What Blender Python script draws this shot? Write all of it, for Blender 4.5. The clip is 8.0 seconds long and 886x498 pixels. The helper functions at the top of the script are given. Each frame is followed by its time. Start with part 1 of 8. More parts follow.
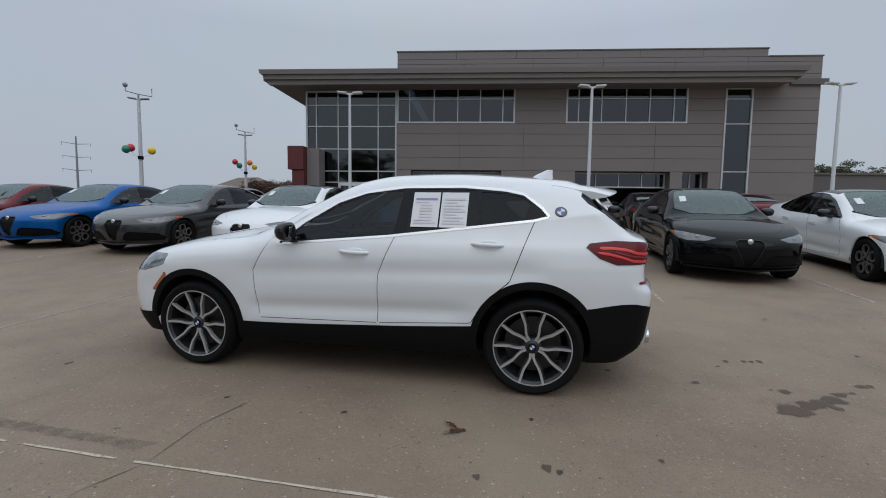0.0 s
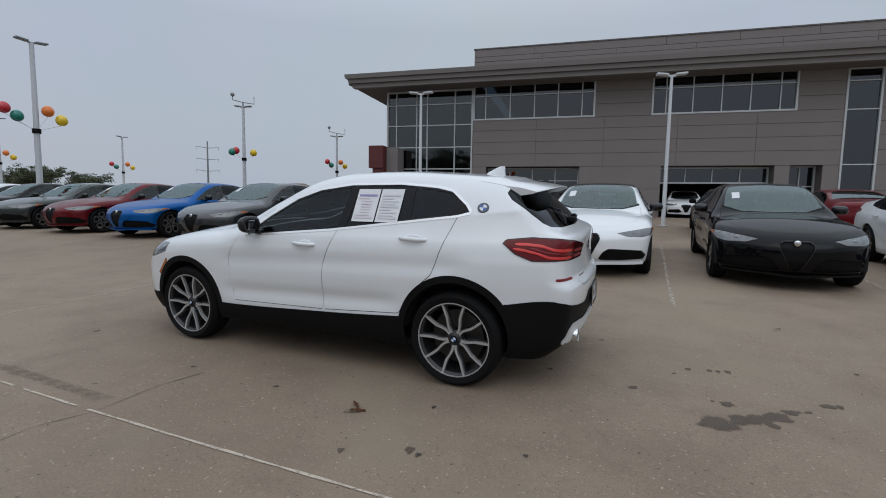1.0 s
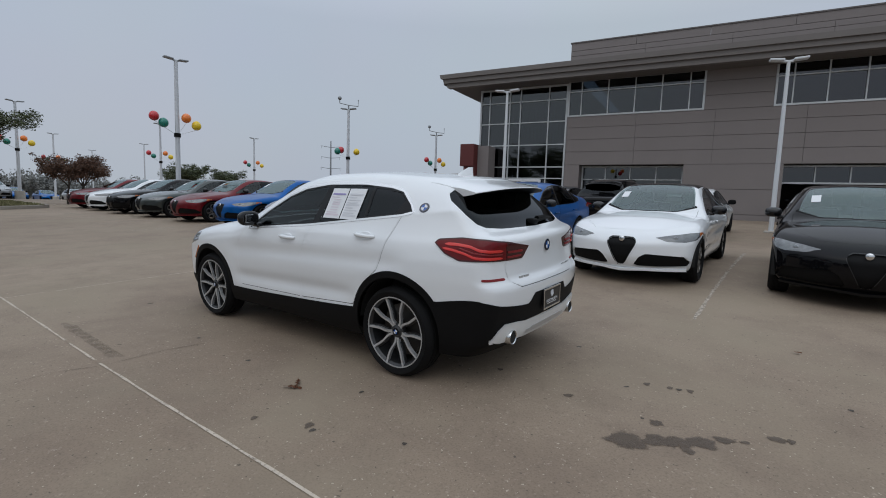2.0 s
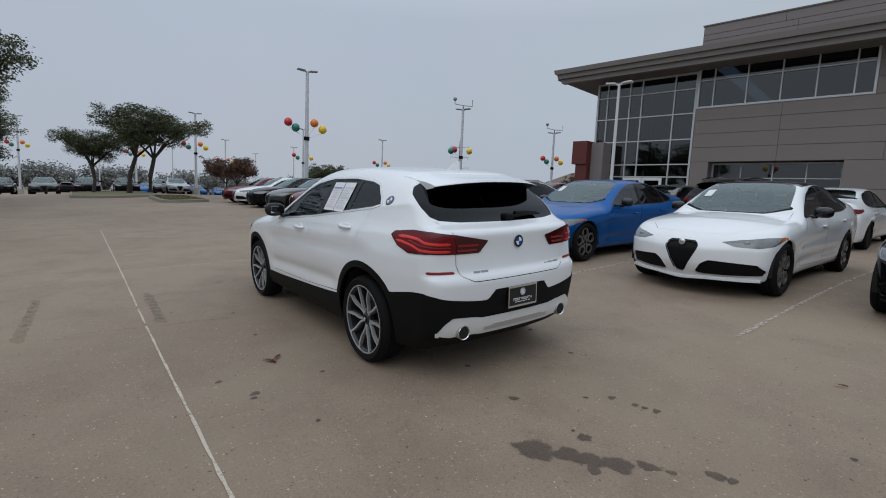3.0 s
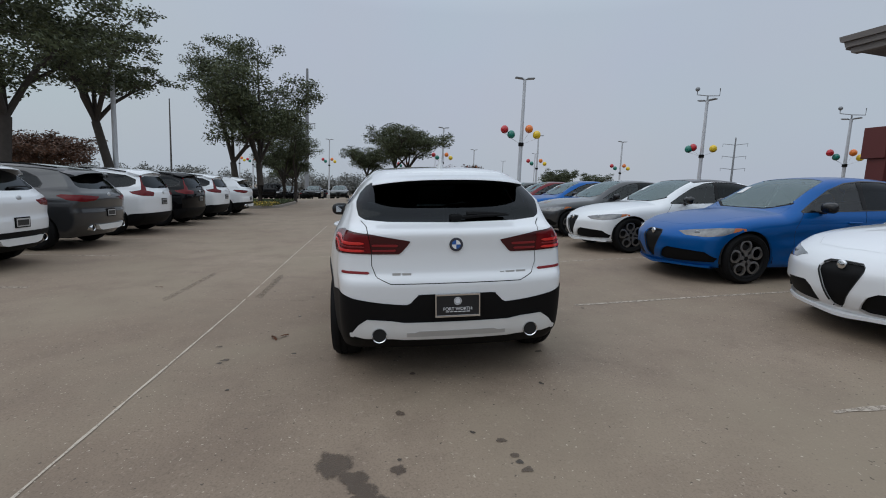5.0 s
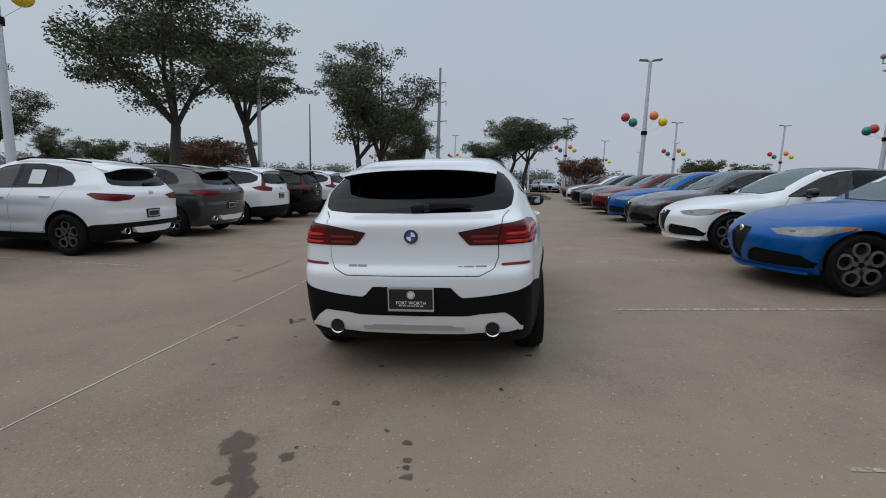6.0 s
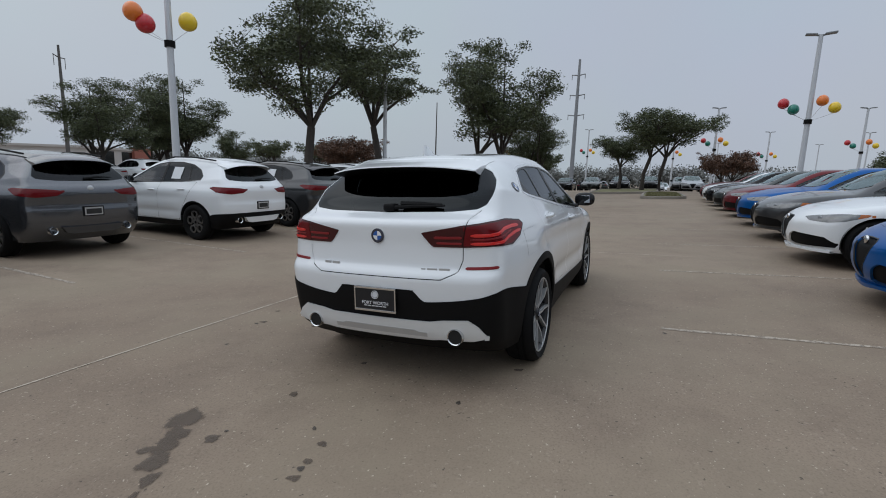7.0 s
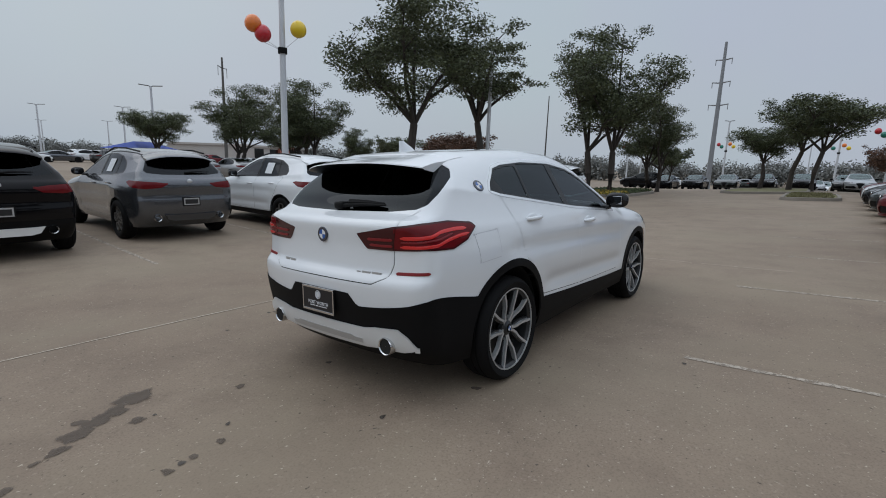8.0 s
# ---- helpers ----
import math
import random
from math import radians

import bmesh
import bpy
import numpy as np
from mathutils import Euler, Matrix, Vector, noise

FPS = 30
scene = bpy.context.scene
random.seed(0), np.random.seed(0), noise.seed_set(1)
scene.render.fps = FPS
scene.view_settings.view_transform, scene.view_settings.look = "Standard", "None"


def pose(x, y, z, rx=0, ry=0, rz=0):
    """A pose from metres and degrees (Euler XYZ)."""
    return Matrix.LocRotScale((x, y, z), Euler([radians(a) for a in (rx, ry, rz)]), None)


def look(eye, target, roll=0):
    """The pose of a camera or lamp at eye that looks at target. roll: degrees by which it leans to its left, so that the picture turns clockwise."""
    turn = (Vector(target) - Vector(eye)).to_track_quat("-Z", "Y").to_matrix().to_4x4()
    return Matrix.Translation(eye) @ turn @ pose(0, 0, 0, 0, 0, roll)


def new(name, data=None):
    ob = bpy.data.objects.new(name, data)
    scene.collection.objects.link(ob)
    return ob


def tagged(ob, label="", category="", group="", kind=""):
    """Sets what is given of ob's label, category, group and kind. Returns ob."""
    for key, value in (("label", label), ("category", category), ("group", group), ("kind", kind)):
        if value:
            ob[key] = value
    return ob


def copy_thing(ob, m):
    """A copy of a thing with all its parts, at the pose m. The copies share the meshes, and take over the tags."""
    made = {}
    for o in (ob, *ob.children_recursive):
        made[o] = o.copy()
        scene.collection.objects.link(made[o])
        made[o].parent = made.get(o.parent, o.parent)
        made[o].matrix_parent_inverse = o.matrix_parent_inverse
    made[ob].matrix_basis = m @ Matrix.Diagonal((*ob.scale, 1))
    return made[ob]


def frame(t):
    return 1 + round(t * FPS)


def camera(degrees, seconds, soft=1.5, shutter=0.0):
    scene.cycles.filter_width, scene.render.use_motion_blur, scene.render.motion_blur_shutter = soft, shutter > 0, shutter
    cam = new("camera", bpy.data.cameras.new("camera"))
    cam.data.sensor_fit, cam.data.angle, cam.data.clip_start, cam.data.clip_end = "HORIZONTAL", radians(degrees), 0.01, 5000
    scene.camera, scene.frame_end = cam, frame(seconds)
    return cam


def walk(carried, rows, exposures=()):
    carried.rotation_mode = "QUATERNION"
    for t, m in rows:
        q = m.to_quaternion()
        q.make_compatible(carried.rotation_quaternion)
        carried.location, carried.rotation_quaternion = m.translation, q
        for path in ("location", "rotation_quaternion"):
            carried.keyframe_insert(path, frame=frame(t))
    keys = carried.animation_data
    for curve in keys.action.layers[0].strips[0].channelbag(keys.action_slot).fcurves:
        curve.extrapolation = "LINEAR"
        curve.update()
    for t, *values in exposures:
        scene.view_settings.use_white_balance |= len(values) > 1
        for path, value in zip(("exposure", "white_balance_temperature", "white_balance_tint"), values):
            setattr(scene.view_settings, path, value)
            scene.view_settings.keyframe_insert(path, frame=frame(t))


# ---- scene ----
cam = camera(86.7, 8.0, 1.0)
PATH = [
    (0, (0.122, 0.099, 1.244), (-0.022, 2.087, 1.077), 0.8),
    (0.5, (0.639, 0.124, 1.241), (0.327, 2.091, 1.066), 0.7),
    (1, (1.308, 0.143, 1.252), (0.772, 2.061, 1.067), 1.0),
    (1.2, (1.535, 0.175, 1.276), (0.912, 2.067, 1.088), 1.3),
    (2.3, (2.777, 0.606, 1.299), (1.696, 2.275, 1.087), 2.2),
    (2.5, (2.969, 0.729, 1.279), (1.803, 2.34, 1.064), 2.4),
    (3, (3.439, 1.131, 1.301), (2.056, 2.557, 1.071), 2.6),
    (3.5, (3.814, 1.517, 1.314), (2.261, 2.754, 1.076), 2.5),
    (4, (4.072, 2.056, 1.331), (2.356, 3.056, 1.093), 2.5),
    (4.5, (4.301, 2.555, 1.35), (2.479, 3.341, 1.105), 2.5),
    (4.7, (4.348, 2.75, 1.35), (2.489, 3.445, 1.103), 2.5),
    (6, (4.43, 4.22, 1.363), (2.452, 4.221, 1.067), 1.8),
    (6.5, (4.305, 4.708, 1.384), (2.347, 4.448, 1.069), 1.9),
    (7, (4.132, 5.232, 1.404), (2.237, 4.682, 1.075), 1.9),
    (7.5, (3.848, 5.651, 1.434), (2.039, 4.872, 1.088), 2.0),
    (8, (3.498, 6.105, 1.445), (1.806, 5.102, 1.082), 2.0),
]
walk(cam, [(t, look(eye, target, roll)) for t, eye, target, roll in PATH])

# ---- sky and light ----
world = bpy.data.worlds.new("overcast")
scene.world = world
world.use_nodes = True
wn, wl = world.node_tree.nodes, world.node_tree.links
wn.clear()
sky = wn.new("ShaderNodeTexSky")
sky.sky_type, sky.sun_disc = "NISHITA", False
sky.sun_elevation, sky.sun_rotation = radians(48), radians(200)
sky.dust_density, sky.air_density = 6.0, 1.4
cloud_map = wn.new("ShaderNodeTexCoord")
cloud_sep = wn.new("ShaderNodeSeparateXYZ")
cloud_ramp = wn.new("ShaderNodeValToRGB")
cloud_noise = wn.new("ShaderNodeTexNoise")
cloud_noise.inputs["Scale"].default_value, cloud_noise.inputs["Detail"].default_value = 1.6, 4
cloud_ramp.color_ramp.elements[0].position, cloud_ramp.color_ramp.elements[0].color = 0.0, (0.391, 0.437, 0.497, 1)
cloud_ramp.color_ramp.elements[1].position, cloud_ramp.color_ramp.elements[1].color = 1.0, (0.945, 1.03, 1.155, 1)
for high, tone in ((0.33, (0.394, 0.447, 0.522, 1)), (0.52, (0.572, 0.635, 0.73, 1)), (0.75, (0.836, 0.92, 1.042, 1))):
    cloud_ramp.color_ramp.elements.new(high).color = tone
cloud_mul = wn.new("ShaderNodeMix")
cloud_mul.data_type, cloud_mul.blend_type = "RGBA", "MULTIPLY"
cloud_mul.inputs["Factor"].default_value = 0.16
sky_dim = wn.new("ShaderNodeMix")
sky_dim.data_type = "RGBA"
sky_dim.inputs["Factor"].default_value = 0.94
sky_scale = wn.new("ShaderNodeVectorMath")
sky_scale.operation = "SCALE"
sky_scale.inputs["Scale"].default_value = 0.10
wbg, wout = wn.new("ShaderNodeBackground"), wn.new("ShaderNodeOutputWorld")
wl.new(cloud_map.outputs["Generated"], cloud_sep.inputs[0])
wl.new(cloud_map.outputs["Generated"], cloud_noise.inputs["Vector"])
wl.new(cloud_sep.outputs["Z"], cloud_ramp.inputs[0])
wl.new(cloud_ramp.outputs[0], cloud_mul.inputs[6])
wl.new(cloud_noise.outputs["Color"], cloud_mul.inputs[7])
wl.new(sky.outputs[0], sky_scale.inputs[0])
wl.new(sky_scale.outputs[0], sky_dim.inputs[6])
wl.new(cloud_mul.outputs[2], sky_dim.inputs[7])
wl.new(sky_dim.outputs[2], wbg.inputs["Color"])
wbg.inputs["Strength"].default_value = 1.22
wl.new(wbg.outputs[0], wout.inputs[0])

sun = new("sun", bpy.data.lights.new("sun", "SUN"))
sun.data.energy, sun.data.angle, sun.data.color = 0.28, radians(50), (1.0, 0.985, 0.96)
sun.matrix_world = look((0, 0, 40), (-14, 32, 0))


# ---- materials ----
def mat(name, color, rough=0.5, metal=0.0, vary=0.12, scale=8.0, fine=0.0, bump=0.0, coat=0.0, spec=0.5, second=None, island=False):
    """A principled surface whose colour wanders at two scales, with an optional fine bump."""
    m = bpy.data.materials.new(name)
    m.use_nodes = True
    n, k = m.node_tree.nodes, m.node_tree.links
    b = n["Principled BSDF"]
    b.inputs["Roughness"].default_value, b.inputs["Metallic"].default_value = rough, metal
    b.inputs["Coat Weight"].default_value, b.inputs["Coat Roughness"].default_value = coat, 0.03
    b.inputs["Specular IOR Level"].default_value = spec
    co = n.new("ShaderNodeTexCoord")
    big, small = n.new("ShaderNodeTexNoise"), n.new("ShaderNodeTexNoise")
    big.inputs["Scale"].default_value, big.inputs["Detail"].default_value = scale, 5
    small.inputs["Scale"].default_value, small.inputs["Detail"].default_value = scale * 14, 3
    k.new(co.outputs["Object"], big.inputs["Vector"])
    k.new(co.outputs["Object"], small.inputs["Vector"])
    ramp = n.new("ShaderNodeMix")
    ramp.data_type = "RGBA"
    dark = second or tuple(c * (1 - vary) for c in color)
    lite = tuple(min(1, c * (1 + vary)) for c in color)
    ramp.inputs[6].default_value, ramp.inputs[7].default_value = (*dark, 1), (*lite, 1)
    add = n.new("ShaderNodeMath")
    add.operation = "MULTIPLY_ADD"
    add.inputs[1].default_value, add.inputs[2].default_value = fine, -fine / 2
    k.new(small.outputs["Fac"], add.inputs[0])
    tot = n.new("ShaderNodeMath")
    k.new(big.outputs["Fac"], tot.inputs[0])
    k.new(add.outputs[0], tot.inputs[1])
    last = tot
    if island:
        geo, isl = n.new("ShaderNodeNewGeometry"), n.new("ShaderNodeMath")
        isl.operation = "MULTIPLY_ADD"
        isl.inputs[1].default_value = 0.8
        k.new(geo.outputs["Random Per Island"], isl.inputs[0])
        off = n.new("ShaderNodeMath")
        off.operation = "SUBTRACT"
        off.inputs[1].default_value = 0.4
        k.new(tot.outputs[0], off.inputs[0])
        k.new(off.outputs[0], isl.inputs[2])
        last = isl
    k.new(last.outputs[0], ramp.inputs[0])
    k.new(ramp.outputs[2], b.inputs["Base Color"])
    if bump:
        bp = n.new("ShaderNodeBump")
        bp.inputs["Strength"].default_value, bp.inputs["Distance"].default_value = bump, 0.01
        k.new(small.outputs["Fac"], bp.inputs["Height"])
        k.new(bp.outputs[0], b.inputs["Normal"])
    return m


def glass_mat(name, tint, ior=1.7, rough=0.01, shine=(0.95, 0.97, 1, 1)):
    """Thin tinted pane: Fresnel gloss over a tinted see-through sheet."""
    m = bpy.data.materials.new(name)
    m.use_nodes = True
    n, k = m.node_tree.nodes, m.node_tree.links
    n.remove(n["Principled BSDF"])
    tr, gl, mix, fr = n.new("ShaderNodeBsdfTransparent"), n.new("ShaderNodeBsdfGlossy"), n.new("ShaderNodeMixShader"), n.new("ShaderNodeFresnel")
    tr.inputs["Color"].default_value = (*tint, 1)
    gl.inputs["Color"].default_value, gl.inputs["Roughness"].default_value = shine, rough
    fr.inputs["IOR"].default_value = ior
    k.new(fr.outputs[0], mix.inputs[0])
    k.new(tr.outputs[0], mix.inputs[1])
    k.new(gl.outputs[0], mix.inputs[2])
    k.new(mix.outputs[0], n["Material Output"].inputs["Surface"])
    return m


def paint(name, color, metal=0.0, rough=0.35):
    return mat(name, color, rough, metal, 0.03, 1.5, 0.1, 0.0, 1.0, 0.15)


M_WHITE = paint("white_paint", (0.765, 0.785, 0.805), 0.0, 0.3)
M_SNOW = paint("plain_white_paint", (0.765, 0.785, 0.80), 0.0, 0.3)
M_BLUE = mat("blue_paint", (0.002, 0.088, 0.31), 0.30, 0.4, 0.03, 1.5, 0.1, 0, 0.3, 0.1)
M_GREY = paint("grey_paint", (0.048, 0.049, 0.052), 0.55, 0.30)
M_MIDGREY = paint("mid_grey_paint", (0.105, 0.112, 0.125), 0.75, 0.26)
M_RED = mat("red_paint", (0.13, 0.006, 0.011), 0.3, 0.3, 0.03, 1.5, 0.1, 0.0, 0.45, 0.12)
M_BLACK = mat("black_paint", (0.004, 0.004, 0.005), 0.12, 0.0, 0.1, 2, 0.1, 0, 0.36, 0.05)
M_GREEN = paint("dark_green_grey_paint", (0.035, 0.042, 0.040), 0.5, 0.34)
M_SILVER = paint("silver_paint", (0.35, 0.36, 0.37), 0.6, 0.34)
M_PLASTIC = mat("black_plastic", (0.005, 0.005, 0.0055), 0.6, 0, 0.2, 6, 0.3, 0.05, spec=0.14)
M_GLOSSBLACK = mat("gloss_black", (0.008, 0.008, 0.009), 0.12, 0, 0.1, 4)
M_PILLAR = mat("dark_pillar_film", (0.004, 0.004, 0.005), 0.30, 0, 0.1, 4, spec=0.2)
M_RUBBER = mat("tyre_rubber", (0.005, 0.005, 0.0055), 0.8, 0, 0.25, 12, 0.4, 0.1, spec=0.2)
M_CHROME = mat("chrome", (0.68, 0.69, 0.70), 0.12, 1.0, 0.04, 4)
M_SATIN = mat("satin_aluminium", (0.54, 0.55, 0.56), 0.32, 0.55, 0.05, 6)
M_TRIM = mat("bright_window_trim", (0.78, 0.79, 0.80), 0.25, 0.6, 0.04, 6)
M_GUNMETAL = mat("dark_wheel_paint", (0.035, 0.036, 0.038), 0.35, 0.4, 0.1, 6)
M_WHEELGREY = mat("grey_wheel_paint", (0.19, 0.18, 0.172), 0.32, 0.6, 0.1, 6)
M_DISC = mat("brake_disc", (0.06, 0.058, 0.056), 0.45, 0.8, 0.15, 10)
M_SKID = mat("pale_skid_plate", (0.70, 0.705, 0.70), 0.38, 0.1, 0.06, 6)
M_TINT = glass_mat("tinted_glass", (0.030, 0.036, 0.038), 1.40, 0.01, (0.66, 0.70, 0.74, 1))
M_FRONTGLASS = glass_mat("front_side_glass", (0.20, 0.25, 0.25), 1.42, 0.01, (0.72, 0.76, 0.80, 1))
M_SIDE = glass_mat("side_window_glass", (0.30, 0.37, 0.37), 1.5)
M_SCREEN = glass_mat("windscreen_glass", (0.66, 0.76, 0.75), 1.95, 0.02, (0.84, 0.98, 0.98, 1))
M_BACKGLASS = glass_mat("sloping_back_glass", (0.16, 0.19, 0.19), 1.9, 0.02, (0.84, 0.98, 0.98, 1))
M_CABIN = mat("dark_cabin", (0.018, 0.018, 0.019), 0.7, 0, 0.2, 6)
M_SEAM = mat("panel_gap", (0.006, 0.006, 0.006), 0.8, 0, 0.1, 4)
M_LENSRED = mat("red_lamp_lens", (0.13, 0.005, 0.008), 0.16, 0, 0.25, 14, 0, 0, 0.12, 0.2)
M_LENSDARK = mat("smoked_red_lens", (0.05, 0.005, 0.007), 0.14, 0, 0.2, 10, 0, 0, 0.3, 0.3)
M_LEDRED = mat("bright_red_lamp_bar", (0.66, 0.028, 0.024), 0.2, 0, 0.15, 10, 0, 0, 0.3)
M_LENSCLEAR = mat("clear_lamp_lens", (0.32, 0.34, 0.36), 0.08, 0.35, 0.5, 22, 0.2, 0, 0.9, second=(0.04, 0.042, 0.046))
M_HEADDARK = mat("smoked_headlamp", (0.15, 0.155, 0.16), 0.10, 0.3, 0.6, 16, 0.2, 0, 1.0, 0.5, second=(0.025, 0.026, 0.028))
M_REFL = mat("red_reflector", (0.22, 0.006, 0.009), 0.4, 0, 0.1, 10)
M_AMBER = mat("amber_marker", (0.42, 0.12, 0.03), 0.2, 0, 0.1, 8)
M_BADGEBLUE = mat("badge_blue", (0.01, 0.09, 0.35), 0.2, 0, 0.05, 6, 0, 0, 0.6)
M_BADGERING = mat("badge_ring", (0.02, 0.025, 0.045), 0.15, 0, 0.1, 8, 0, 0, 0.8)
M_PAPER = mat("white_paper", (0.72, 0.73, 0.75), 0.7, 0, 0.02, 6)
M_INK = mat("grey_ink", (0.60, 0.61, 0.64), 0.7, 0, 0.1, 6)
M_PINK = mat("pink_ink", (0.66, 0.60, 0.65), 0.7, 0, 0.1, 6)
M_VIOLET = mat("violet_ink", (0.30, 0.27, 0.50), 0.7, 0, 0.1, 6)
M_PLATE = mat("black_plate", (0.010, 0.011, 0.014), 0.3, 0, 0.1, 8)
M_MIRROR = mat("mirror_glass", (0.45, 0.47, 0.49), 0.02, 1.0, 0.01, 3)
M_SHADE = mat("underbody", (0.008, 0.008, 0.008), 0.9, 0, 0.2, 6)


# ---- building blocks ----
def fin(ob, bm, smooth=None):
    if smooth is not None:
        for f in bm.faces:
            f.smooth = True
    bm.to_mesh(ob.data)
    bm.free()
    if smooth is not None:
        ob.data.set_sharp_from_angle(angle=radians(smooth))


def part(name, bm, material, parent=None, label="", smooth=None):
    """Links a bmesh as one mesh object, under a thing or a part."""
    ob = new(name, bpy.data.meshes.new(name))
    fin(ob, bm, smooth)
    ob.data.materials.append(material)
    if parent:
        ob.parent = parent
    if label:
        ob["label"] = label
    return ob


def box(bm, lo, hi, m=None, bevel=0.0):
    r = bmesh.ops.create_cube(bm, size=1)
    c, d = (Vector(lo) + Vector(hi)) / 2, Vector(hi) - Vector(lo)
    for v in r["verts"]:
        v.co = Vector((v.co.x * d.x, v.co.y * d.y, v.co.z * d.z)) + c
    vs = r["verts"]
    if bevel:
        es = list({e for v in vs for e in v.link_edges})
        q = bmesh.ops.bevel(bm, geom=es, offset=bevel, segments=2, affect="EDGES", profile=0.5)
        vs = list({v for f in q["faces"] for v in f.verts} | {v for v in vs if v.is_valid})
    if m:
        bmesh.ops.transform(bm, matrix=m, verts=vs)
    return bm


def boxes(*items, bevel=0.0):
    bm = bmesh.new()
    for lo, hi in items:
        box(bm, lo, hi, None, bevel)
    return bm


def lathe(bm, profile, steps=32, m=None, closed=False):
    """Turns (radius, height) pairs round the local y axis."""
    rings = []
    for i in range(steps):
        a = math.tau * i / steps
        rings.append([bm.verts.new((r * math.cos(a), y, r * math.sin(a))) for r, y in profile])
    n = len(profile)
    for i in range(steps):
        p, q = rings[i], rings[(i + 1) % steps]
        for j in range(n if closed else n - 1):
            bm.faces.new((p[j], p[(j + 1) % n], q[(j + 1) % n], q[j]))
    if m:
        bmesh.ops.transform(bm, matrix=m, verts=[v for r in rings for v in r])
    return bm


def tube(bm, pts, radii, sides=8, cap=True):
    """A tapered tube along points."""
    rings = []
    up = Vector((0.013, 0.021, 1)).normalized()
    for i, p in enumerate(pts):
        d = (Vector(pts[min(i + 1, len(pts) - 1)]) - Vector(pts[max(i - 1, 0)])).normalized()
        s = d.cross(up)
        if s.length < 0.05:
            s = d.cross(Vector((1, 0, 0)))
        s.normalize()
        w = s.cross(d)
        rings.append([bm.verts.new(Vector(p) + (s * math.cos(math.tau * k / sides) + w * math.sin(math.tau * k / sides)) * radii[i]) for k in range(sides)])
    for a, b in zip(rings, rings[1:]):
        for k in range(sides):
            bm.faces.new((a[k], a[(k + 1) % sides], b[(k + 1) % sides], b[k]))
    if cap:
        bm.faces.new(rings[0][::-1])
        bm.faces.new(rings[-1])
    return bm


def prism(bm, poly, depth, m=None):
    """Extrudes a plane outline (x, z) along y from 0 to depth."""
    a = [bm.verts.new((x, 0, z)) for x, z in poly]
    b = [bm.verts.new((x, depth, z)) for x, z in poly]
    bm.faces.new(a)
    bm.faces.new(b[::-1])
    for i in range(len(poly)):
        j = (i + 1) % len(poly)
        bm.faces.new((a[j], a[i], b[i], b[j]))
    if m:
        bmesh.ops.transform(bm, matrix=m, verts=a + b)
    return bm


def empty(name, m, label, category, group="", kind=""):
    e = new(name)
    e.empty_display_size = 0.2
    e.matrix_world = m
    return tagged(e, label, category, group, kind)


# ---- the lie of the land ----
def soft(a):
    return 0.8 * np.logaddexp(0.0, np.asarray(a, float) / 0.8)


def land(x, y):
    """Height of the paving: it climbs from the low side of the lot towards the building, with a shallow dip in the aisle."""
    x = np.asarray(x, float)
    dip = 0.05 * np.exp(-((x + 1.2) / 2.2) ** 2 - ((np.asarray(y, float) - 4.0) / 2.5) ** 2)
    dip = dip - 0.045 * (soft(y - 14) - soft(y - 24)) / (1 + np.exp(np.clip(-(x + 11), -40, 40)))
    return 0.045 * (soft(y - 0.3) - soft(y - 10)) + 0.03 * (soft(y - 7) - soft(y - 10)) - 0.148 - 0.034 * (soft(-x - 40) - soft(-x - 130)) - dip


CAR_X, CAR_Y, AISLE = 0.629, 4.165, 172.5
AX, AY = math.cos(radians(AISLE)), math.sin(radians(AISLE))


def lot(u, v):
    """Place in the lot's own grid: u metres along the aisle, v towards the building."""
    return CAR_X + u * AX + v * AY, CAR_Y + u * AY - v * AX


def stand(x, y, turn, base=2.75, track=1.62):
    """A pose with all four wheels on the sloping ground; the origin is between the rear wheels, x ahead."""
    c, s = math.cos(radians(turn)), math.sin(radians(turn))
    at = {}
    for i, a in enumerate((0.0, base)):
        for j, b in enumerate((-track / 2, track / 2)):
            px, py = x + c * a - s * b, y + s * a + c * b
            at[i, j] = Vector((px, py, float(land(px, py))))
    f = ((at[1, 0] + at[1, 1]) - (at[0, 0] + at[0, 1])).normalized()
    l = ((at[0, 1] + at[1, 1]) - (at[0, 0] + at[1, 0])).normalized()
    up = f.cross(l).normalized()
    l = up.cross(f)
    m = Matrix((f, l, up)).transposed().to_4x4()
    m.translation = (at[0, 0] + at[0, 1]) / 2
    return m


# ---- car bodies: a smooth field, skinned and cut along its panel lines ----
def pchip(x, keys):
    k = np.array(sorted(keys), float)
    xs, ys = k[:, 0], k[:, 1]
    hx = np.diff(xs)
    d = np.diff(ys) / hx
    s = np.zeros(len(xs))
    s[0], s[-1] = d[0], d[-1]
    for i in range(1, len(xs) - 1):
        if d[i - 1] * d[i] > 0:
            w1, w2 = 2 * hx[i] + hx[i - 1], hx[i] + 2 * hx[i - 1]
            s[i] = (w1 + w2) / (w1 / d[i - 1] + w2 / d[i])
    x = np.clip(x, xs[0], xs[-1])
    i = np.clip(np.searchsorted(xs, x) - 1, 0, len(xs) - 2)
    t = (x - xs[i]) / hx[i]
    return ((1 + 2 * t) * (1 - t) ** 2 * ys[i] + t * (1 - t) ** 2 * hx[i] * s[i] + t * t * (3 - 2 * t) * ys[i + 1] + t * t * (t - 1) * hx[i] * s[i + 1])


def smax(a, b, k):
    q = np.maximum(k - np.abs(a - b), 0) / k
    return np.maximum(a, b) + q * q * k / 4


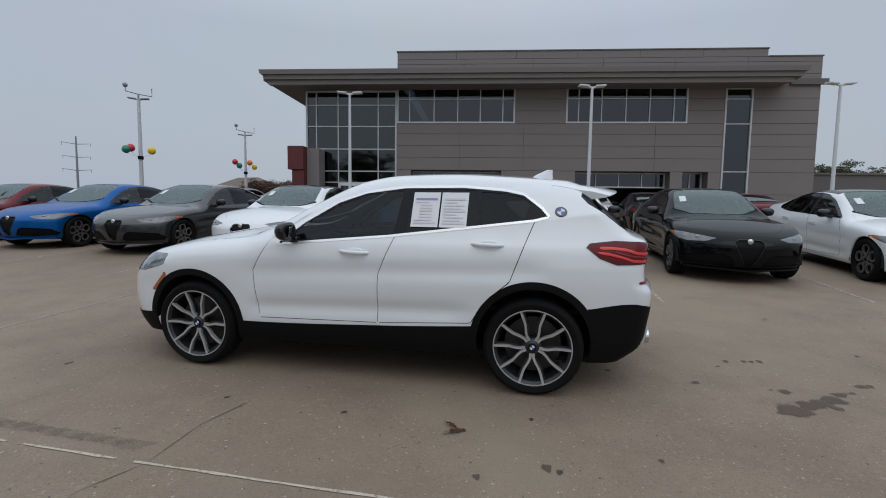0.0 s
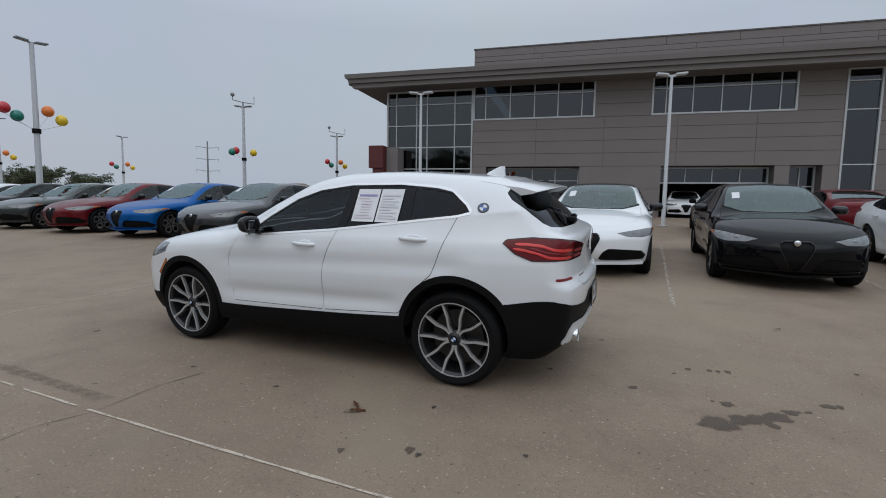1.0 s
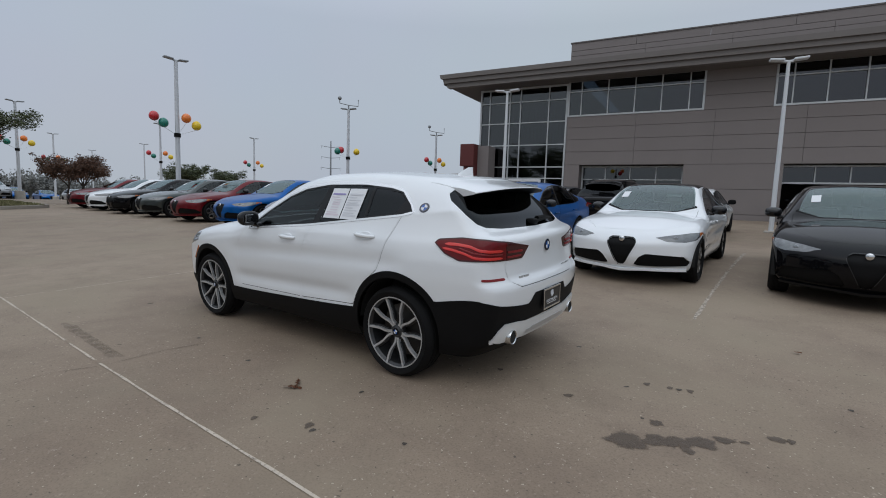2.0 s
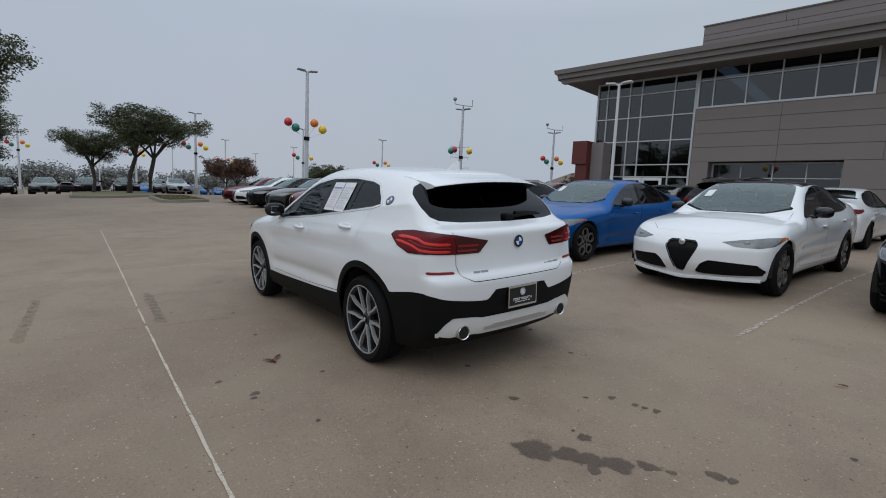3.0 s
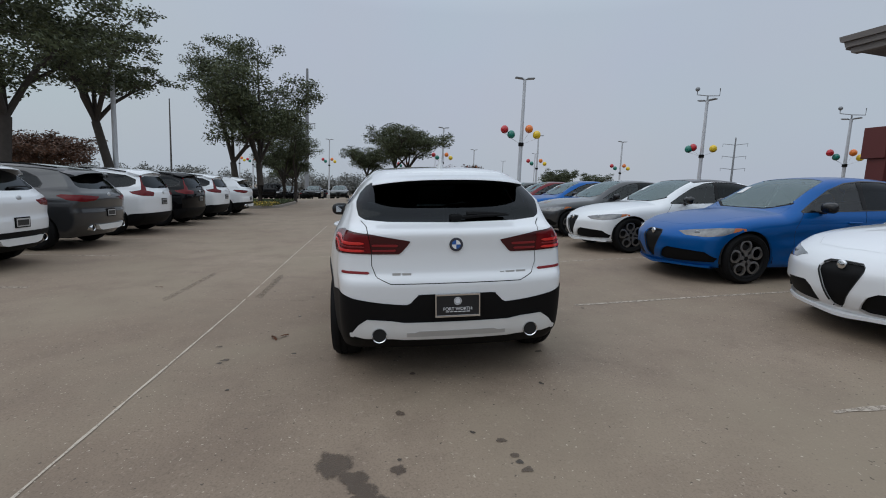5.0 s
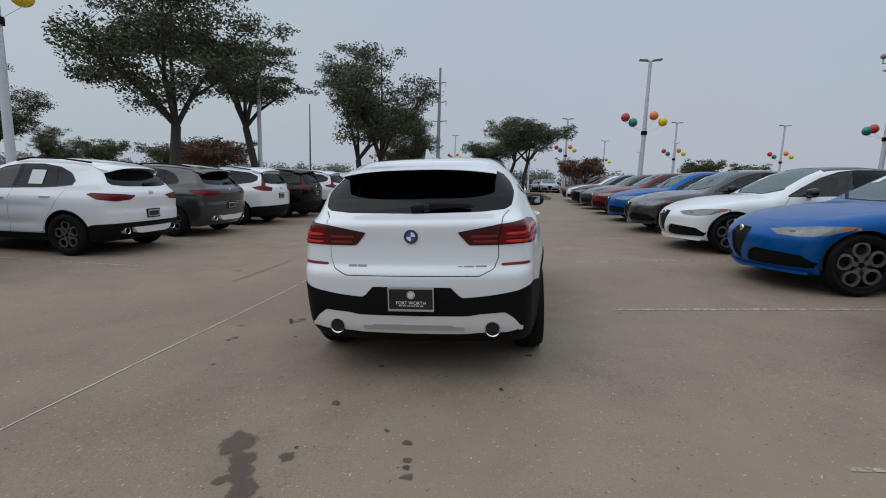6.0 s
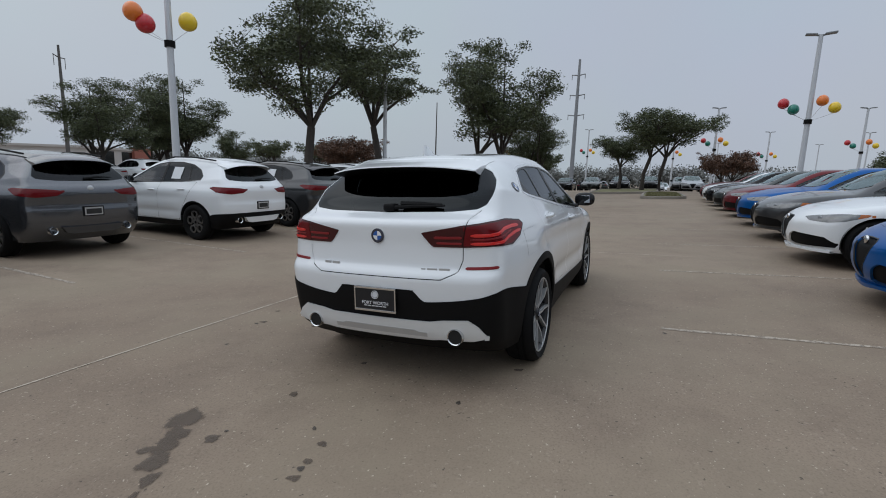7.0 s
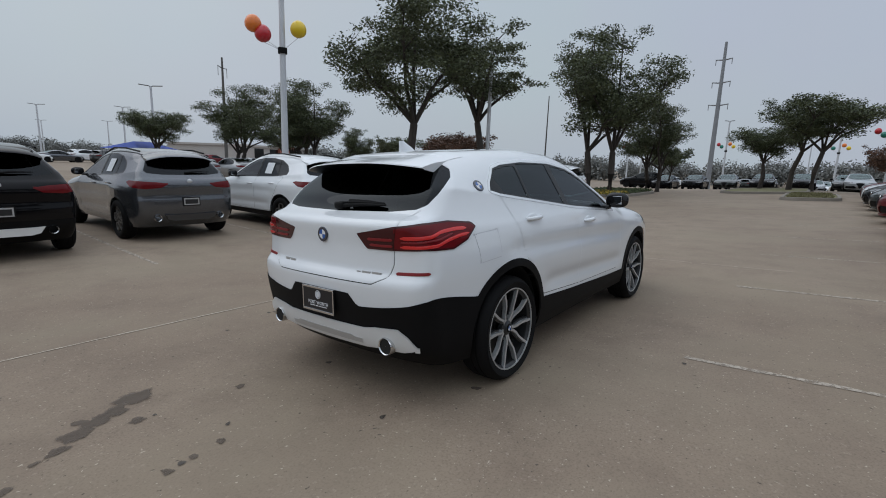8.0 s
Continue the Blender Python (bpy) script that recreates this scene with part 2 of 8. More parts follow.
def body_field(s):
    def field(p):
        x, y, z = p[:, 0], np.abs(p[:, 1]), p[:, 2]
        zb = pchip(x, s["belt"])
        over = np.maximum(z - zb, 0)
        w = pchip(np.minimum(z, zb), s["width"]) - pchip(x, s["plan"]) - s["tumble"] * over - pchip(x, s["house"]) * np.clip(over / 0.25, 0, 1)
        for line, depth, half, xa, xb in s.get("dish", ()):
            t = np.clip(np.minimum(x - xa, xb - x) / 0.30, 0, 1)
            w = w - depth * t * t * (3 - 2 * t) * np.exp(-((z - pchip(x, line)) / half) ** 2)
        side = (y - w) * 0.92
        r = np.minimum(y / 0.9, 1.2)
        top = (z - pchip(x, s["top"]) + s["crown"] * r ** 2.2) * 0.85
        back = (pchip(z, s["rear"]) + s["rear_bow"] * r ** 2.6 - x) * 0.85
        fore = (x - pchip(z, s["front"]) + s["front_bow"] * r ** 2.3) * 0.9
        f = smax(side, top, s["edge"])
        f = smax(f, back, s["rear_edge"])
        return smax(f, fore, s["front_edge"])
    return field


def skin(s, cell):
    """Vertices and quads of the body shell, open below."""
    f = body_field(s)
    x0, x1, z0, z1 = s["x0"] - 0.15, s["x1"] + 0.15, s["z0"], s["z1"] + 0.1
    nx, ny, nz = round((x1 - x0) / cell), 2 * round(1.0 / cell), round((z1 - z0) / cell)
    idx, pts, quads = {}, [], []

    def vid(i, j, k):
        key = (i, j, k)
        if key not in idx:
            idx[key] = len(pts)
            pts.append((x0 + (x1 - x0) * i / nx, -1.0 + 2.0 * j / ny, z0 + (z1 - z0) * k / nz))
        return idx[key]

    for i in range(nx):
        for k in range(nz):
            quads.append((vid(i, 0, k), vid(i + 1, 0, k), vid(i + 1, 0, k + 1), vid(i, 0, k + 1)))
            quads.append((vid(i + 1, ny, k), vid(i, ny, k), vid(i, ny, k + 1), vid(i + 1, ny, k + 1)))
    for i in range(nx):
        for j in range(ny):
            quads.append((vid(i, j, nz), vid(i + 1, j, nz), vid(i + 1, j + 1, nz), vid(i, j + 1, nz)))
    for j in range(ny):
        for k in range(nz):
            quads.append((vid(0, j + 1, k), vid(0, j, k), vid(0, j, k + 1), vid(0, j + 1, k + 1)))
            quads.append((vid(nx, j, k), vid(nx, j + 1, k), vid(nx, j + 1, k + 1), vid(nx, j, k + 1)))
    p = np.array(pts)
    lo, hi = np.array(s["core"][0]), np.array(s["core"][1])
    c = np.clip(p, lo, hi)
    a, b = np.zeros(len(p)), np.full(len(p), 1.15)
    for _ in range(26):
        m = (a + b) / 2
        inside = f(c + (p - c) * m[:, None]) < 0
        a, b = np.where(inside, m, a), np.where(inside, b, m)
    return c + (p - c) * a[:, None], quads, f


def sd_poly(px, py, poly):
    """Signed distance to a polygon, negative inside."""
    v = np.array(poly, float)
    d = np.full(px.shape, 1e9)
    ins = np.zeros(px.shape, bool)
    for i in range(len(v)):
        a, b = v[i], v[(i + 1) % len(v)]
        e = b - a
        wx, wy = px - a[0], py - a[1]
        t = np.clip((wx * e[0] + wy * e[1]) / (e @ e), 0, 1)
        d = np.minimum(d, (wx - t * e[0]) ** 2 + (wy - t * e[1]) ** 2)
        c = ((a[1] <= py) & (b[1] > py)) | ((b[1] <= py) & (a[1] > py))
        ins ^= c & (px < a[0] + (py - a[1]) / (e[1] if abs(e[1]) > 1e-9 else 1e-9) * e[0])
    d = np.sqrt(d)
    return np.where(ins, -d, d)


def cut(bm, g):
    """Splits the faces along g = 0."""
    bm.verts.ensure_lookup_table()
    p = np.array([v.co[:] for v in bm.verts])
    val = g(p)
    val[np.abs(val) < 2e-4] = 0.0
    bm.verts.index_update()
    hot = [e for e in bm.edges if val[e.verts[0].index] * val[e.verts[1].index] < 0]
    marks = {v for v in bm.verts if val[v.index] == 0.0}
    sign = {v: val[v.index] for v in bm.verts}
    faces = {f for e in hot for f in e.link_faces} | {f for v in marks for f in v.link_faces}
    for e in hot:
        a, b = e.verts
        _, nv = bmesh.utils.edge_split(e, a, sign[a] / (sign[a] - sign[b]))
        marks.add(nv)
        sign[nv] = 0.0
    for f in faces:
        vs = [v for v in f.verts if v in marks]
        if len(vs) == 2 and not any(set(vs) == set(e.verts) for e in f.edges):
            if any(sign[v] < 0 for v in f.verts) and any(sign[v] > 0 for v in f.verts):
                bmesh.utils.face_split(f, vs[0], vs[1])


def carve(s, cell, cuts, region):
    """Skins a body, cuts it, and returns region name -> (points, normals, faces). region(p) names each face by its centre."""
    pts, quads, f = skin(s, cell)
    bm = bmesh.new()
    vs = [bm.verts.new(p) for p in pts]
    for q in quads:
        bm.faces.new([vs[i] for i in q])
    for g in cuts:
        cut(bm, g)
    p = np.array([v.co[:] for v in bm.verts])
    e = 0.012
    grad = np.stack([f(p + d) - f(p - d) for d in np.eye(3) * e], 1)
    grad /= np.linalg.norm(grad, axis=1)[:, None] + 1e-9
    bm.verts.index_update()
    faces = [[v.index for v in fc.verts] for fc in bm.faces]
    cen = np.array([p[q].mean(0) for q in faces])
    nor = np.array([grad[q].mean(0) for q in faces])
    bm.free()
    names = region(cen, nor)
    out = {}
    for nm in sorted(set(names)):
        fs = [q for q, n2 in zip(faces, names) if n2 == nm]
        used = sorted({i for q in fs for i in q})
        back = {i: j for j, i in enumerate(used)}
        out[nm] = (p[used], grad[used], [[back[i] for i in q] for q in fs])
    return out, f


def panel(name, data, material, parent, label="", offset=0.0, rim=0.0):
    """One cut-out of the shell as a mesh with its smooth normals; rim gives its border a turned-in edge."""
    p, n, faces = data
    p = p + n * offset
    pts, nrm, fcs = list(map(tuple, p)), list(map(tuple, n)), [list(q) for q in faces]
    if rim:
        seen = {}
        for q in faces:
            for a, b in zip(q, q[1:] + q[:1]):
                seen[(a, b)] = 1
        border = [(a, b) for a, b in seen if (b, a) not in seen]
        base = {}
        for a, b in border:
            for i in (a, b):
                if i not in base:
                    base[i] = len(pts)
                    pts.append(tuple(p[i] - n[i] * rim))
                    nrm.append(nrm[i])
        for a, b in border:
            fcs.append([b, a, base[a], base[b]])
    me = bpy.data.meshes.new(name)
    me.from_pydata(pts, [], fcs)
    me.polygons.foreach_set("use_smooth", [True] * len(me.polygons))
    me.update()
    me.normals_split_custom_set_from_vertices(nrm)
    me.materials.append(material)
    ob = new(name, me)
    ob.parent = parent
    if label:
        ob["label"] = label
    return ob


# ---- wheels ----
def wheel(parent, x, y, z, radius, rim_r, width, style, material_face, material_dark, cap=None):
    """A wheel part with its tyre, rim, spokes and cap; the outer face looks along the sign of y."""
    s = 1 if y > 0 else -1
    place = Matrix.Translation((x, y, z)) @ (Matrix.Identity(4) if s > 0 else Matrix.Rotation(math.pi, 4, "Z"))
    key = (style, radius, rim_r, width)
    if key not in WHEELS:
        w = width / 2
        meshes = []
        bm = bmesh.new()
        lathe(bm, [(rim_r - 0.004, w - 0.012), (rim_r - 0.02, w - 0.03), (rim_r - 0.035, -w + 0.02), (rim_r - 0.01, -w)], 40)
        meshes.append(("wheel", bm, "dark"))
        bm = bmesh.new()
        lathe(bm, [(rim_r + 0.006, w - 0.016), (rim_r + 0.004, w - 0.005), (rim_r - 0.003, w - 0.005), (rim_r - 0.006, w - 0.03)], 40)
        meshes.append(("rim_lip", bm, "face" if style == "y_spoke" else "dark"))
        bm = bmesh.new()
        r = radius
        lathe(bm, [(rim_r - 0.004, w - 0.014), (rim_r + 0.014, w - 0.001), (rim_r + 0.045, w + 0.006), (r - 0.035, w + 0.002), (r - 0.013, w - 0.014), (r - 0.003, w - 0.034),
                   (r, w - 0.05), (r, w - 0.056), (r - 0.007, w - 0.058), (r - 0.007, w - 0.066), (r, w - 0.068), (r, 0.006), (r - 0.007, 0.004), (r - 0.007, -0.004), (r, -0.006),
                   (r, -w + 0.05), (r - 0.012, -w + 0.015), (r - 0.04, -w), (rim_r, -w + 0.01)], 48)
        meshes.append(("tyre", bm, "tyre"))
        bm = bmesh.new()
        lathe(bm, [(0.03, -0.01), (rim_r * 0.74, -0.01), (rim_r * 0.74, -0.03), (0.03, -0.03)], 32)
        meshes.append(("brake_disc", bm, "disc"))
        if style == "y_spoke":
            for i in range(5):
                a = math.tau * i / 5 + math.pi / 2
                for fl in (-1, 1):
                    bm = bmesh.new()
                    d = rim_r - 0.01
                    mids = ((0.045, 0.010), (0.080, 0.012), (0.108, 0.024), (0.150, 0.050), (0.19, 0.064), (d, 0.083))
                    line = [(r0, (o - 0.0085 - 0.002 * (r0 < 0.06)) * fl) for r0, o in mids]
                    outer = [(r0, (o + 0.0085) * fl) for r0, o in mids]
                    poly = line + outer[::-1]
                    prism(bm, poly if fl > 0 else poly[::-1], 0.028)
                    for v in bm.verts:
                        rr = math.hypot(v.co.x, v.co.z)
                        v.co.y += w - 0.040 - 0.022 * (1 - rr / rim_r) ** 2 * 2
                    bmesh.ops.transform(bm, matrix=Matrix.Rotation(a, 4, "Y"), verts=bm.verts)
                    meshes.append(("spoke", bm, "face"))
                    bm = bmesh.new()
                    poly = [(0.080, 0.022 * fl), (0.108, 0.034 * fl), (0.150, 0.060 * fl), (0.19, 0.074 * fl), (d, 0.093 * fl), (d, 0.104 * fl), (0.19, 0.084 * fl), (0.14, 0.068 * fl), (0.09, 0.040 * fl)]
                    prism(bm, poly, 0.022)
                    for v in bm.verts:
                        rr = math.hypot(v.co.x, v.co.z)
                        v.co.y += w - 0.052 - 0.022 * (1 - rr / rim_r) ** 2 * 2
                    bmesh.ops.transform(bm, matrix=Matrix.Rotation(a, 4, "Y"), verts=bm.verts)
                    meshes.append(("spoke_web", bm, "dark"))
        else:
            ring = rim_r * 0.30
            mid = rim_r * 0.655
            for i in range(5):
                a = math.tau * i / 5 + 0.2
                bm = bmesh.new()
                prof = [(ring + 0.012, -0.012), (ring + 0.012, 0.012), (ring - 0.014, 0.016), (ring - 0.018, -0.012)]
                lathe(bm, prof, 20, None, True)
                bmesh.ops.transform(bm, matrix=Matrix.Translation((mid * math.cos(a), w - 0.035, mid * math.sin(a))), verts=bm.verts)
                meshes.append(("spoke", bm, "face"))
                bm = bmesh.new()
                prism(bm, [(0.03, -0.02), (mid * 0.62, -0.035), (mid * 0.62, 0.035), (0.03, 0.02)], 0.024)
                bmesh.ops.transform(bm, matrix=Matrix.Rotation(-a, 4, "Y") @ Matrix.Translation((0, w - 0.05, 0)), verts=bm.verts)
                meshes.append(("spoke_web", bm, "face"))
        bm = bmesh.new()
        lathe(bm, [(0.0005, w - 0.030), (0.030, w - 0.031), (0.034, w - 0.036), (0.062, w - 0.046), (0.066, w - 0.075)], 24)
        meshes.append(("hub_cap", bm, "dark"))
        WHEELS[key] = []
        for nm, b, role in meshes:
            me = bpy.data.meshes.new(nm)
            bmesh.ops.recalc_face_normals(b, faces=b.faces)
            for fc in b.faces:
                fc.smooth = True
            b.to_mesh(me)
            b.free()
            me.set_sharp_from_angle(angle=radians(32))
            me.materials.append({"dark": material_dark, "tyre": M_RUBBER, "face": material_face, "disc": M_DISC}[role])
            WHEELS[key].append((nm, me))
    root = None
    for nm, me in WHEELS[key]:
        ob = new(nm, me)
        if root is None:
            root = ob
            ob.parent = parent
            ob.matrix_local = place
        else:
            ob.parent = root
    if cap:
        bm = bmesh.new()
        roundel(bm, 0.027)
        ob = part("cap_badge", bm, cap[0], root)
        ob.data.materials.append(cap[1])
        ob.data.materials.append(cap[2])
        ob.matrix_local = Matrix.Translation((0, width / 2 - 0.0295, 0)) @ Matrix.Rotation(math.pi, 4, "Z")
    return root


WHEELS = {}


def roundel(bm, r):
    """A small round badge facing -y: dark ring (0), pale and blue quarters (1, 2)."""
    n = 32
    lev = [(r, 0.0), (r, -0.004), (r * 0.93, -0.006), (r * 0.64, -0.006)]
    rings = [[bm.verts.new((q * math.cos(math.tau * i / n), y, q * math.sin(math.tau * i / n))) for i in range(n)] for q, y in lev]
    for a, b in zip(rings, rings[1:]):
        for i in range(n):
            bm.faces.new((a[i], a[(i + 1) % n], b[(i + 1) % n], b[i]))
    for k in range(4):
        c = bm.verts.new((0, -0.0062, 0))
        for i in range(k * n // 4, (k + 1) * n // 4):
            bm.faces.new((c, rings[-1][i], rings[-1][(i + 1) % n])).material_index = 1 + k % 2


def at_side(f, x, z, sgn):
    """The shell's y at that x and z."""
    a, b = 0.3, 1.1
    for _ in range(24):
        m = (a + b) / 2
        a, b = (m, b) if f(np.array([[x, m, z]]))[0] < 0 else (a, m)
    return sgn * a


def at_rear(f, y, z, x0=0.0, x1=-1.2):
    a, b = x0, x1
    for _ in range(24):
        m = (a + b) / 2
        a, b = (m, b) if f(np.array([[m, y, z]]))[0] < 0 else (a, m)
    return a


def seat_part(parent, x, y, z):
    bm = bmesh.new()
    box(bm, (x - 0.25, y - 0.24, z), (x + 0.25, y + 0.24, z + 0.16), None, 0.04)
    box(bm, (-0.07, -0.23, 0), (0.07, 0.23, 0.55), Matrix.Translation((x - 0.24, y, z + 0.08)) @ Matrix.Rotation(radians(-14), 4, "Y"), 0.04)
    box(bm, (-0.05, -0.13, 0.0), (0.05, 0.13, 0.19), Matrix.Translation((x - 0.38, y, z + 0.64)) @ Matrix.Rotation(radians(-10), 4, "Y"), 0.04)
    return part("seat", bm, M_CABIN, parent, "", 40)


def cabin(parent, x_front, x_rear, w, floor_z, dash_z):
    """What shows dimly through the panes: floor, dashboard, steering wheel and seats."""
    bm = boxes(((x_rear - 0.4, -w, floor_z - 0.04), (x_front + 0.2, w, floor_z)), ((x_front - 0.12, -w + 0.04, floor_z), (x_front + 0.35, w - 0.04, dash_z)), bevel=0.02)
    part("cabin_floor", bm, M_CABIN, parent, "", 40)
    for x, y in ((x_front - 0.75, 0.36), (x_front - 0.75, -0.36), (x_front - 1.6, 0.33), (x_front - 1.6, -0.33)):
        seat_part(parent, x, y, floor_z)
    bm = bmesh.new()
    lathe(bm, [(0.18, 0.012), (0.192, 0), (0.18, -0.012), (0.168, 0)], 24, Matrix.Translation((x_front - 0.25, 0.36, dash_z - 0.02)) @ Matrix.Rotation(radians(68), 4, "X") @ Matrix.Rotation(radians(0), 4, "Y"), True)
    bmesh.ops.rotate(bm, cent=(x_front - 0.25, 0.36, dash_z - 0.02), matrix=Matrix.Rotation(radians(90), 3, "Z"), verts=bm.verts)
    part("steering_wheel", bm, M_CABIN, parent, "", 40)


def mirror_part(parent, x, y, z, material, size=1.0):
    s = 1 if y > 0 else -1
    bm = bmesh.new()
    bmesh.ops.create_uvsphere(bm, u_segments=20, v_segments=12, radius=1)
    for v in bm.verts:
        c = v.co
        c.x = (c.x * 0.10 if c.x > 0 else c.x * 0.025) * size
        c.y = math.copysign(abs(c.y) ** 0.75, c.y) * 0.115 * size
        c.z = math.copysign(abs(c.z) ** 0.75, c.z) * 0.078 * size
        c += Vector((x, y + s * 0.1, z))
    box(bm, (x - 0.03, min(y - s * 0.12, y + s * 0.04), z - 0.085), (x + 0.04, max(y - s * 0.12, y + s * 0.04), z - 0.045), None, 0.01)
    ob = part("mirror_housing", bm, material, parent, "", 50)
    bm = bmesh.new()
    box(bm, (-0.004, -0.066 * size, -0.042 * size), (0.004, 0.066 * size, 0.042 * size), Matrix.Translation((x - 0.0235 * size, y + s * 0.1, z)) @ Matrix.Rotation(radians(s * 16), 4, "Z") @ Matrix.Rotation(radians(-7), 4, "Y"), 0.003)
    part("mirror_glass", bm, M_MIRROR, ob)
    return ob


# ---- the white crossover in the middle of the aisle ----
HERO_LIFT, HERO_WHEEL = 0.026, 0.344    # wheels reach this far below the shell's own base
HUB_Z = HERO_WHEEL - HERO_LIFT
HERO = dict(
    x0=-0.86, x1=3.59, z0=0.22, z1=1.52, core=((-0.28, -0.42, 0.22), (2.95, 0.42, 0.72)),
    belt=[(3.6, 0.80), (3.0, 0.88), (2.2, 0.985), (1.9, 1.0), (1.05, 1.075), (0.0, 1.185), (-0.5, 1.24), (-0.9, 1.25)],
    width=[(0.20, 0.835), (0.32, 0.875), (0.45, 0.888), (0.62, 0.893), (0.75, 0.899), (0.86, 0.893), (0.94, 0.877), (1.0, 0.858), (1.06, 0.825), (1.12, 0.795), (1.2, 0.762), (1.26, 0.745)],
    plan=[(3.6, 0.16), (3.2, 0.085), (2.7, 0.025), (1.9, 0.02), (1.3, 0.018), (0.05, 0.0), (-0.35, 0.045), (-0.6, 0.100), (-0.9, 0.15)],
    house=[(2.3, 0.07), (1.6, 0.045), (0.8, 0.04), (0.0, 0.07), (-0.6, 0.15)],
    dish=(([(2.6, 0.74), (1.3, 0.80), (-0.3, 0.86)], 0.016, 0.070, -0.2, 2.35), ([(2.4, 0.49), (0.3, 0.55)], 0.020, 0.060, 0.32, 2.28)),
    tumble=0.40, crown=0.075, rear_bow=0.14, front_bow=0.42, edge=0.13, rear_edge=0.085, front_edge=0.10,
    top=[(-0.9, 1.33), (-0.58, 1.40), (-0.3, 1.458), (0.2, 1.503), (0.64, 1.522), (1.05, 1.512), (1.35, 1.462), (1.7, 1.31), (2.05, 1.125), (2.22, 1.065), (2.5, 1.035), (2.85, 0.98), (3.15, 0.91), (3.4, 0.81), (3.6, 0.66)],
    rear=[(0.2, -0.64), (0.27, -0.73), (0.33, -0.79), (0.46, -0.822), (0.6, -0.845), (0.69, -0.852), (0.72, -0.846), (0.775, -0.806), (0.90, -0.798), (1.02, -0.806), (1.055, -0.785), (1.09, -0.70), (1.2, -0.585), (1.35, -0.415), (1.5, -0.30)],
    front=[(0.2, 3.46), (0.35, 3.55), (0.5, 3.58), (0.65, 3.57), (0.8, 3.49), (0.95, 3.33)],
)
DLO = [(1.90, 0.992), (1.72, 1.140), (1.48, 1.288), (1.26, 1.362), (0.96, 1.402), (0.52, 1.406), (0.22, 1.382), (0.09, 1.355), (-0.035, 1.262), (-0.075, 1.215), (0.015, 1.192), (1.05, 1.066)]
LAMP = [(0.3, 0.982), (0.375, 0.898), (0.57, 0.898), (0.74, 0.905), (0.95, 0.902), (1.06, 0.945), (1.135, 1.015), (1.1, 1.042), (0.92, 1.058), (0.74, 1.05), (0.56, 1.03)]
GLASS_R = [(-0.2, 1.40), (0.48, 1.396), (0.57, 1.382), (0.655, 1.350), (0.695, 1.30), (0.685, 1.20), (0.655, 1.145), (0.60, 1.118), (0.45, 1.104), (-0.2, 1.094)]
GATE = [(-0.2, 0.705), (0.44, 0.705), (0.535, 0.75), (0.562, 0.82), (0.562, 0.93), (0.59, 1.075), (0.655, 1.14), (0.66, 1.22), (0.60, 1.345), (0.50, 1.40), (-0.2, 1.42)]
SKID = [(-0.2, 0.436), (0.36, 0.438), (0.44, 0.452), (0.60, 0.462), (0.66, 0.420), (0.71, 0.352), (0.62, 0.330), (0.42, 0.328), (0.36, 0.322), (-0.2, 0.318)]
WINDSCREEN = [(2.12, -0.2), (2.08, 0.35), (1.92, 0.62), (1.62, 0.60), (1.36, 0.54), (1.30, 0.3), (1.28, -0.2)]
DOOR_F = [(1.975, 1.02), (2.115, 0.777), (2.075, 0.41), (1.117, 0.428), (1.108, 0.793), (0.985, 1.08), (0.945, 1.45), (1.35, 1.45)]
DOOR_R = [(0.985, 1.08), (1.108, 0.793), (1.117, 0.428), (0.43, 0.47), (0.40, 0.52), (0.30, 0.66), (0.165, 0.775), (0.07, 1.03), (0.0, 1.20), (0.05, 1.45), (0.945, 1.45)]


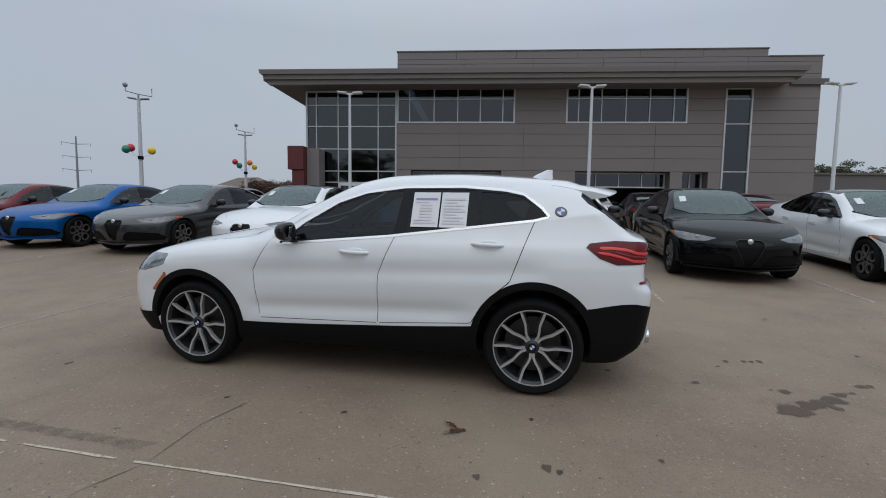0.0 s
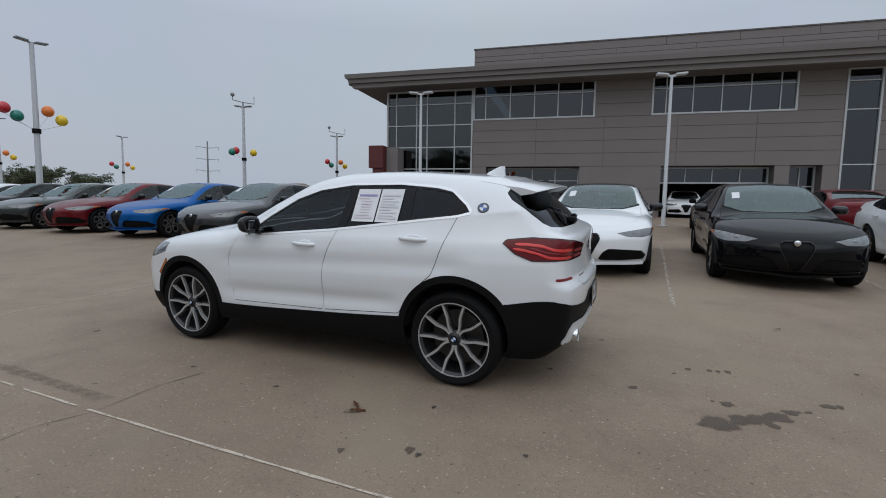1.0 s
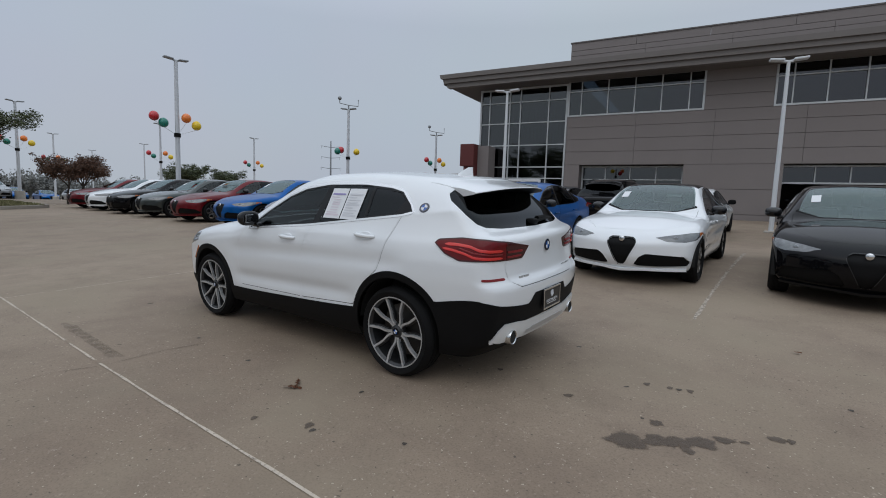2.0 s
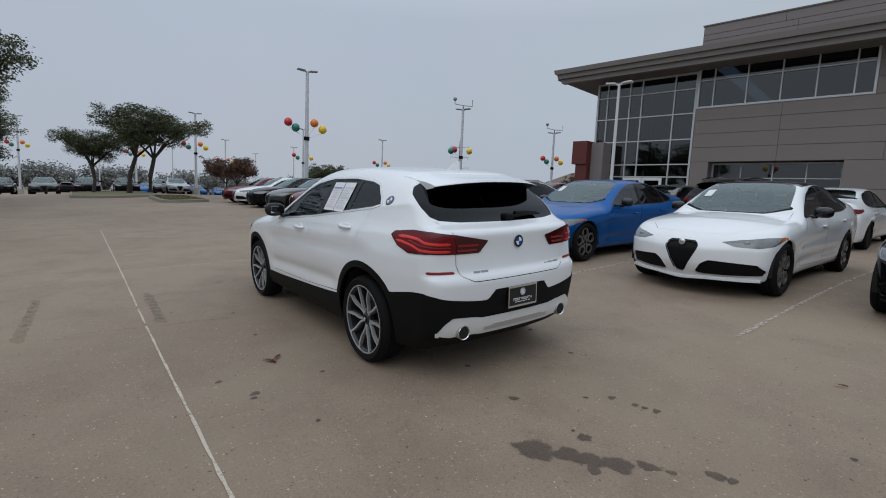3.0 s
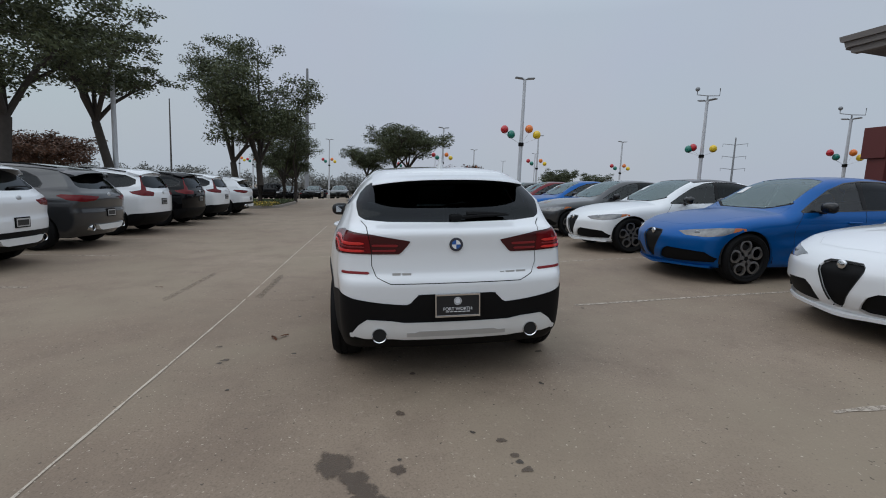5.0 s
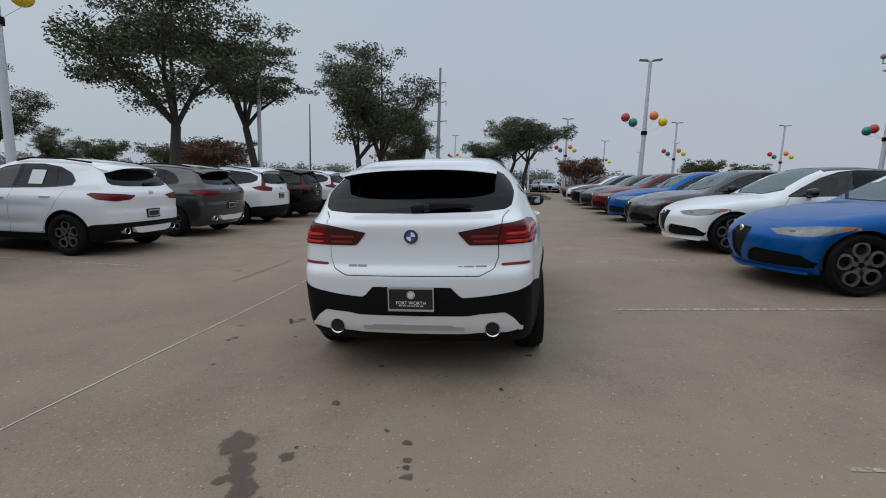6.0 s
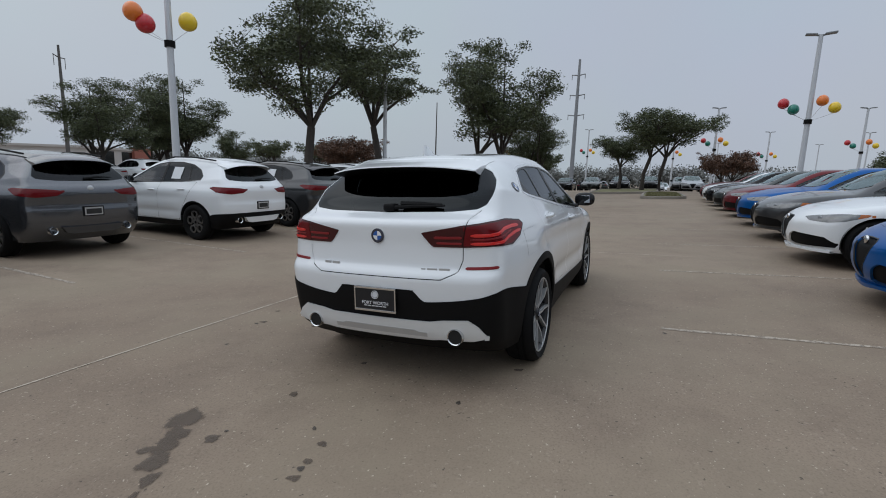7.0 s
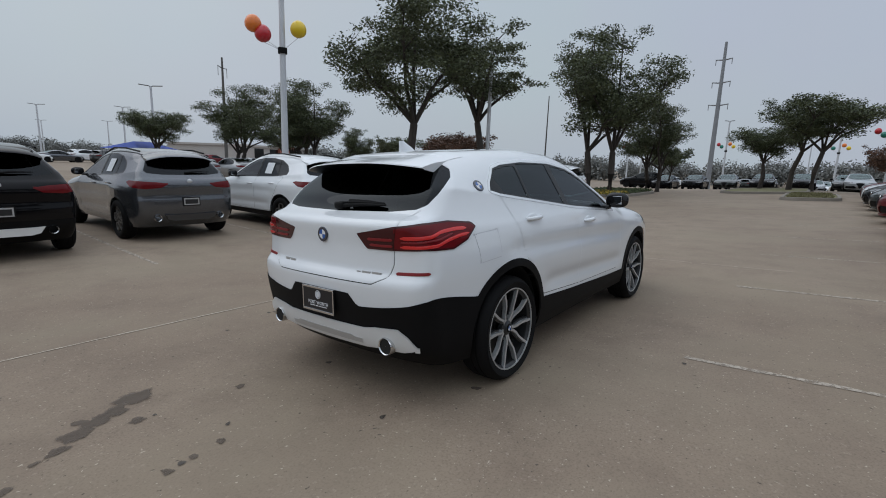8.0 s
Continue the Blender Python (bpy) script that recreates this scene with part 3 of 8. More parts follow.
def hero_fields():
    def xz(p):
        return p[:, 0], np.abs(p[:, 1]), p[:, 2]

    def arch(p):
        x, y, z = xz(p)
        return np.maximum(np.minimum(np.hypot(x, z - HUB_Z - 0.030), np.hypot(x - 2.655, z - HUB_Z - 0.014)), (0.55 - y) + 0.3)

    def dlo(p):
        x, y, z = xz(p)
        return np.maximum(sd_poly(x, z, DLO), 0.4 - y)

    def q(p):
        x, y, z = xz(p)
        return y + 0.9 * np.maximum(x + 0.80 - 0.14 * np.minimum(y / 0.9, 1.2) ** 2.6, 0)

    def low(p):
        x, y, z = xz(p)
        side = pchip(x, [(3.5, 0.345), (3.05, 0.385), (2.2, 0.372), (1.1, 0.408), (0.4, 0.452), (0, 0.49), (-0.38, 0.588)])
        back = pchip(q(p), [(0, 0.632), (0.245, 0.632), (0.335, 0.562), (0.47, 0.572), (0.66, 0.600), (0.82, 0.640), (1.2, 0.595)])
        return z - np.where(x < -0.36, back, side)

    def lamp(p):
        x, y, z = xz(p)
        return np.maximum(sd_poly(q(p), z, LAMP), x + 0.2)

    def rearglass(p):
        x, y, z = xz(p)
        around = y + 0.9 * np.maximum(x - pchip(z, HERO["rear"]) - 0.14 * np.minimum(y / 0.9, 1.2) ** 2.6, 0)
        return np.maximum(sd_poly(around, z, GLASS_R), x + 0.05)

    def gate(p):
        x, y, z = xz(p)
        return np.maximum(sd_poly(y, z, GATE), x + 0.30)

    def skid(p):
        x, y, z = xz(p)
        return np.maximum(sd_poly(y, z, SKID), x + 0.45)

    def screen(p):
        x, y, z = xz(p)
        return np.maximum(sd_poly(x, y, WINDSCREEN), 1.0 - z)

    def door(poly):
        return lambda p: np.maximum(sd_poly(p[:, 0], p[:, 2], poly), 0.5 - np.abs(p[:, 1]))

    def pillar(p):
        x, y, z = xz(p)
        b = np.abs(x - (0.955 - 0.12 * (z - 1.2))) - 0.040
        c = np.abs(x - (0.392 + 0.10 * (z - 1.2))) - 0.016
        d = x - 0.045 + 0.45 * (z - 1.28)
        inner = dlo(p)
        return np.maximum(np.minimum(np.minimum(np.minimum(b, c), d), -inner - 0.013), inner)

    def flap(p):
        x, y, z = xz(p)
        return np.maximum(sd_poly(x, z, [(-0.14, 0.82), (-0.33, 0.80), (-0.36, 0.97), (-0.15, 0.985)]), 0.4 + p[:, 1])

    def head(p):
        x, y, z = xz(p)
        return np.maximum(sd_poly(y + 0.9 * (3.3 - x), z, [(0.55, 0.70), (0.72, 0.715), (0.98, 0.73), (1.20, 0.79), (1.19, 0.875), (0.95, 0.87), (0.6, 0.82)]), 2.6 - x)

    def hood(p):
        x, y, z = xz(p)
        return np.maximum(sd_poly(x, y, [(2.15, -0.2), (2.1, 0.5), (1.98, 0.69), (2.4, 0.72), (3.0, 0.66), (3.25, 0.5), (3.33, -0.2)]), 0.7 - z)

    def front_mark(p):
        x, y, z = xz(p)
        return np.maximum(sd_poly(x, z, [(3.034, 0.567), (3.058, 0.582), (2.907, 0.733), (2.892, 0.709)]), 0.5 - y)
    return dict(arch=arch, dlo=dlo, low=low, lamp=lamp, rearglass=rearglass, gate=gate, skid=skid, screen=screen, door_f=door(DOOR_F), door_r=door(DOOR_R), pillar=pillar,
                flap=flap, head=head, hood=hood, mark=front_mark, q=q)


def build_hero(m):
    car = empty("crossover_car", m, "pearl white compact crossover with black cladding parked in the aisle", "car")
    F = hero_fields()
    GAP = 0.003
    cuts = [lambda p: F["arch"](p) - 0.386, lambda p: F["arch"](p) - 0.436, F["dlo"], lambda p: F["dlo"](p) - 0.017, F["low"], F["lamp"], F["rearglass"], lambda p: F["skid"](p), F["screen"],
            F["pillar"], F["head"], F["mark"]]
    cuts += [lambda p: F["flap"](p) - 0.0025, lambda p: F["flap"](p) + 0.0025]
    for nm in ("gate", "door_f", "door_r", "hood"):
        cuts += [lambda p, g=F[nm]: g(p) - GAP, lambda p, g=F[nm]: g(p) + GAP]
    cuts += [lambda p: F["lamp"](p) + 0.010]

    def region(p, n):
        v = {k: g(p) for k, g in F.items()}
        qv, z = v["q"], p[:, 2]
        out = []
        for i in range(len(p)):
            s = "l" if p[i, 1] > 0 else "r"
            seam = (abs(v["gate"][i]) < GAP and p[i, 0] < -0.33 and z[i] < 1.115) or (abs(v["hood"][i]) < GAP and z[i] > 0.72) or (z[i] < 1.21 and (abs(v["door_f"][i]) < GAP or abs(v["door_r"][i]) < GAP))
            if v["arch"][i] < 0.386:
                r = "none"
            elif v["dlo"][i] < 0:
                if v["pillar"][i] < 0:
                    r = ("pillar_b_" if p[i, 0] > 0.7 else "pillar_c_" if p[i, 0] > 0.25 else "pillar_d_") + s
                else:
                    r = ("win_f_" if p[i, 0] > 0.95 else "win_r_" if p[i, 0] > 0.39 else "win_q_") + s
            elif v["dlo"][i] < 0.017:
                r = "trim_" + s
            elif v["arch"][i] < 0.436 and z[i] < 0.86 and v["skid"][i] > 0:
                r = "clad"
            elif v["skid"][i] < 0:
                r = "skid"
            elif v["low"][i] < 0:
                r = "clad"
            elif v["lamp"][i] < 0:
                inner = abs(p[i, 1]) < 0.57 and p[i, 0] < -0.6
                if v["lamp"][i] > -0.010 or inner:
                    r = "lampdark_" + s
                else:
                    r = "lamp_" + s
                if abs(v["gate"][i]) < GAP:
                    r = "seam"
            elif v["rearglass"][i] < 0:
                r = "rearglass"
            elif abs(v["flap"][i]) < 0.0025 and v["gate"][i] > 0:
                r = "flapgap"
            elif seam:
                r = "seam"
            elif v["screen"][i] < 0:
                r = "screen"
            elif v["head"][i] < 0:
                r = "head_" + s
            elif v["mark"][i] < 0:
                r = "mark_" + s
            elif v["door_f"][i] < 0 and z[i] < 1.25:
                r = "door_f_" + s
            elif v["door_r"][i] < 0 and z[i] < 1.25:
                r = "door_r_" + s
            elif v["gate"][i] < 0:
                r = "gate"
            elif v["flap"][i] < 0:
                r = "flap"
            elif v["hood"][i] < 0:
                r = "hood"
            else:
                r = "body"
            out.append(r)
        return out

    cutouts, f = carve(HERO, 0.024, cuts, region)
    look_up = {"body": ("body", M_WHITE, "", 0.0), "clad": ("lower_cladding", M_PLASTIC, "matt black plastic cladding", 0.006), "skid": ("skid_plate", M_SKID, "pale silver rear skid plate", 0.022),
               "gate": ("tailgate", M_WHITE, "", 0.0), "hood": ("hood", M_WHITE, "", 0.0), "flap": ("fuel_flap", M_WHITE, "", 0.0), "flapgap": ("flap_gap", M_INK, "fine gap round the fuel flap", -0.001), "seam": ("panel_gap", M_SEAM, "dark gaps between the panels", -0.005),
               "rearglass": ("rear_window", M_TINT, "dark tinted rear window", -0.004), "screen": ("windscreen", M_SCREEN, "windscreen", -0.003)}
    for s in "lr":
        look_up.update({"win_f_" + s: ("front_side_window", M_FRONTGLASS, "lightly tinted side window", -0.006), "win_r_" + s: ("rear_side_window", M_TINT, "dark tinted side window", -0.006),
                        "win_q_" + s: ("quarter_window", M_TINT, "dark tinted side window", -0.006), "pillar_b_" + s: ("centre_pillar", M_PILLAR, "gloss black pillar", -0.003), "pillar_c_" + s: ("window_divider", M_PILLAR, "gloss black bar", -0.003), "pillar_d_" + s: ("rear_pillar_panel", M_PILLAR, "gloss black panel", -0.003),
                        "trim_" + s: ("window_trim", M_TRIM, "bright metal window surround", 0.003), "lamp_" + s: ("tail_lamp", M_LENSRED, "red tail lamp", 0.006),                         "lampdark_" + s: ("lamp_border", M_LENSDARK, "smoked lamp border", 0.005), "head_" + s: ("headlamp", M_LENSCLEAR, "clear headlamp", 0.002),
                        "mark_" + s: ("side_marker", M_AMBER, "amber side marker", 0.003), "door_f_" + s: ("front_door", M_WHITE, "", 0.0), "door_r_" + s: ("rear_door", M_WHITE, "", 0.0)})
    made = {}
    for r, data in cutouts.items():
        if r in look_up:
            nm, mt, lb, off = look_up[r]
            par = car
            if r[:4] == "lamp" and r[:5] != "lamp_":
                par = made.get("lamp_" + r[-1], car)
            made[r] = panel(nm, data, mt, par, lb, off, 0.012 if off > 0 or r[:4] in ("body", "door", "gate") else 0.0)
    for s in "lr":
        if "lampdark_" + s in made and "lamp_" + s in made:
            made["lampdark_" + s].parent = made["lamp_" + s]
        sg = 1 if s == "l" else -1
        for line, half in LAMP_BARS:
            ribbon("lamp_bar", f, F["q"], line, half, sg, 0.011, M_LEDRED, made.get("lamp_" + s, car), "bright red lamp bar")
        for line, half in LAMP_LINES:
            ribbon("lamp_line", f, F["q"], line, half, sg, 0.010, M_REFL, made.get("lamp_" + s, car), "red line in the lamp")
        ribbon("reflector", f, F["q"], [(0.578, 0.773), (0.68, 0.777), (0.785, 0.781)], 0.0085, sg, 0.004, M_REFL, car, "red reflector strip")
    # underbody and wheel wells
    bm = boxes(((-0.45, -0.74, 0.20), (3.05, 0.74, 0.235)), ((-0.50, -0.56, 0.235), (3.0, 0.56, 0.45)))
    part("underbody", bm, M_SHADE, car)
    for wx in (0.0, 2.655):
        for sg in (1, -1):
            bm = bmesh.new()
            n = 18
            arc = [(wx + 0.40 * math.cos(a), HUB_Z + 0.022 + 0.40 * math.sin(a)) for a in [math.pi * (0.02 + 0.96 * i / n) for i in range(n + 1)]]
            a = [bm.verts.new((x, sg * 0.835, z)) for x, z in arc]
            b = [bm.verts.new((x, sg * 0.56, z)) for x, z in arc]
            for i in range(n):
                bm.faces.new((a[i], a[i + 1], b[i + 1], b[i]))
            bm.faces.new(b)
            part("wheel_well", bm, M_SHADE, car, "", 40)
            wheel(car, wx, sg * (0.775 if wx < 1 else 0.755), HUB_Z, HERO_WHEEL, 0.266, 0.215, "y_spoke", M_SATIN, M_GUNMETAL, (M_PLASTIC, M_PAPER, M_BADGEBLUE))
    cabin(car, 1.75, -0.1, 0.66, 0.55, 0.98)
    for sg in (1, -1):
        mirror_part(car, 1.765, sg * 0.83, 1.085, M_GLOSSBLACK, 0.88)
        for hx, hz in ((1.29, 0.942), (0.322, 1.022)):
            bm = bmesh.new()
            yy = at_side(f, hx, hz, sg)
            us = [-1 + k / 5 for k in range(11)]
            tube(bm, [(hx + 0.108 * u, at_side(f, hx + 0.108 * u, hz, sg) + sg * 0.032 * (1 - abs(u) ** 3), hz + 0.004 * u) for u in us], [0.0155 - 0.004 * abs(u) ** 2 for u in us], 10)
            ob = part("door_handle", bm, M_WHITE, car, "", 45)
            bm = bmesh.new()
            bmesh.ops.create_uvsphere(bm, u_segments=16, v_segments=10, radius=1, matrix=Matrix.Translation((hx - 0.01, yy - sg * 0.004, hz - 0.004)) @ Matrix.Diagonal((0.070, 0.010, 0.036, 1)))
            part("handle_recess", bm, M_WHITE, ob, "", 60)
        # round badges on the rear pillars
        bm = bmesh.new()
        roundel(bm, 0.041)
        ob = part("pillar_badge", bm, M_BADGERING, car, "round badge with blue and pale quarters")
        ob.data.materials.append(M_PAPER)
        ob.data.materials.append(M_BADGEBLUE)
        yy = at_side(f, -0.165, 1.245, sg)
        slope = (at_side(f, -0.165, 1.275, 1) - at_side(f, -0.165, 1.215, 1)) / 0.06
        yaw = (at_side(f, -0.125, 1.245, 1) - at_side(f, -0.205, 1.245, 1)) / 0.08
        n = Vector((-yaw, sg, -slope)).normalized()
        ob.matrix_local = Matrix.Translation((-0.165, yy, 1.245)) @ n.to_track_quat("-Y", "Z").to_matrix().to_4x4() @ Matrix.Translation((0, 0.0, 0))
    # tail badge, lettering bars, plate, exhausts, wiper, spoiler, fin
    bm = bmesh.new()
    roundel(bm, 0.046)
    ob = part("tail_badge", bm, M_BADGERING, car, "round badge with blue and pale quarters")
    ob.data.materials.append(M_PAPER)
    ob.data.materials.append(M_BADGEBLUE)
    ob.matrix_local = Matrix.Translation((at_rear(f, 0, 0.957) - 0.003, 0, 0.957)) @ Matrix.Rotation(radians(-90), 4, "Z")
    for y0, y1, hh in ((0.30, 0.365, 0.022), (0.37, 0.43, 0.022), (-0.30, -0.335, 0.008), (-0.34, -0.41, 0.013), (-0.415, -0.49, 0.016)):
        ym = (y0 + y1) / 2
        bm = bmesh.new()
        x = at_rear(f, ym, 0.762)
        yaw = (at_rear(f, ym + 0.03, 0.762) - at_rear(f, ym - 0.03, 0.762)) / 0.06
        box(bm, (-0.004, -abs(y1 - y0) / 2 + 0.003, -hh / 2), (0.002, abs(y1 - y0) / 2 - 0.003, hh / 2), Matrix.Translation((x, ym, 0.763)) @ Matrix.Rotation(-math.atan(yaw), 4, "Z"), 0.001)
        part("letter_bar", bm, M_SATIN, car, "bright metal model mark")
    xp = at_rear(f, 0, 0.60) - 0.006
    bm = boxes(((xp - 0.012, -0.150, 0.478), (xp, 0.150, 0.632)), bevel=0.004)
    plate = part("licence_plate", bm, M_PLATE, car, "black dealer plate with pale lettering")
    for lo, hi in (((xp - 0.017, -0.152, 0.622), (xp - 0.010, 0.152, 0.634)), ((xp - 0.017, -0.152, 0.476), (xp - 0.010, 0.152, 0.490)), ((xp - 0.017, -0.152, 0.490), (xp - 0.010, -0.143, 0.622)), ((xp - 0.017, 0.143, 0.490), (xp - 0.010, 0.152, 0.622))):
        part("plate_frame", boxes((lo, hi), bevel=0.001), M_CHROME, plate)
    words(plate, "FORT WORTH", 0.030, Matrix.Translation((xp - 0.0135, 0.0, 0.522)) @ pose(0, 0, 0, 90, 0, -90), M_PAPER)
    for yy in (-0.07, -0.042, -0.014, 0.014, 0.042, 0.07):
        part("letter_bar", boxes(((xp - 0.0135, yy - 0.011, 0.510), (xp - 0.0115, yy + 0.011, 0.515))), M_PAPER, plate)
    bm = bmesh.new()
    lathe(bm, [(0.0265, 0.0), (0.0265, -0.003), (0.0225, -0.003), (0.0225, 0.0)], 24, Matrix.Translation((xp - 0.012, 0, 0.585)) @ Matrix.Rotation(radians(-90), 4, "Z"), True)
    lathe(bm, [(0.019, 0.0), (0.019, -0.002), (0.0005, -0.002)], 20, Matrix.Translation((xp - 0.012, 0, 0.585)) @ Matrix.Rotation(radians(-90), 4, "Z"))
    part("plate_emblem", bm, M_INK, plate)
    for sg in (1, -1):
        bm = bmesh.new()
        lathe(bm, [(0.044, 0.10), (0.050, 0.06), (0.052, -0.045), (0.049, -0.052), (0.044, -0.047), (0.042, 0.08)], 28, Matrix.Translation((-0.760, sg * 0.523, 0.352)) @ Matrix.Rotation(radians(-90), 4, "Z"))
        ex = part("exhaust_tip", bm, M_CHROME, car, "round chrome exhaust tip", 40)
        # near-black disc just inside the mouth paints the shade of the hollow pipe
        bm = bmesh.new()
        lathe(bm, [(0.0435, 0.0), (0.0005, 0.0)], 24, Matrix.Translation((-0.804, sg * 0.523, 0.352)) @ Matrix.Rotation(radians(-90), 4, "Z"))
        part("exhaust_bore", bm, M_SEAM, ex)
    bm = bmesh.new()
    rows = []
    for j in range(25):
        u = -1 + j / 12
        y, e = 0.545 * u, abs(u) ** 2.6
        xt, zt = -0.592 + 0.10 * abs(u) ** 3.5, 1.394 - 0.036 * e
        row = [(x + 0.05 * e, y, at_top(f, x + 0.05 * e, y) + lift) for x, lift in ((-0.14, 0.0025), (-0.24, 0.004), (-0.33, 0.006))]
        zm = (row[-1][2] + zt) / 2 + 0.006
        row += [((row[-1][0] + xt) / 2, y, zm), (xt, y, zt), (xt - 0.003, y, zt - 0.007), (xt + 0.02, y, zt - 0.016), (xt + 0.10, y * 0.99, zt - 0.028), (-0.37 + 0.04 * e, y * 0.98, 1.348 - 0.02 * e)]
        rows.append([bm.verts.new(p) for p in row])
    for a, b in zip(rows, rows[1:]):
        for i in range(len(a) - 1):
            bm.faces.new((a[i], a[i + 1], b[i + 1], b[i])).material_index = int(i > 4)
    for row in (rows[0][::-1], rows[-1]):
        bm.faces.new(row).material_index = 0
    bmesh.ops.recalc_face_normals(bm, faces=bm.faces)
    under = bm.copy()
    for mesh, keep in ((bm, 0), (under, 1)):
        bmesh.ops.delete(mesh, geom=[fc for fc in mesh.faces if fc.material_index != keep], context="FACES")
        for fc in mesh.faces:
            fc.material_index = 0
    top_part = part("roof_spoiler", bm, M_WHITE, car, "", 40)
    part("spoiler_underside", under, M_PILLAR, top_part, "black underside of the spoiler", 40)
    # dark inset of the skid plate
    bm = bmesh.new()
    rows = []
    for j in range(25):
        y = -0.34 + 0.68 * j / 24
        z0, z1 = 0.334, 0.376 - 0.012 * (abs(y) > 0.28)
        rows.append([bm.verts.new((at_rear(f, y, z) - out, y, z)) for z, out in ((z0, 0.020), (z0, 0.026), (z1, 0.026), (z1, 0.020))])
    for a, b in zip(rows, rows[1:]):
        for i in range(3):
            bm.faces.new((a[i], a[i + 1], b[i + 1], b[i]))
    bmesh.ops.recalc_face_normals(bm, faces=bm.faces)
    part("skid_inset", bm, M_SATIN, made.get("skid", car), "duller inset panel", 40)
    bm = bmesh.new()
    tube(bm, [(-0.683, -0.02, 1.125), (-0.668, -0.20, 1.137), (-0.655, -0.40, 1.140)], [0.014, 0.012, 0.006], 8)
    box(bm, (-0.70, -0.06, 1.105), (-0.62, 0.02, 1.150), None, 0.012)
    tube(bm, [(-0.664, -0.10, 1.150), (-0.652, -0.24, 1.151), (-0.645, -0.38, 1.147)], [0.02, 0.016, 0.006], 6)
    part("rear_wiper", bm, M_PLASTIC, car, "black rear wiper", 50)
    bm = bmesh.new()
    rings = [[bm.verts.new((x0 + 0.5 * l + 0.5 * l * math.cos(math.tau * k / 12), w * math.sin(math.tau * k / 12), z)) for k in range(12)] for x0, l, w, z in ((-0.12, 0.19, 0.030, 1.478), (-0.115, 0.13, 0.020, 1.515), (-0.115, 0.045, 0.010, 1.555))]
    for a, b in zip(rings, rings[1:]):
        for k in range(12):
            bm.faces.new((a[k], a[(k + 1) % 12], b[(k + 1) % 12], b[k]))
    bm.faces.new(rings[-1])
    part("roof_antenna", bm, M_WHITE, car, "", 50)
    # two sales sheets taped inside the left rear window
    for x0, x1, mt in ((0.888, 0.688, M_PINK), (0.676, 0.480, M_INK)):
        sheet = bmesh.new()
        zs = (1.128, 1.372)
        c = []
        for x, z in ((x0, zs[0]), (x1, zs[0]), (x1, zs[1]), (x0, zs[1])):
            c.append(Vector((x, at_side(f, x, z, 1) + 0.004, z)))
        quad_slab(sheet, c, 0.002)
        sh = part("sales_sheet", sheet, M_PAPER, car, "white printed sales sheet in the window")
        for k in range(9):
            a, b = 0.10 + 0.085 * k, 0.10 + 0.085 * k + (0.03 if k % 4 else 0.055)
            w0, w1 = 0.10, (0.9, 0.75, 0.86, 0.6)[k % 4]
            if mt is M_PINK and 2 <= k <= 6:
                w0, w1 = 0.28, 0.74
            line = bmesh.new()
            pt = lambda u, v: c[0].lerp(c[1], u).lerp(c[3].lerp(c[2], u), v) + Vector((0, 0.0035, 0))
            quad_slab(line, [pt(w0, a), pt(w1, a), pt(w1, b), pt(w0, b)], 0.001)
            part("print_bar", line, M_VIOLET if (mt is M_PINK and k == 8) else mt, sh)
    return car


def quad_slab(bm, c, t):
    """A thin plate on four corners, thickened towards -y."""
    a = [bm.verts.new(v) for v in c]
    b = [bm.verts.new(v - Vector((0, t, 0))) for v in c]
    bm.faces.new(a)
    bm.faces.new(b[::-1])
    for i in range(4):
        j = (i + 1) % 4
        bm.faces.new((a[j], a[i], b[i], b[j]))


def words(parent, text, size, m, material, name="lettering"):
    """Lettering in the built-in font, as a mesh part."""
    cu = bpy.data.curves.new(name, "FONT")
    cu.body, cu.size, cu.align_x, cu.extrude = text, size, "CENTER", 0.0008
    tmp = new(name, cu)
    dg = bpy.context.evaluated_depsgraph_get()
    me = bpy.data.meshes.new_from_object(tmp.evaluated_get(dg))
    bpy.data.objects.remove(tmp)
    bpy.data.curves.remove(cu)
    ob = new(name, me)
    me.materials.clear()
    me.materials.append(material)
    ob.parent = parent
    ob.matrix_local = m
    return ob


# light bars and lines of the tail lamps: places round the corner and heights, half thickness
LAMP_BARS = (([(0.605, 0.970), (0.72, 0.973), (0.80, 0.980), (0.87, 1.004), (0.97, 1.014), (1.05, 1.014)], 0.0095), ([(0.605, 0.921), (0.74, 0.924), (0.84, 0.930), (0.91, 0.955), (1.0, 0.976), (1.07, 0.985)], 0.0085))
LAMP_LINES = (([(0.385, 0.955), (0.46, 0.955), (0.555, 0.957)], 0.008), ([(0.40, 0.923), (0.47, 0.921), (0.555, 0.922)], 0.007), ([(0.605, 0.946), (0.72, 0.949), (0.85, 0.962), (0.95, 0.990)], 0.005))


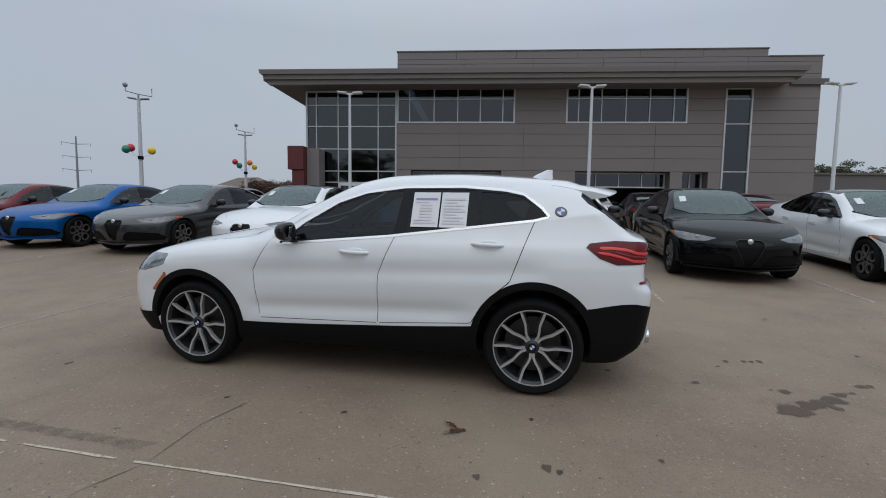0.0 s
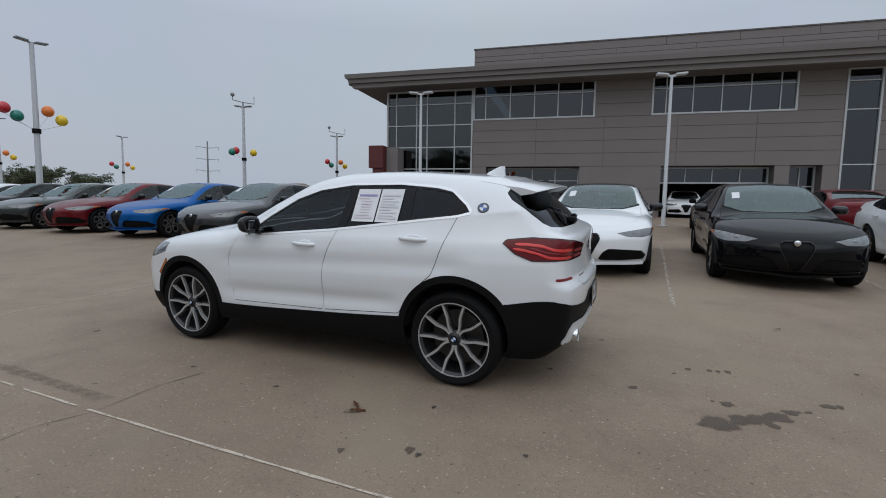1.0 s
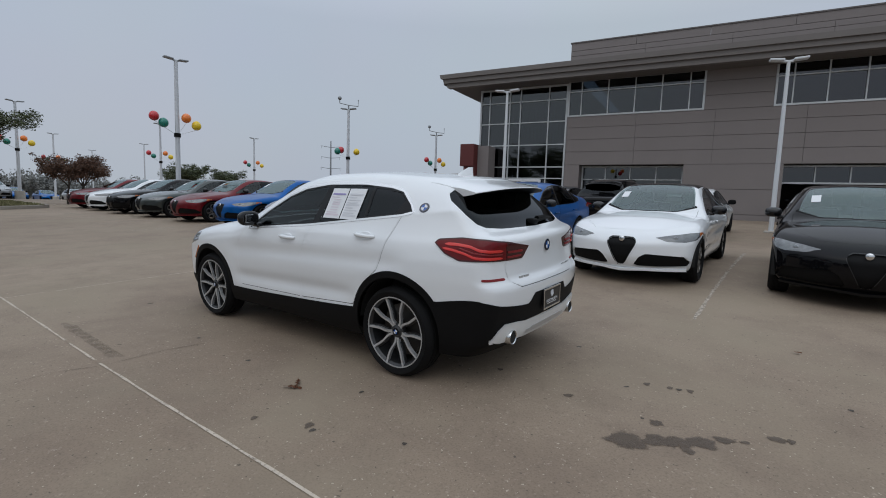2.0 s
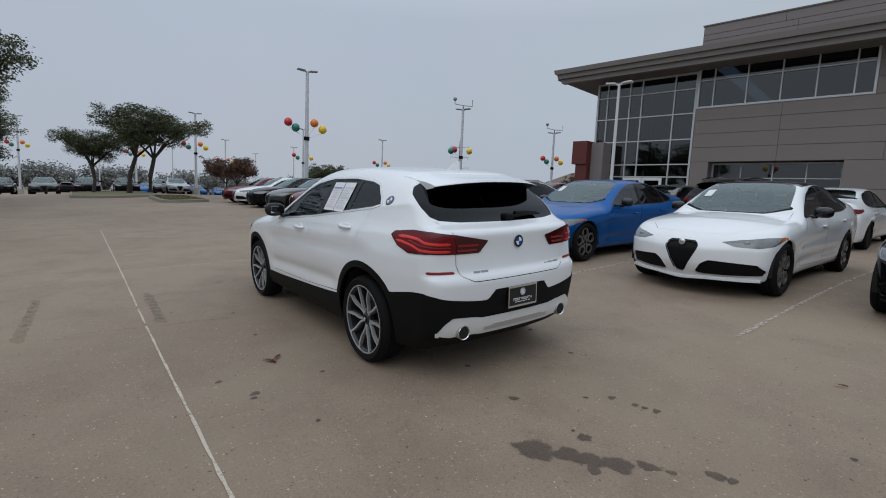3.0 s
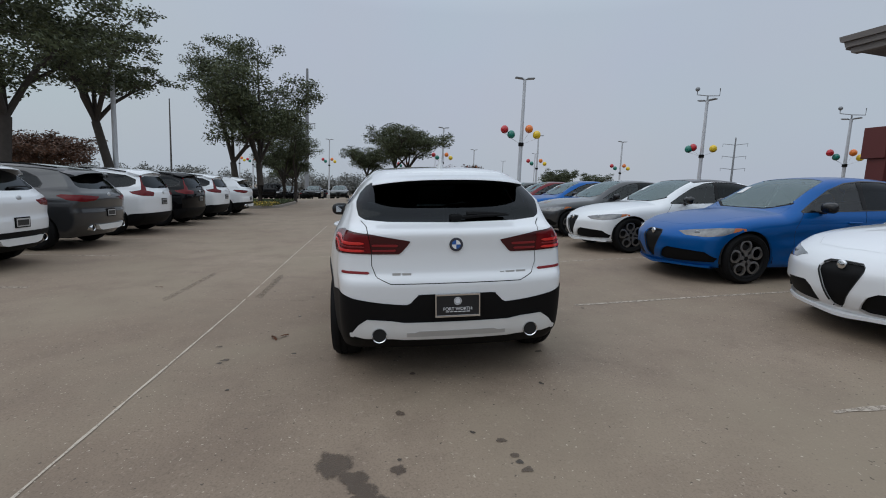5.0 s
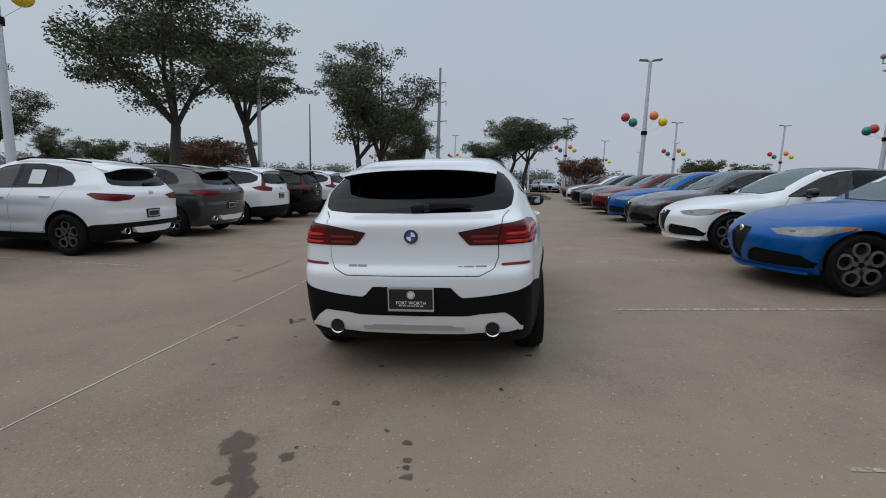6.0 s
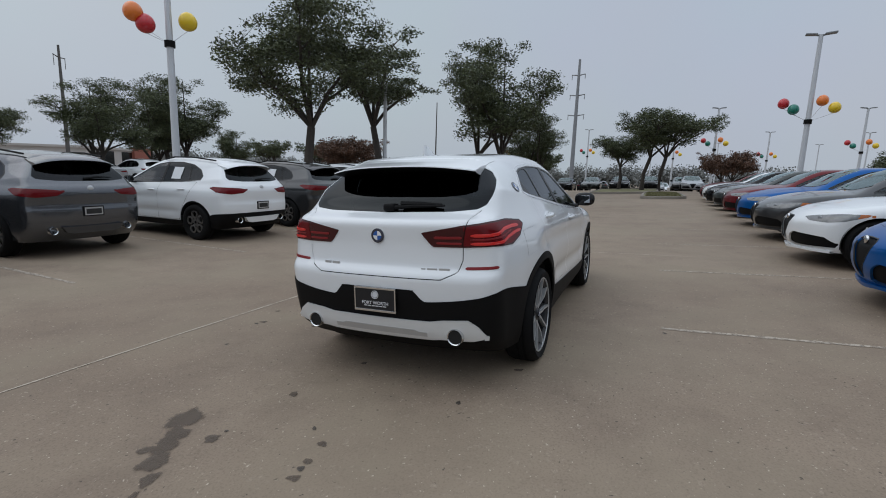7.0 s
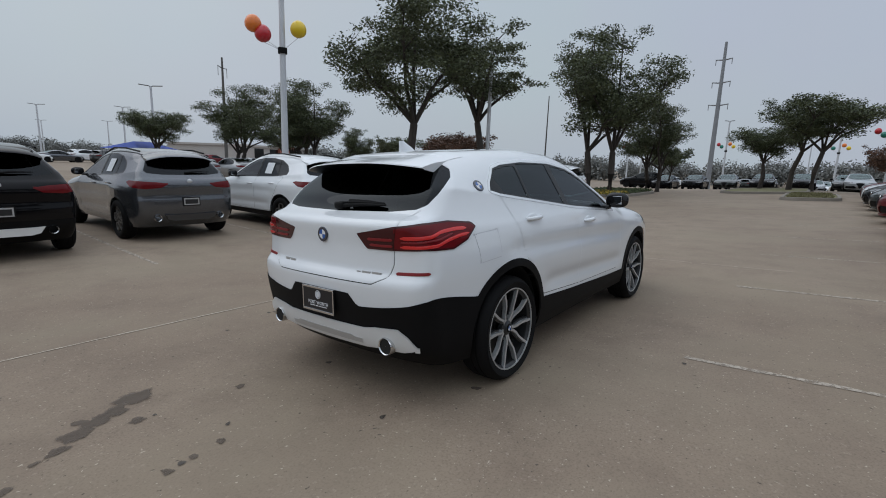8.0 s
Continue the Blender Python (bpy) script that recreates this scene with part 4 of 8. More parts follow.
def ribbon(name, f, q, line, half, sg, lift, material, parent, label):
    """A narrow strip wrapped round a rear corner of the shell, on a line of (q, z) places."""
    l = np.array(line)
    n = 20
    qs = np.linspace(l[0, 0], l[-1, 0], n)
    zs = np.interp(qs, l[:, 0], l[:, 1])
    ang = np.radians(np.linspace(-4, 96, 90))
    steps = ((-half, -0.004), (-half, lift), (0.0, lift + 0.0015), (half, lift), (half, -0.004))
    taper = np.where((np.arange(n) > 0) & (np.arange(n) < n - 1), 1.0, 0.35)
    zz = (zs[:, None] + taper[:, None] * np.array([d for d, _ in steps])[None, :]).ravel()
    wx, wy, wz = np.tile(-np.cos(ang), len(zz)), np.tile(np.sin(ang), len(zz)), np.repeat(zz, len(ang))
    a, b = np.zeros(len(wx)), np.full(len(wx), 1.2)
    for _ in range(20):
        m = (a + b) / 2
        inside = f(np.stack([-0.25 + wx * m, 0.30 + wy * m, wz], 1)) < 0
        a, b = np.where(inside, m, a), np.where(inside, b, m)
    p = np.stack([-0.25 + wx * a, 0.30 + wy * a, wz], 1)
    got = np.maximum.accumulate(q(p).reshape(len(zz), -1), 1)
    p = p.reshape(len(zz), -1, 3)
    bm = bmesh.new()
    rows = []
    for k in range(n):
        row = []
        for j, (_, out) in enumerate(steps):
            i = k * len(steps) + j
            x, y, th = (np.interp(qs[k], got[i], c) for c in (p[i, :, 0], p[i, :, 1], ang))
            row.append(bm.verts.new((x - math.cos(th) * out, sg * (y + math.sin(th) * out), zz[i])))
        rows.append(row)
    for a, b in zip(rows, rows[1:]):
        for i in range(len(a) - 1):
            bm.faces.new((a[i], a[i + 1], b[i + 1], b[i]))
    bm.faces.new(rows[0])
    bm.faces.new(rows[-1][::-1])
    bmesh.ops.recalc_face_normals(bm, faces=bm.faces)
    return part(name, bm, material, parent, label, 40)


# ---- the dealer's other cars ----
SEDAN = dict(
    x0=-1.0, x1=3.64, z0=0.20, z1=1.44, core=((-0.4, -0.42, 0.20), (3.0, 0.42, 0.66)),
    belt=[(3.7, 0.72), (3.2, 0.80), (2.2, 0.915), (1.9, 0.93), (1.0, 0.955), (0.0, 1.0), (-0.5, 1.05), (-1.0, 1.06)],
    width=[(0.18, 0.84), (0.28, 0.885), (0.42, 0.90), (0.58, 0.915), (0.68, 0.925), (0.78, 0.918), (0.86, 0.90), (0.93, 0.868), (1.0, 0.83), (1.06, 0.80)],
    plan=[(3.7, 0.12), (3.3, 0.055), (2.82, 0.0), (1.5, 0.03), (0.05, 0.0), (-0.5, 0.03), (-1.0, 0.10)],
    house=[(2.3, 0.06), (1.6, 0.02), (0.8, 0.01), (0.0, 0.06), (-0.6, 0.12)],
    dish=(([(2.6, 0.60), (0.0, 0.68)], 0.014, 0.07, 0.2, 2.5), ([(2.4, 0.36), (0.3, 0.40)], 0.016, 0.06, 0.35, 2.45)),
    tumble=0.46, crown=0.075, rear_bow=0.15, front_bow=0.40, edge=0.11, rear_edge=0.08, front_edge=0.09,
    top=[(-1.1, 1.07), (-0.85, 1.125), (-0.55, 1.155), (-0.3, 1.20), (0.1, 1.31), (0.5, 1.395), (0.95, 1.425), (1.3, 1.408), (1.6, 1.33), (2.0, 1.110), (2.20, 0.990), (2.28, 0.962), (2.42, 0.952), (2.8, 0.912), (3.15, 0.838), (3.42, 0.752), (3.7, 0.60)],
    rear=[(0.2, -0.84), (0.35, -0.93), (0.5, -0.97), (0.75, -0.99), (0.95, -0.96), (1.08, -0.955), (1.2, -0.8)],
    front=[(0.18, 3.50), (0.28, 3.60), (0.42, 3.645), (0.56, 3.64), (0.68, 3.58), (0.78, 3.46), (0.9, 3.3)],
    wheels=(0.0, 2.82), wheel_r=0.335, rim=0.252, arch=0.368, ring=0.368, wheel_y=0.795,
    dlo=[(2.02, 0.945), (1.80, 1.07), (1.50, 1.225), (1.22, 1.318), (0.95, 1.350), (0.6, 1.345), (0.25, 1.285), (-0.05, 1.17), (-0.20, 1.075), (-0.15, 1.035), (0.3, 0.985), (1.0, 0.965)],
    pillars=((1.02, -0.10, 0.035), (0.12, 0.35, 0.018)),
    screen=[(2.24, -0.2), (2.19, 0.4), (2.03, 0.66), (1.66, 0.60), (1.44, 0.54), (1.38, 0.3), (1.36, -0.2)],
    back=[(0.42, -0.2), (0.42, 0.40), (0.36, 0.48), (-0.22, 0.60), (-0.33, 0.50), (-0.36, -0.2)], back_top=True,
    lamp=[(0.30, 0.86), (0.34, 0.93), (0.7, 0.96), (1.02, 0.945), (1.08, 0.90), (0.8, 0.85)],
    head=[(0.42, 0.668), (0.56, 0.622), (0.78, 0.612), (0.98, 0.636), (1.20, 0.722), (1.16, 0.738), (0.9, 0.732), (0.6, 0.702)], head_x=3.35,
    grille=[(-0.3, 0.262), (0.02, 0.262), (0.055, 0.29), (0.185, 0.56), (0.195, 0.615), (0.15, 0.655), (-0.3, 0.668)],
    intake=[(0.17, 0.275), (0.25, 0.40), (0.33, 0.445), (0.60, 0.430), (0.78, 0.415), (0.85, 0.33), (0.82, 0.268), (0.50, 0.248), (0.22, 0.245)],
    doors=([(2.0, 0.94), (2.16, 0.72), (2.12, 0.30), (1.10, 0.28), (1.10, 0.72), (1.03, 0.96)], [(1.03, 0.96), (1.10, 0.72), (1.10, 0.28), (0.42, 0.29), (0.36, 0.45), (0.15, 0.72), (0.0, 0.99)]),
    hood=[(2.26, -0.2), (2.2, 0.5), (2.08, 0.72), (2.6, 0.74), (3.1, 0.64), (3.36, 0.45), (3.42, 0.17), (3.40, -0.2)],
    low=None, handles=((1.25, 0.80), (0.30, 0.845)), mirror=(1.73, 0.865, 1.005), cabin=(1.85, -0.1, 0.64, 0.42, 0.86),
)
SUV = dict(
    x0=-0.95, x1=3.74, z0=0.26, z1=1.68, core=((-0.3, -0.42, 0.26), (3.1, 0.42, 0.84)),
    belt=[(3.8, 0.88), (3.2, 0.96), (2.3, 1.06), (1.9, 1.09), (1.0, 1.13), (0.0, 1.18), (-0.5, 1.24), (-1.0, 1.25)],
    width=[(0.25, 0.87), (0.38, 0.915), (0.55, 0.93), (0.75, 0.945), (0.88, 0.948), (0.98, 0.935), (1.06, 0.90), (1.13, 0.86), (1.2, 0.83), (1.26, 0.80)],
    plan=[(3.8, 0.13), (3.3, 0.05), (2.82, 0.0), (1.5, 0.03), (0.05, 0.0), (-0.5, 0.04), (-1.0, 0.11)],
    house=[(2.4, 0.06), (1.6, 0.02), (0.8, 0.01), (0.0, 0.05), (-0.7, 0.13)],
    dish=(([(2.6, 0.78), (0.0, 0.86)], 0.014, 0.08, 0.2, 2.5), ([(2.4, 0.52), (0.3, 0.56)], 0.016, 0.06, 0.40, 2.40)),
    tumble=0.42, crown=0.085, rear_bow=0.17, front_bow=0.45, edge=0.14, rear_edge=0.09, front_edge=0.10,
    top=[(-1.0, 1.46), (-0.62, 1.555), (-0.3, 1.615), (0.3, 1.665), (0.8, 1.675), (1.2, 1.645), (1.5, 1.57), (1.95, 1.36), (2.35, 1.155), (2.6, 1.10), (3.0, 1.03), (3.3, 0.95), (3.55, 0.83), (3.8, 0.66)],
    rear=[(0.25, -0.68), (0.38, -0.80), (0.5, -0.875), (0.66, -0.90), (0.74, -0.90), (0.82, -0.885), (1.0, -0.895), (1.10, -0.865), (1.16, -0.80), (1.3, -0.67), (1.52, -0.46), (1.7, -0.3)],
    front=[(0.22, 3.58), (0.38, 3.70), (0.55, 3.74), (0.72, 3.73), (0.88, 3.64), (1.0, 3.5)],
    wheels=(0.0, 2.82), wheel_r=0.362, rim=0.245, arch=0.402, ring=0.428, wheel_y=0.83,
    dlo=[(2.10, 1.10), (1.88, 1.235), (1.60, 1.39), (1.32, 1.495), (1.0, 1.54), (0.6, 1.545), (0.25, 1.50), (0.02, 1.40), (-0.10, 1.28), (-0.08, 1.215), (0.4, 1.165), (1.0, 1.145)],
    pillars=((1.05, -0.10, 0.035), (0.24, 0.32, 0.018)),
    screen=[(2.30, -0.2), (2.25, 0.4), (2.08, 0.64), (1.72, 0.60), (1.46, 0.54), (1.40, 0.3), (1.38, -0.2)],
    back=[(-0.2, 1.505), (0.42, 1.50), (0.56, 1.46), (0.67, 1.27), (0.64, 1.225), (0.4, 1.20), (-0.2, 1.195)], back_top=False,
    lamp=[(0.36, 1.045), (0.48, 0.975), (0.72, 0.952), (1.02, 0.985), (1.17, 1.055), (1.12, 1.090), (0.8, 1.085), (0.55, 1.070)],
    head=[(0.45, 0.80), (0.6, 0.76), (0.85, 0.77), (1.15, 0.84), (1.25, 0.88), (0.95, 0.87), (0.6, 0.85)], head_x=3.45,
    grille=[(-0.3, 0.40), (0.05, 0.42), (0.17, 0.66), (0.18, 0.74), (0.12, 0.79), (-0.3, 0.80)],
    intake=[(0.26, 0.46), (0.33, 0.58), (0.6, 0.56), (0.74, 0.55), (0.76, 0.47), (0.66, 0.41), (0.32, 0.40)],
    doors=([(2.1, 1.09), (2.22, 0.85), (2.18, 0.40), (1.12, 0.38), (1.12, 0.85), (1.06, 1.13)], [(1.06, 1.13), (1.12, 0.85), (1.12, 0.38), (0.46, 0.40), (0.40, 0.58), (0.2, 0.84), (-0.02, 1.18)]),
    hood=[(2.36, -0.2), (2.3, 0.5), (2.18, 0.74), (2.7, 0.76), (3.2, 0.66), (3.46, 0.45), (3.52, 0.17), (3.50, -0.2)],
    low=[(3.8, 0.38), (2.2, 0.37), (0.5, 0.38), (-0.3, 0.43), (-0.45, 0.54), (-0.9, 0.58)], handles=((1.28, 0.97), (0.36, 1.01)), mirror=(1.85, 0.90, 1.17), cabin=(1.95, -0.1, 0.66, 0.6, 1.03),
)


def carved_car(name, s, cell, m, label, group, body_mat, face_mat, dark_mat, clad_mat, tall_lamp=None, shield=True):
    """A parked car of the given build."""
    car = empty(name, m, label, "car", group)
    wx0, wx1 = s["wheels"]
    wr = s["wheel_r"]

    def ab(p):
        return p[:, 0], np.abs(p[:, 1]), p[:, 2]

    def arch(p):
        x, y, z = ab(p)
        return np.maximum(np.minimum(np.hypot(x - wx0, z - wr), np.hypot(x - wx1, z - wr)), 0.85 - y)

    def dlo(p):
        x, y, z = ab(p)
        return np.maximum(sd_poly(x, z, s["dlo"]), 0.4 - y)

    def pil(p):
        x, y, z = ab(p)
        v = np.full(x.shape, 1.0)
        for px, lean, w in s["pillars"]:
            v = np.minimum(v, np.abs(x - px - lean * (z - s["belt"][4][1] - 0.1)) - w)
        return np.maximum(v, dlo(p))

    def screen(p):
        x, y, z = ab(p)
        return np.maximum(sd_poly(x, y, s["screen"]), s["belt"][3][1] + 0.02 - z)

    def back(p):
        x, y, z = ab(p)
        if s["back_top"]:
            return np.maximum(sd_poly(x, y, s["back"]), 1.0 - z)
        return np.maximum(sd_poly(y, z, s["back"]), x + 0.2)

    def lamp(p):
        x, y, z = ab(p)
        xr = s["x0"] + 0.06
        return np.maximum(sd_poly(y + 0.9 * np.maximum(x - xr - s["rear_bow"] * np.minimum(y / 0.9, 1.2) ** 2.6, 0), z, tall_lamp or s["lamp"]), x + 0.1)

    def head(p):
        x, y, z = ab(p)
        return np.maximum(sd_poly(y + 0.62 * np.maximum(s["head_x"] - x, 0), z, s["head"]), 2.4 - x)

    def yz(key, lim):
        return lambda p: np.maximum(sd_poly(np.abs(p[:, 1]), p[:, 2], s[key]), lim - p[:, 0])

    def door(k):
        return lambda p: np.maximum(sd_poly(p[:, 0], p[:, 2], s["doors"][k]), 0.5 - np.abs(p[:, 1]))

    def low(p):
        if s["low"] is None:
            return p[:, 2] - 0.21
        return p[:, 2] - pchip(p[:, 0], s["low"])

    grille, intake = yz("grille", 2.8), yz("intake", 2.8)
    G2 = 0.003
    hood = lambda p: np.maximum(sd_poly(p[:, 0], np.abs(p[:, 1]), s["hood"]), 0.62 - p[:, 2])
    cowl = lambda p: np.maximum(screen(p) - 0.035, 2.0 - p[:, 0])
    amber = lambda p: np.maximum(head(p), 1.09 - np.abs(p[:, 1]) - 0.62 * np.maximum(s["head_x"] - p[:, 0], 0))
    cuts = [cowl, amber, lambda p: hood(p) - 0.0025, lambda p: hood(p) + 0.0025, lambda p: arch(p) - s["arch"], dlo, lambda p: dlo(p) - 0.012, pil, screen, back, lamp, head, grille, intake, low]
    if s["ring"] > s["arch"]:
        cuts.append(lambda p: arch(p) - s["ring"])
    if shield:
        cuts.append(lambda p: grille(p) - 0.006)
    def roof(p):
        x, y, z = ab(p)
        xa, xb = 0.10 + min(a for a, b in s["screen"]), (max(a for a, b in s["back"]) if s["back_top"] else -0.3)
        return np.maximum(np.maximum(np.abs(x - (xa + xb) / 2) - (xa - xb) / 2 + 0.03, y - 0.60), s["belt"][4][1] + 0.2 - z)

    cuts.append(roof)
    for g in (door(0), door(1)):
        cuts += [lambda p, g=g: g(p) - G2, lambda p, g=g: g(p) + G2]

    def region(p, n):
        va, vd, vp, vs, vb, vl, vh, vg, vi, vw = arch(p), dlo(p), pil(p), screen(p), back(p), lamp(p), head(p), grille(p), intake(p), low(p)
        d0, d1, rf, hd, cw, am = door(0)(p), door(1)(p), roof(p), hood(p), cowl(p), amber(p)
        out = []
        for i in range(len(p)):
            sd = "l" if p[i, 1] > 0 else "r"
            if va[i] < s["arch"]:
                r = "none"
            elif vd[i] < 0:
                r = ("pillar_b_" if p[i, 0] > s["pillars"][0][0] - 0.25 else "pillar_c_") + sd if vp[i] < 0 else ("win_f_" if p[i, 0] > s["pillars"][0][0] else "win_r_" if p[i, 0] > s["pillars"][1][0] + 0.05 else "win_q_") + sd
            elif vd[i] < 0.012:
                r = "trim_" + sd
            elif s["ring"] > s["arch"] and va[i] < s["ring"] or vw[i] < 0:
                r = "clad"
            elif vs[i] < 0:
                r = "screen"
            elif cw[i] < 0:
                r = "cowl"
            elif vb[i] < 0:
                r = "back"
            elif vl[i] < 0:
                r = "lamp_" + sd
            elif am[i] < 0:
                r = "amber_" + sd
            elif vh[i] < 0:
                r = "head_" + sd
            elif vg[i] < 0:
                r = "grille"
            elif shield and vg[i] < 0.006:
                r = "shield"
            elif vi[i] < 0:
                r = "intake_" + sd
            elif abs(d0[i]) < G2 or abs(d1[i]) < G2 or (abs(hd[i]) < 0.0025 and p[i, 2] > 0.64):
                r = "seam"
            elif d0[i] < 0:
                r = "door_f_" + sd
            elif d1[i] < 0:
                r = "door_r_" + sd
            elif hd[i] < 0:
                r = "hood"
            elif rf[i] < 0:
                r = "roof"
            else:
                r = "body"
            out.append(r)
        return out

    got, f = carve(s, cell, cuts, region)
    table = {"body": ("body", body_mat, "", 0), "roof": ("roof_panel", body_mat, "", 0), "hood": ("hood", body_mat, "", 0), "cowl": ("cowl", M_PLASTIC, "black cowl below the windscreen", -0.004), "clad": ("lower_cladding", clad_mat, "dark lower cladding", 0.006), "screen": ("windscreen", M_SCREEN, "windscreen", -0.003),
             "back": ("rear_window", M_BACKGLASS if s["back_top"] else M_TINT, "rear window", -0.003), "grille": ("grille", M_PLASTIC, "dark mesh grille", -0.018), "shield": ("grille_frame", M_GUNMETAL, "dark grille frame", 0.004), "seam": ("panel_gap", M_SEAM, "dark gaps between the panels", -0.005)}
    for sd in "lr":
        table.update({"win_f_" + sd: ("front_side_window", M_SIDE, "dark side window", -0.005), "win_r_" + sd: ("rear_side_window", M_TINT, "dark side window", -0.005), "win_q_" + sd: ("quarter_window", M_TINT, "dark side window", -0.005),
                      "pillar_b_" + sd: ("centre_pillar", M_PILLAR, "gloss black pillar", -0.002), "pillar_c_" + sd: ("window_divider", M_PILLAR, "gloss black bar", -0.002), "trim_" + sd: ("window_trim", M_GLOSSBLACK, "gloss black window surround", 0.003), "lamp_" + sd: ("tail_lamp", M_LENSRED, "red tail lamp", 0.004),
                      "head_" + sd: ("headlamp", M_HEADDARK, "smoked headlamp", 0.003), "amber_" + sd: ("side_marker", M_AMBER, "amber side marker", 0.003), "intake_" + sd: ("air_intake", M_PLASTIC, "black air intake", -0.025), "door_f_" + sd: ("front_door", body_mat, "", 0), "door_r_" + sd: ("rear_door", body_mat, "", 0)})
    made = {}
    for r, data in got.items():
        if r in table:
            nm, mt, lb, off = table[r]
            made[r] = panel(nm, data, mt, car, lb, off, 0.012 if off > 0 else 0.03 if r in ("body", "hood") else 0.0)
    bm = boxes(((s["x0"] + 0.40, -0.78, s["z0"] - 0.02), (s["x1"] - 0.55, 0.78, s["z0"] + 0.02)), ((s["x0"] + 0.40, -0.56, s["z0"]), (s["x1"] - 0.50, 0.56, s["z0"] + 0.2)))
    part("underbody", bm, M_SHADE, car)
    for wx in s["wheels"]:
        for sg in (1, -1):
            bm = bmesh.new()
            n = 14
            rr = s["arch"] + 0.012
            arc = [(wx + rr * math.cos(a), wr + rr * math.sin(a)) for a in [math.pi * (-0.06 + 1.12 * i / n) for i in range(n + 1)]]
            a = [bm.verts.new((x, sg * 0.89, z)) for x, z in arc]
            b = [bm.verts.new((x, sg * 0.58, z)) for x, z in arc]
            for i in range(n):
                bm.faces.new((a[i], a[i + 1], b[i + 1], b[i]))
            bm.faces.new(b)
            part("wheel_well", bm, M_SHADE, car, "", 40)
            wheel(car, wx, sg * s["wheel_y"], wr, wr, s["rim"], 0.225, "ring_spoke", face_mat, dark_mat)
    cabin(car, *s["cabin"])
    for sg in (1, -1):
        x, y, z = s["mirror"]
        mirror_part(car, x, sg * y, z, M_GLOSSBLACK, 0.95)
        for hx, hz in s["handles"]:
            yy = at_side(f, hx, hz, sg)
            bm = bmesh.new()
            box(bm, (hx - 0.10, yy + sg * 0.010 - 0.010, hz - 0.013), (hx + 0.10, yy + sg * 0.026 + 0.003, hz + 0.012), None, 0.008)
            part("door_handle", bm, body_mat, car, "", 45)
    return car, f, made


def at_front(f, y, z):
    a, b = 2.9, 3.9
    for _ in range(24):
        m = (a + b) / 2
        a, b = (m, b) if f(np.array([[m, y, z]]))[0] < 0 else (a, m)
    return a


def at_top(f, x, y):
    a, b = 0.6, 1.8
    for _ in range(24):
        m = (a + b) / 2
        a, b = (m, b) if f(np.array([[x, y, m]]))[0] < 0 else (a, m)
    return a


def sedan(m, cell=0.036):
    car, f, made = carved_car("sedan", SEDAN, cell, m, "", "cars parked facing the aisle", M_WHITE, M_WHEELGREY, M_PLASTIC, M_PLASTIC)
    # round nose badge, grille bars, lamp glints, lower lip
    bm = bmesh.new()
    xg = 3.60
    lathe(bm, [(0.0005, -0.012), (0.034, -0.010), (0.040, -0.004), (0.040, 0.01)], 24, Matrix.Translation((xg + 0.005, 0, 0.635)) @ Matrix.Rotation(radians(90), 4, "Z"))
    part("nose_badge", bm, M_CHROME, car, "round metal nose badge", 50)
    for k in range(6):
        z = 0.345 + 0.048 * k
        w = 0.17 * min(1, (z - 0.26) / 0.26) - 0.012
        part("grille_bar", boxes(((xg - 0.035, -w, z - 0.006), (xg - 0.012, w, z + 0.006)), bevel=0.003), M_PLASTIC, made.get("grille", car))
    bm = bmesh.new()
    n = 24
    rows = []
    for i in range(n + 1):
        y = -0.80 + 1.60 * i / n
        x = float(3.545 - 0.40 * (abs(y) / 0.9) ** 2.3)
        rows.append([bm.verts.new((x - 0.10, y, 0.205)), bm.verts.new((x + 0.035, y, 0.200 - 0.025 * math.exp(-(y / 0.2) ** 2))), bm.verts.new((x + 0.040, y, 0.228 - 0.02 * math.exp(-(y / 0.2) ** 2))), bm.verts.new((x - 0.06, y, 0.245))])
    for a, b in zip(rows, rows[1:]):
        for j in range(4):
            bm.faces.new((a[j], a[(j + 1) % 4], b[(j + 1) % 4], b[j]))
    bmesh.ops.recalc_face_normals(bm, faces=bm.faces)
    part("front_lip", bm, M_WHITE, car, "", 40)
    for sg in (1, -1):
        for y, z, r in ((0.66, 0.664, 0.034),):
            bm = bmesh.new()
            x = at_front(f, y, z) + 0.003
            bmesh.ops.create_uvsphere(bm, u_segments=14, v_segments=8, radius=1, matrix=Matrix.Translation((x, sg * y, z)) @ Matrix.Rotation(radians(sg * 30), 4, "Z") @ Matrix.Diagonal((0.008, r, r * 0.9, 1)))
            part("projector_lens", bm, M_LENSCLEAR, made.get("head_" + "lr"[sg < 0], car), "bright round lamp lens", 60)
    bm = bmesh.new()
    top = [(1.86, -0.42), (1.86, -0.53), (1.70, -0.52), (1.70, -0.41)]
    hi = [bm.verts.new((x, y, at_top(f, x, y) + 0.004)) for x, y in top]
    lo = [bm.verts.new((v.co.x, v.co.y, v.co.z - 0.003)) for v in hi]
    bm.faces.new(hi)
    bm.faces.new(lo[::-1])
    for i in range(4):
        bm.faces.new((hi[i], lo[i], lo[(i + 1) % 4], hi[(i + 1) % 4]))
    bmesh.ops.recalc_face_normals(bm, faces=bm.faces)
    part("window_sticker", bm, M_PAPER, car, "white paper sticker on the windscreen")
    return car


